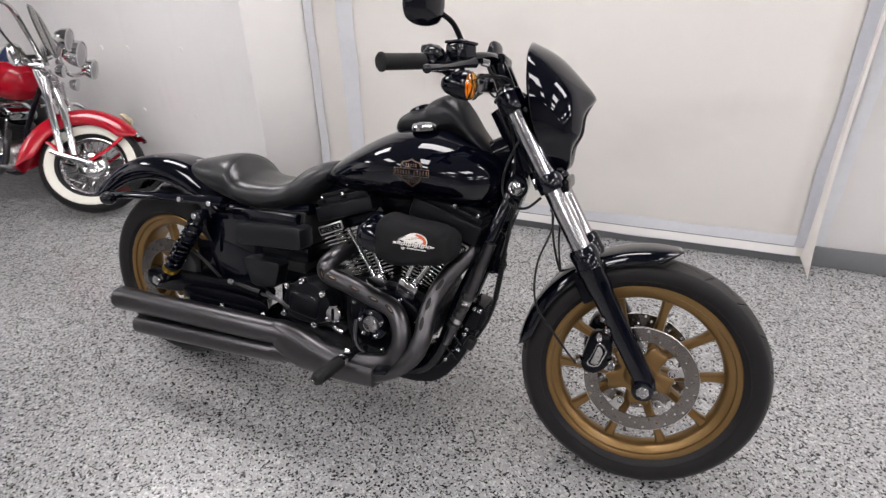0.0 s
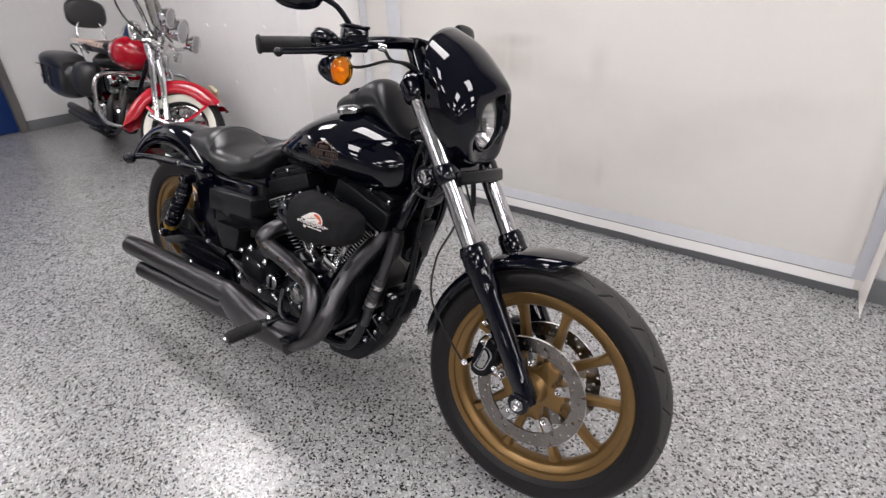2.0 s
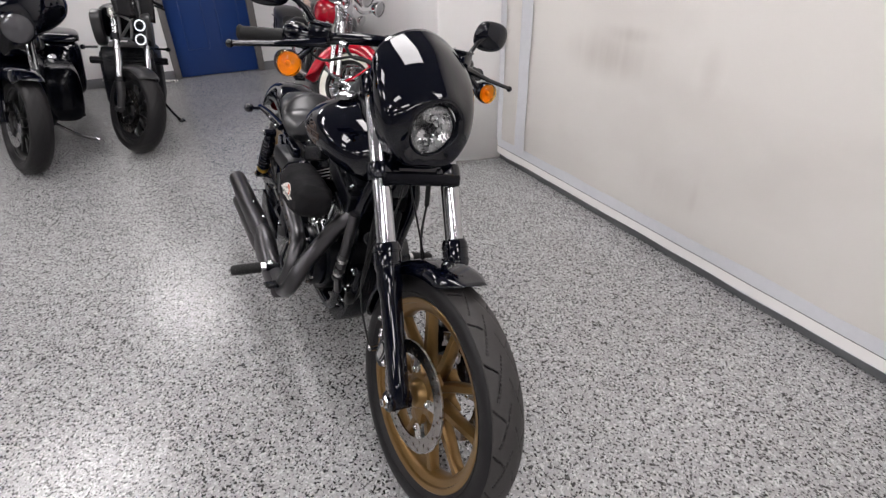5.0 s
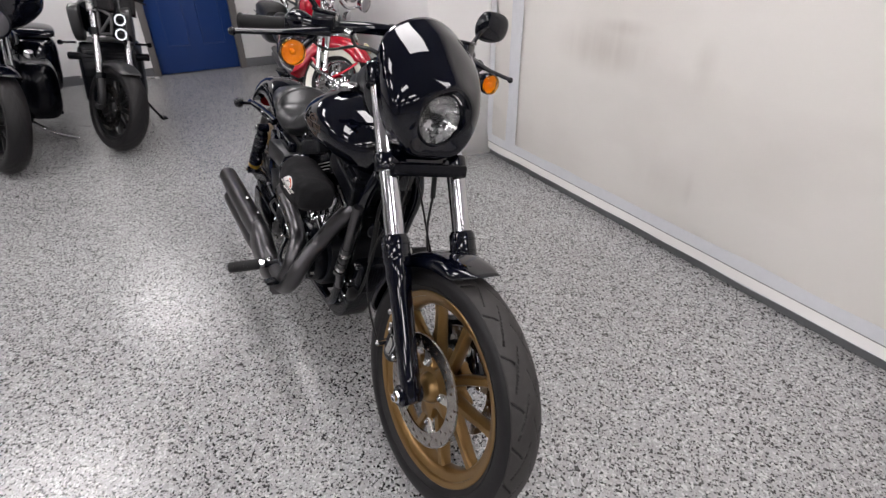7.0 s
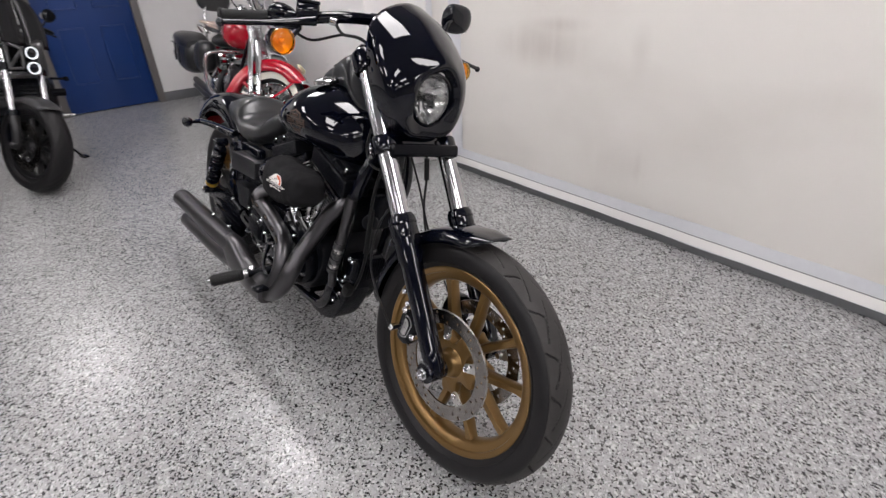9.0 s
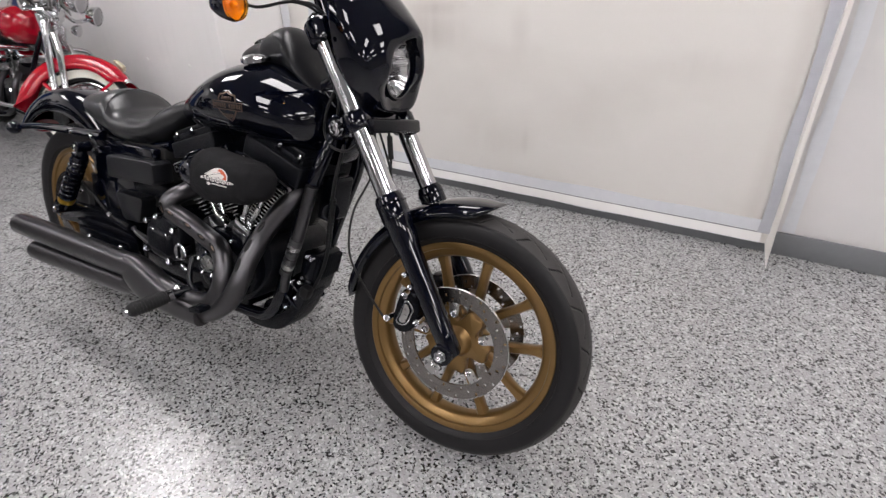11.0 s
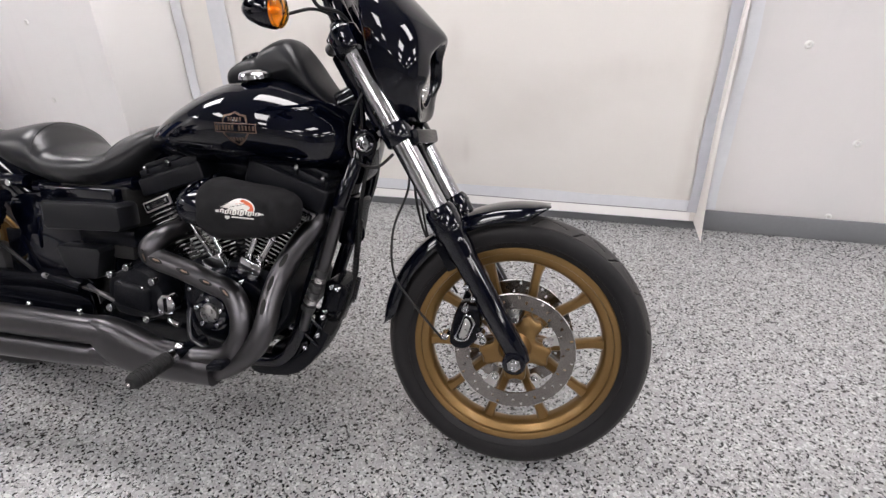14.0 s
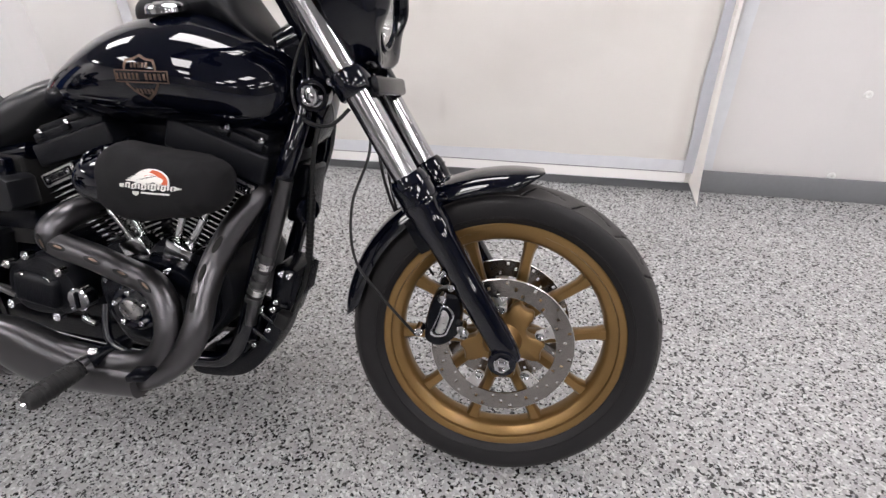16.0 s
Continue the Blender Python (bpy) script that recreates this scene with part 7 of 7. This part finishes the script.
part("silencer", tube([(0.60, -0.17, 0.30), (0.30, -0.20, 0.36), (0.0, -0.22, 0.46)], [0.04, 0.052, 0.05], 18, 4), SATIN, nak)
st = part("side_stand", tube([(0.62, 0.12, 0.25), (0.65, 0.20, 0.125), (0.67, 0.265, 0.044)], 0.010, 10, 3), SATIN, nak)
part("stand_foot", box((0.09, 0.045, 0.012), (0.68, 0.28, 0.040), 0.004, (7, 0, 20)), SATIN, st)

# ---- the black bagger ----
TOUR_POSE = pose(-4.937, -0.304, 0.0, 0, 0, 8.0) @ pose(0, 0, 0, -9)
tou = thing("motorcycle", "gloss black touring bagger with a wide handlebar fairing", "motorcycle", TOUR_POSE)
TC = (1.62, 0, 0.330)
TS = steering(18.5, 26, 1.79)
tw = cast_wheel("front_wheel", TC, 0.245, 0.040, 0.060, BLACKRIM, tou, "black multi-spoke wheel", TS, spoke_w=0.010)
part("tyre", tyre(TC, 0.330, 0.242, 0.064, n=120, groove=0.003), RUBBER, tw, "black tyre")
for sgn in (-1, 1):
    part("brake_disc", brake_disc(TC, 0.085, 0.150, sgn * 0.066, n=100), CHROME, tw, "bright brake disc")
    part("fork_lower", tube([(1.60, sgn * 0.115, 0.33), (1.51, sgn * 0.115, 0.55), (1.46, sgn * 0.115, 0.66)], [0.030, 0.034, 0.036], 18, 4), GLOSS, tou, m=TS)
    part("fork_tube", tube([(1.46, sgn * 0.115, 0.66), (1.36, sgn * 0.115, 0.86)], 0.025, 18, 1, smooth=False), CHROME, tou, m=TS)
    part("brake_caliper", extrude(blob([(1.50, 0.44), (1.46, 0.43), (1.45, 0.36), (1.49, 0.33), (1.53, 0.37)], 4), sgn * 0.06, sgn * 0.115, 0.008), SATIN, tou, m=TS)
    part("handlebar_half", tube([(1.25, sgn * 0.05, 1.05), (1.18, sgn * 0.20, 1.12), (1.02, sgn * 0.38, 1.08), (0.95, sgn * 0.42, 1.06)], 0.016, 10, 5), GLOSS, tou, m=TS)
    bg = part("saddlebag", loft([(-0.46, 0.34, 0.68, 0.10, 4.5), (-0.42, 0.28, 0.715, 0.135, 5), (0.0, 0.26, 0.72, 0.150, 5), (0.30, 0.27, 0.715, 0.150, 5), (0.36, 0.34, 0.68, 0.115, 4.5)], 36, 5, yc=sgn * 0.285), GLOSS, tou, "gloss black hard saddlebag")
    part("bag_lid", loft([(-0.46, 0.71, 0.74, 0.12, 3.5), (0.0, 0.71, 0.79, 0.154, 3.5), (0.30, 0.71, 0.78, 0.150, 3.5), (0.36, 0.71, 0.745, 0.115, 3)], 32, 4, yc=sgn * 0.285), GLOSS, bg)
    part("bag_latch", box((0.07, 0.012, 0.03), (0.0, sgn * 0.438, 0.70), 0.004), CHROME, bg)
    if sgn < 0:
        part("engine_guard", tube([(1.20, sgn * 0.06, 0.62), (1.21, sgn * 0.28, 0.60), (1.21, sgn * 0.37, 0.50), (1.18, sgn * 0.34, 0.32), (1.12, sgn * 0.10, 0.20)], 0.016, 12, 6), GLOSS, tou, "black engine guard")
    part("floorboard", box((0.34, 0.11, 0.025), (0.95, sgn * 0.30, 0.27), 0.009, seg=3), SATIN, tou)
    part("fork_lamp", lathe([(0.001, -0.03), (0.02, -0.02), (0.028, 0.01), (0.001, 0.02)], (0, 0, 0), 18, axis="x", loop=False), CHROME, tou, m=TS @ pose(1.50, sgn * 0.20, 0.76))
part("front_fender", fender(TC, 0.362, 190, 60, 0.088, 0.085, tip=0.75), GLOSS, tou, "deep gloss black front fender", m=TS, shell=0.003)
bat = part("batwing_fairing", loft([(1.22, 0.98, 1.20, 0.33, 2.5), (1.30, 0.93, 1.24, 0.37, 2.4), (1.40, 0.88, 1.24, 0.31, 2.2), (1.50, 0.86, 1.17, 0.20, 2.1), (1.55, 0.89, 1.08, 0.12, 2.1), (1.565, 0.93, 1.03, 0.05, 2.0)], 48, 6), GLOSS, tou, "wide gloss black batwing fairing", m=TS)
th = part("headlight", lathe([(0.001, -0.08), (0.08, -0.05), (0.098, 0.0), (0.10, 0.012), (0.088, 0.016)], (0, 0, 0), 36, axis="x", loop=False), GLOSS, tou, "round headlight in a black nacelle", m=TS @ pose(1.56, 0, 0.925))
part("headlight_lens", lathe([(0.088, 0.010), (0.06, 0.022), (0.001, 0.028)], (0, 0, 0), 36, axis="x", loop=False), mat("dim_lens", (0.10, 0.10, 0.11), 0.12, 0.5, 0.5), th)
part("fuel_tank", loft([(0.70, 0.66, 0.76, 0.05, 2.2), (0.85, 0.65, 0.86, 0.14, 2.4), (1.05, 0.66, 0.90, 0.17, 2.4), (1.20, 0.70, 0.87, 0.10, 2.3)], 32, 4), GLOSS, tou)
part("seat", loft([(-0.05, 0.70, 0.78, 0.10, 2.4), (0.15, 0.66, 0.79, 0.17, 2.6), (0.45, 0.64, 0.72, 0.18, 2.6), (0.72, 0.66, 0.76, 0.10, 2.3)], 28, 4), LEATHER, tou)
part("engine", box((0.62, 0.34, 0.46), (0.88, 0, 0.42), 0.05, seg=3), SATIN, tou, "black engine")
for sgn in (-1, 1):
    M = Matrix.Translation((0.92, 0, 0.36)) @ pose(0, 0, 0, 0, 22.5 * sgn, 0)
    part("cylinder", box((0.13, 0.20, 0.14), (0, 0, 0.26), 0.02, seg=2), GLOSS, tou, "black cylinder", m=M)
tr = cast_wheel("rear_wheel", (0, 0, 0.325), 0.205, 0.075, 0.06, BLACKRIM, tou)
part("tyre", tyre((0, 0, 0.325), 0.325, 0.203, 0.088, n=90, groove=0), RUBBER, tr)
part("rear_fender", fender((0, 0, 0.325), 0.36, 20, 185, 0.10, 0.10, tip=0.9), GLOSS, tou, shell=0.003)
part("exhaust", tube([(1.05, -0.14, 0.30), (0.70, -0.22, 0.24), (0.2, -0.27, 0.24), (-0.55, -0.28, 0.25)], [0.024, 0.028, 0.045, 0.043], 18, 5), PIPE, tou)
ts = part("side_stand", tube([(1.05, 0.14, 0.20), (1.10, 0.30, 0.10), (1.13, 0.42, 0.075)], 0.014, 12, 3), CHROME, tou, "chrome side stand")
# lower leg covers and the dark case behind them
for sgn in (-1, 1):
    part("leg_cover", loft([(0.40, 0.30, 0.50, 0.07, 3.2), (0.50, 0.235, 0.60, 0.12, 3.6), (1.06, 0.225, 0.63, 0.130, 3.6), (1.17, 0.25, 0.60, 0.11, 3.2), (1.22, 0.32, 0.52, 0.05, 2.6)], 36, 4, yc=sgn * 0.235), SATIN, tou, "black lower leg cover")
part("primary_case", extrude(blob([(0.50, 0.42), (0.72, 0.47), (1.02, 0.45), (1.10, 0.34), (1.00, 0.22), (0.70, 0.22), (0.48, 0.30)], 4), 0.12, 0.22, 0.02), GLOSS, tou)
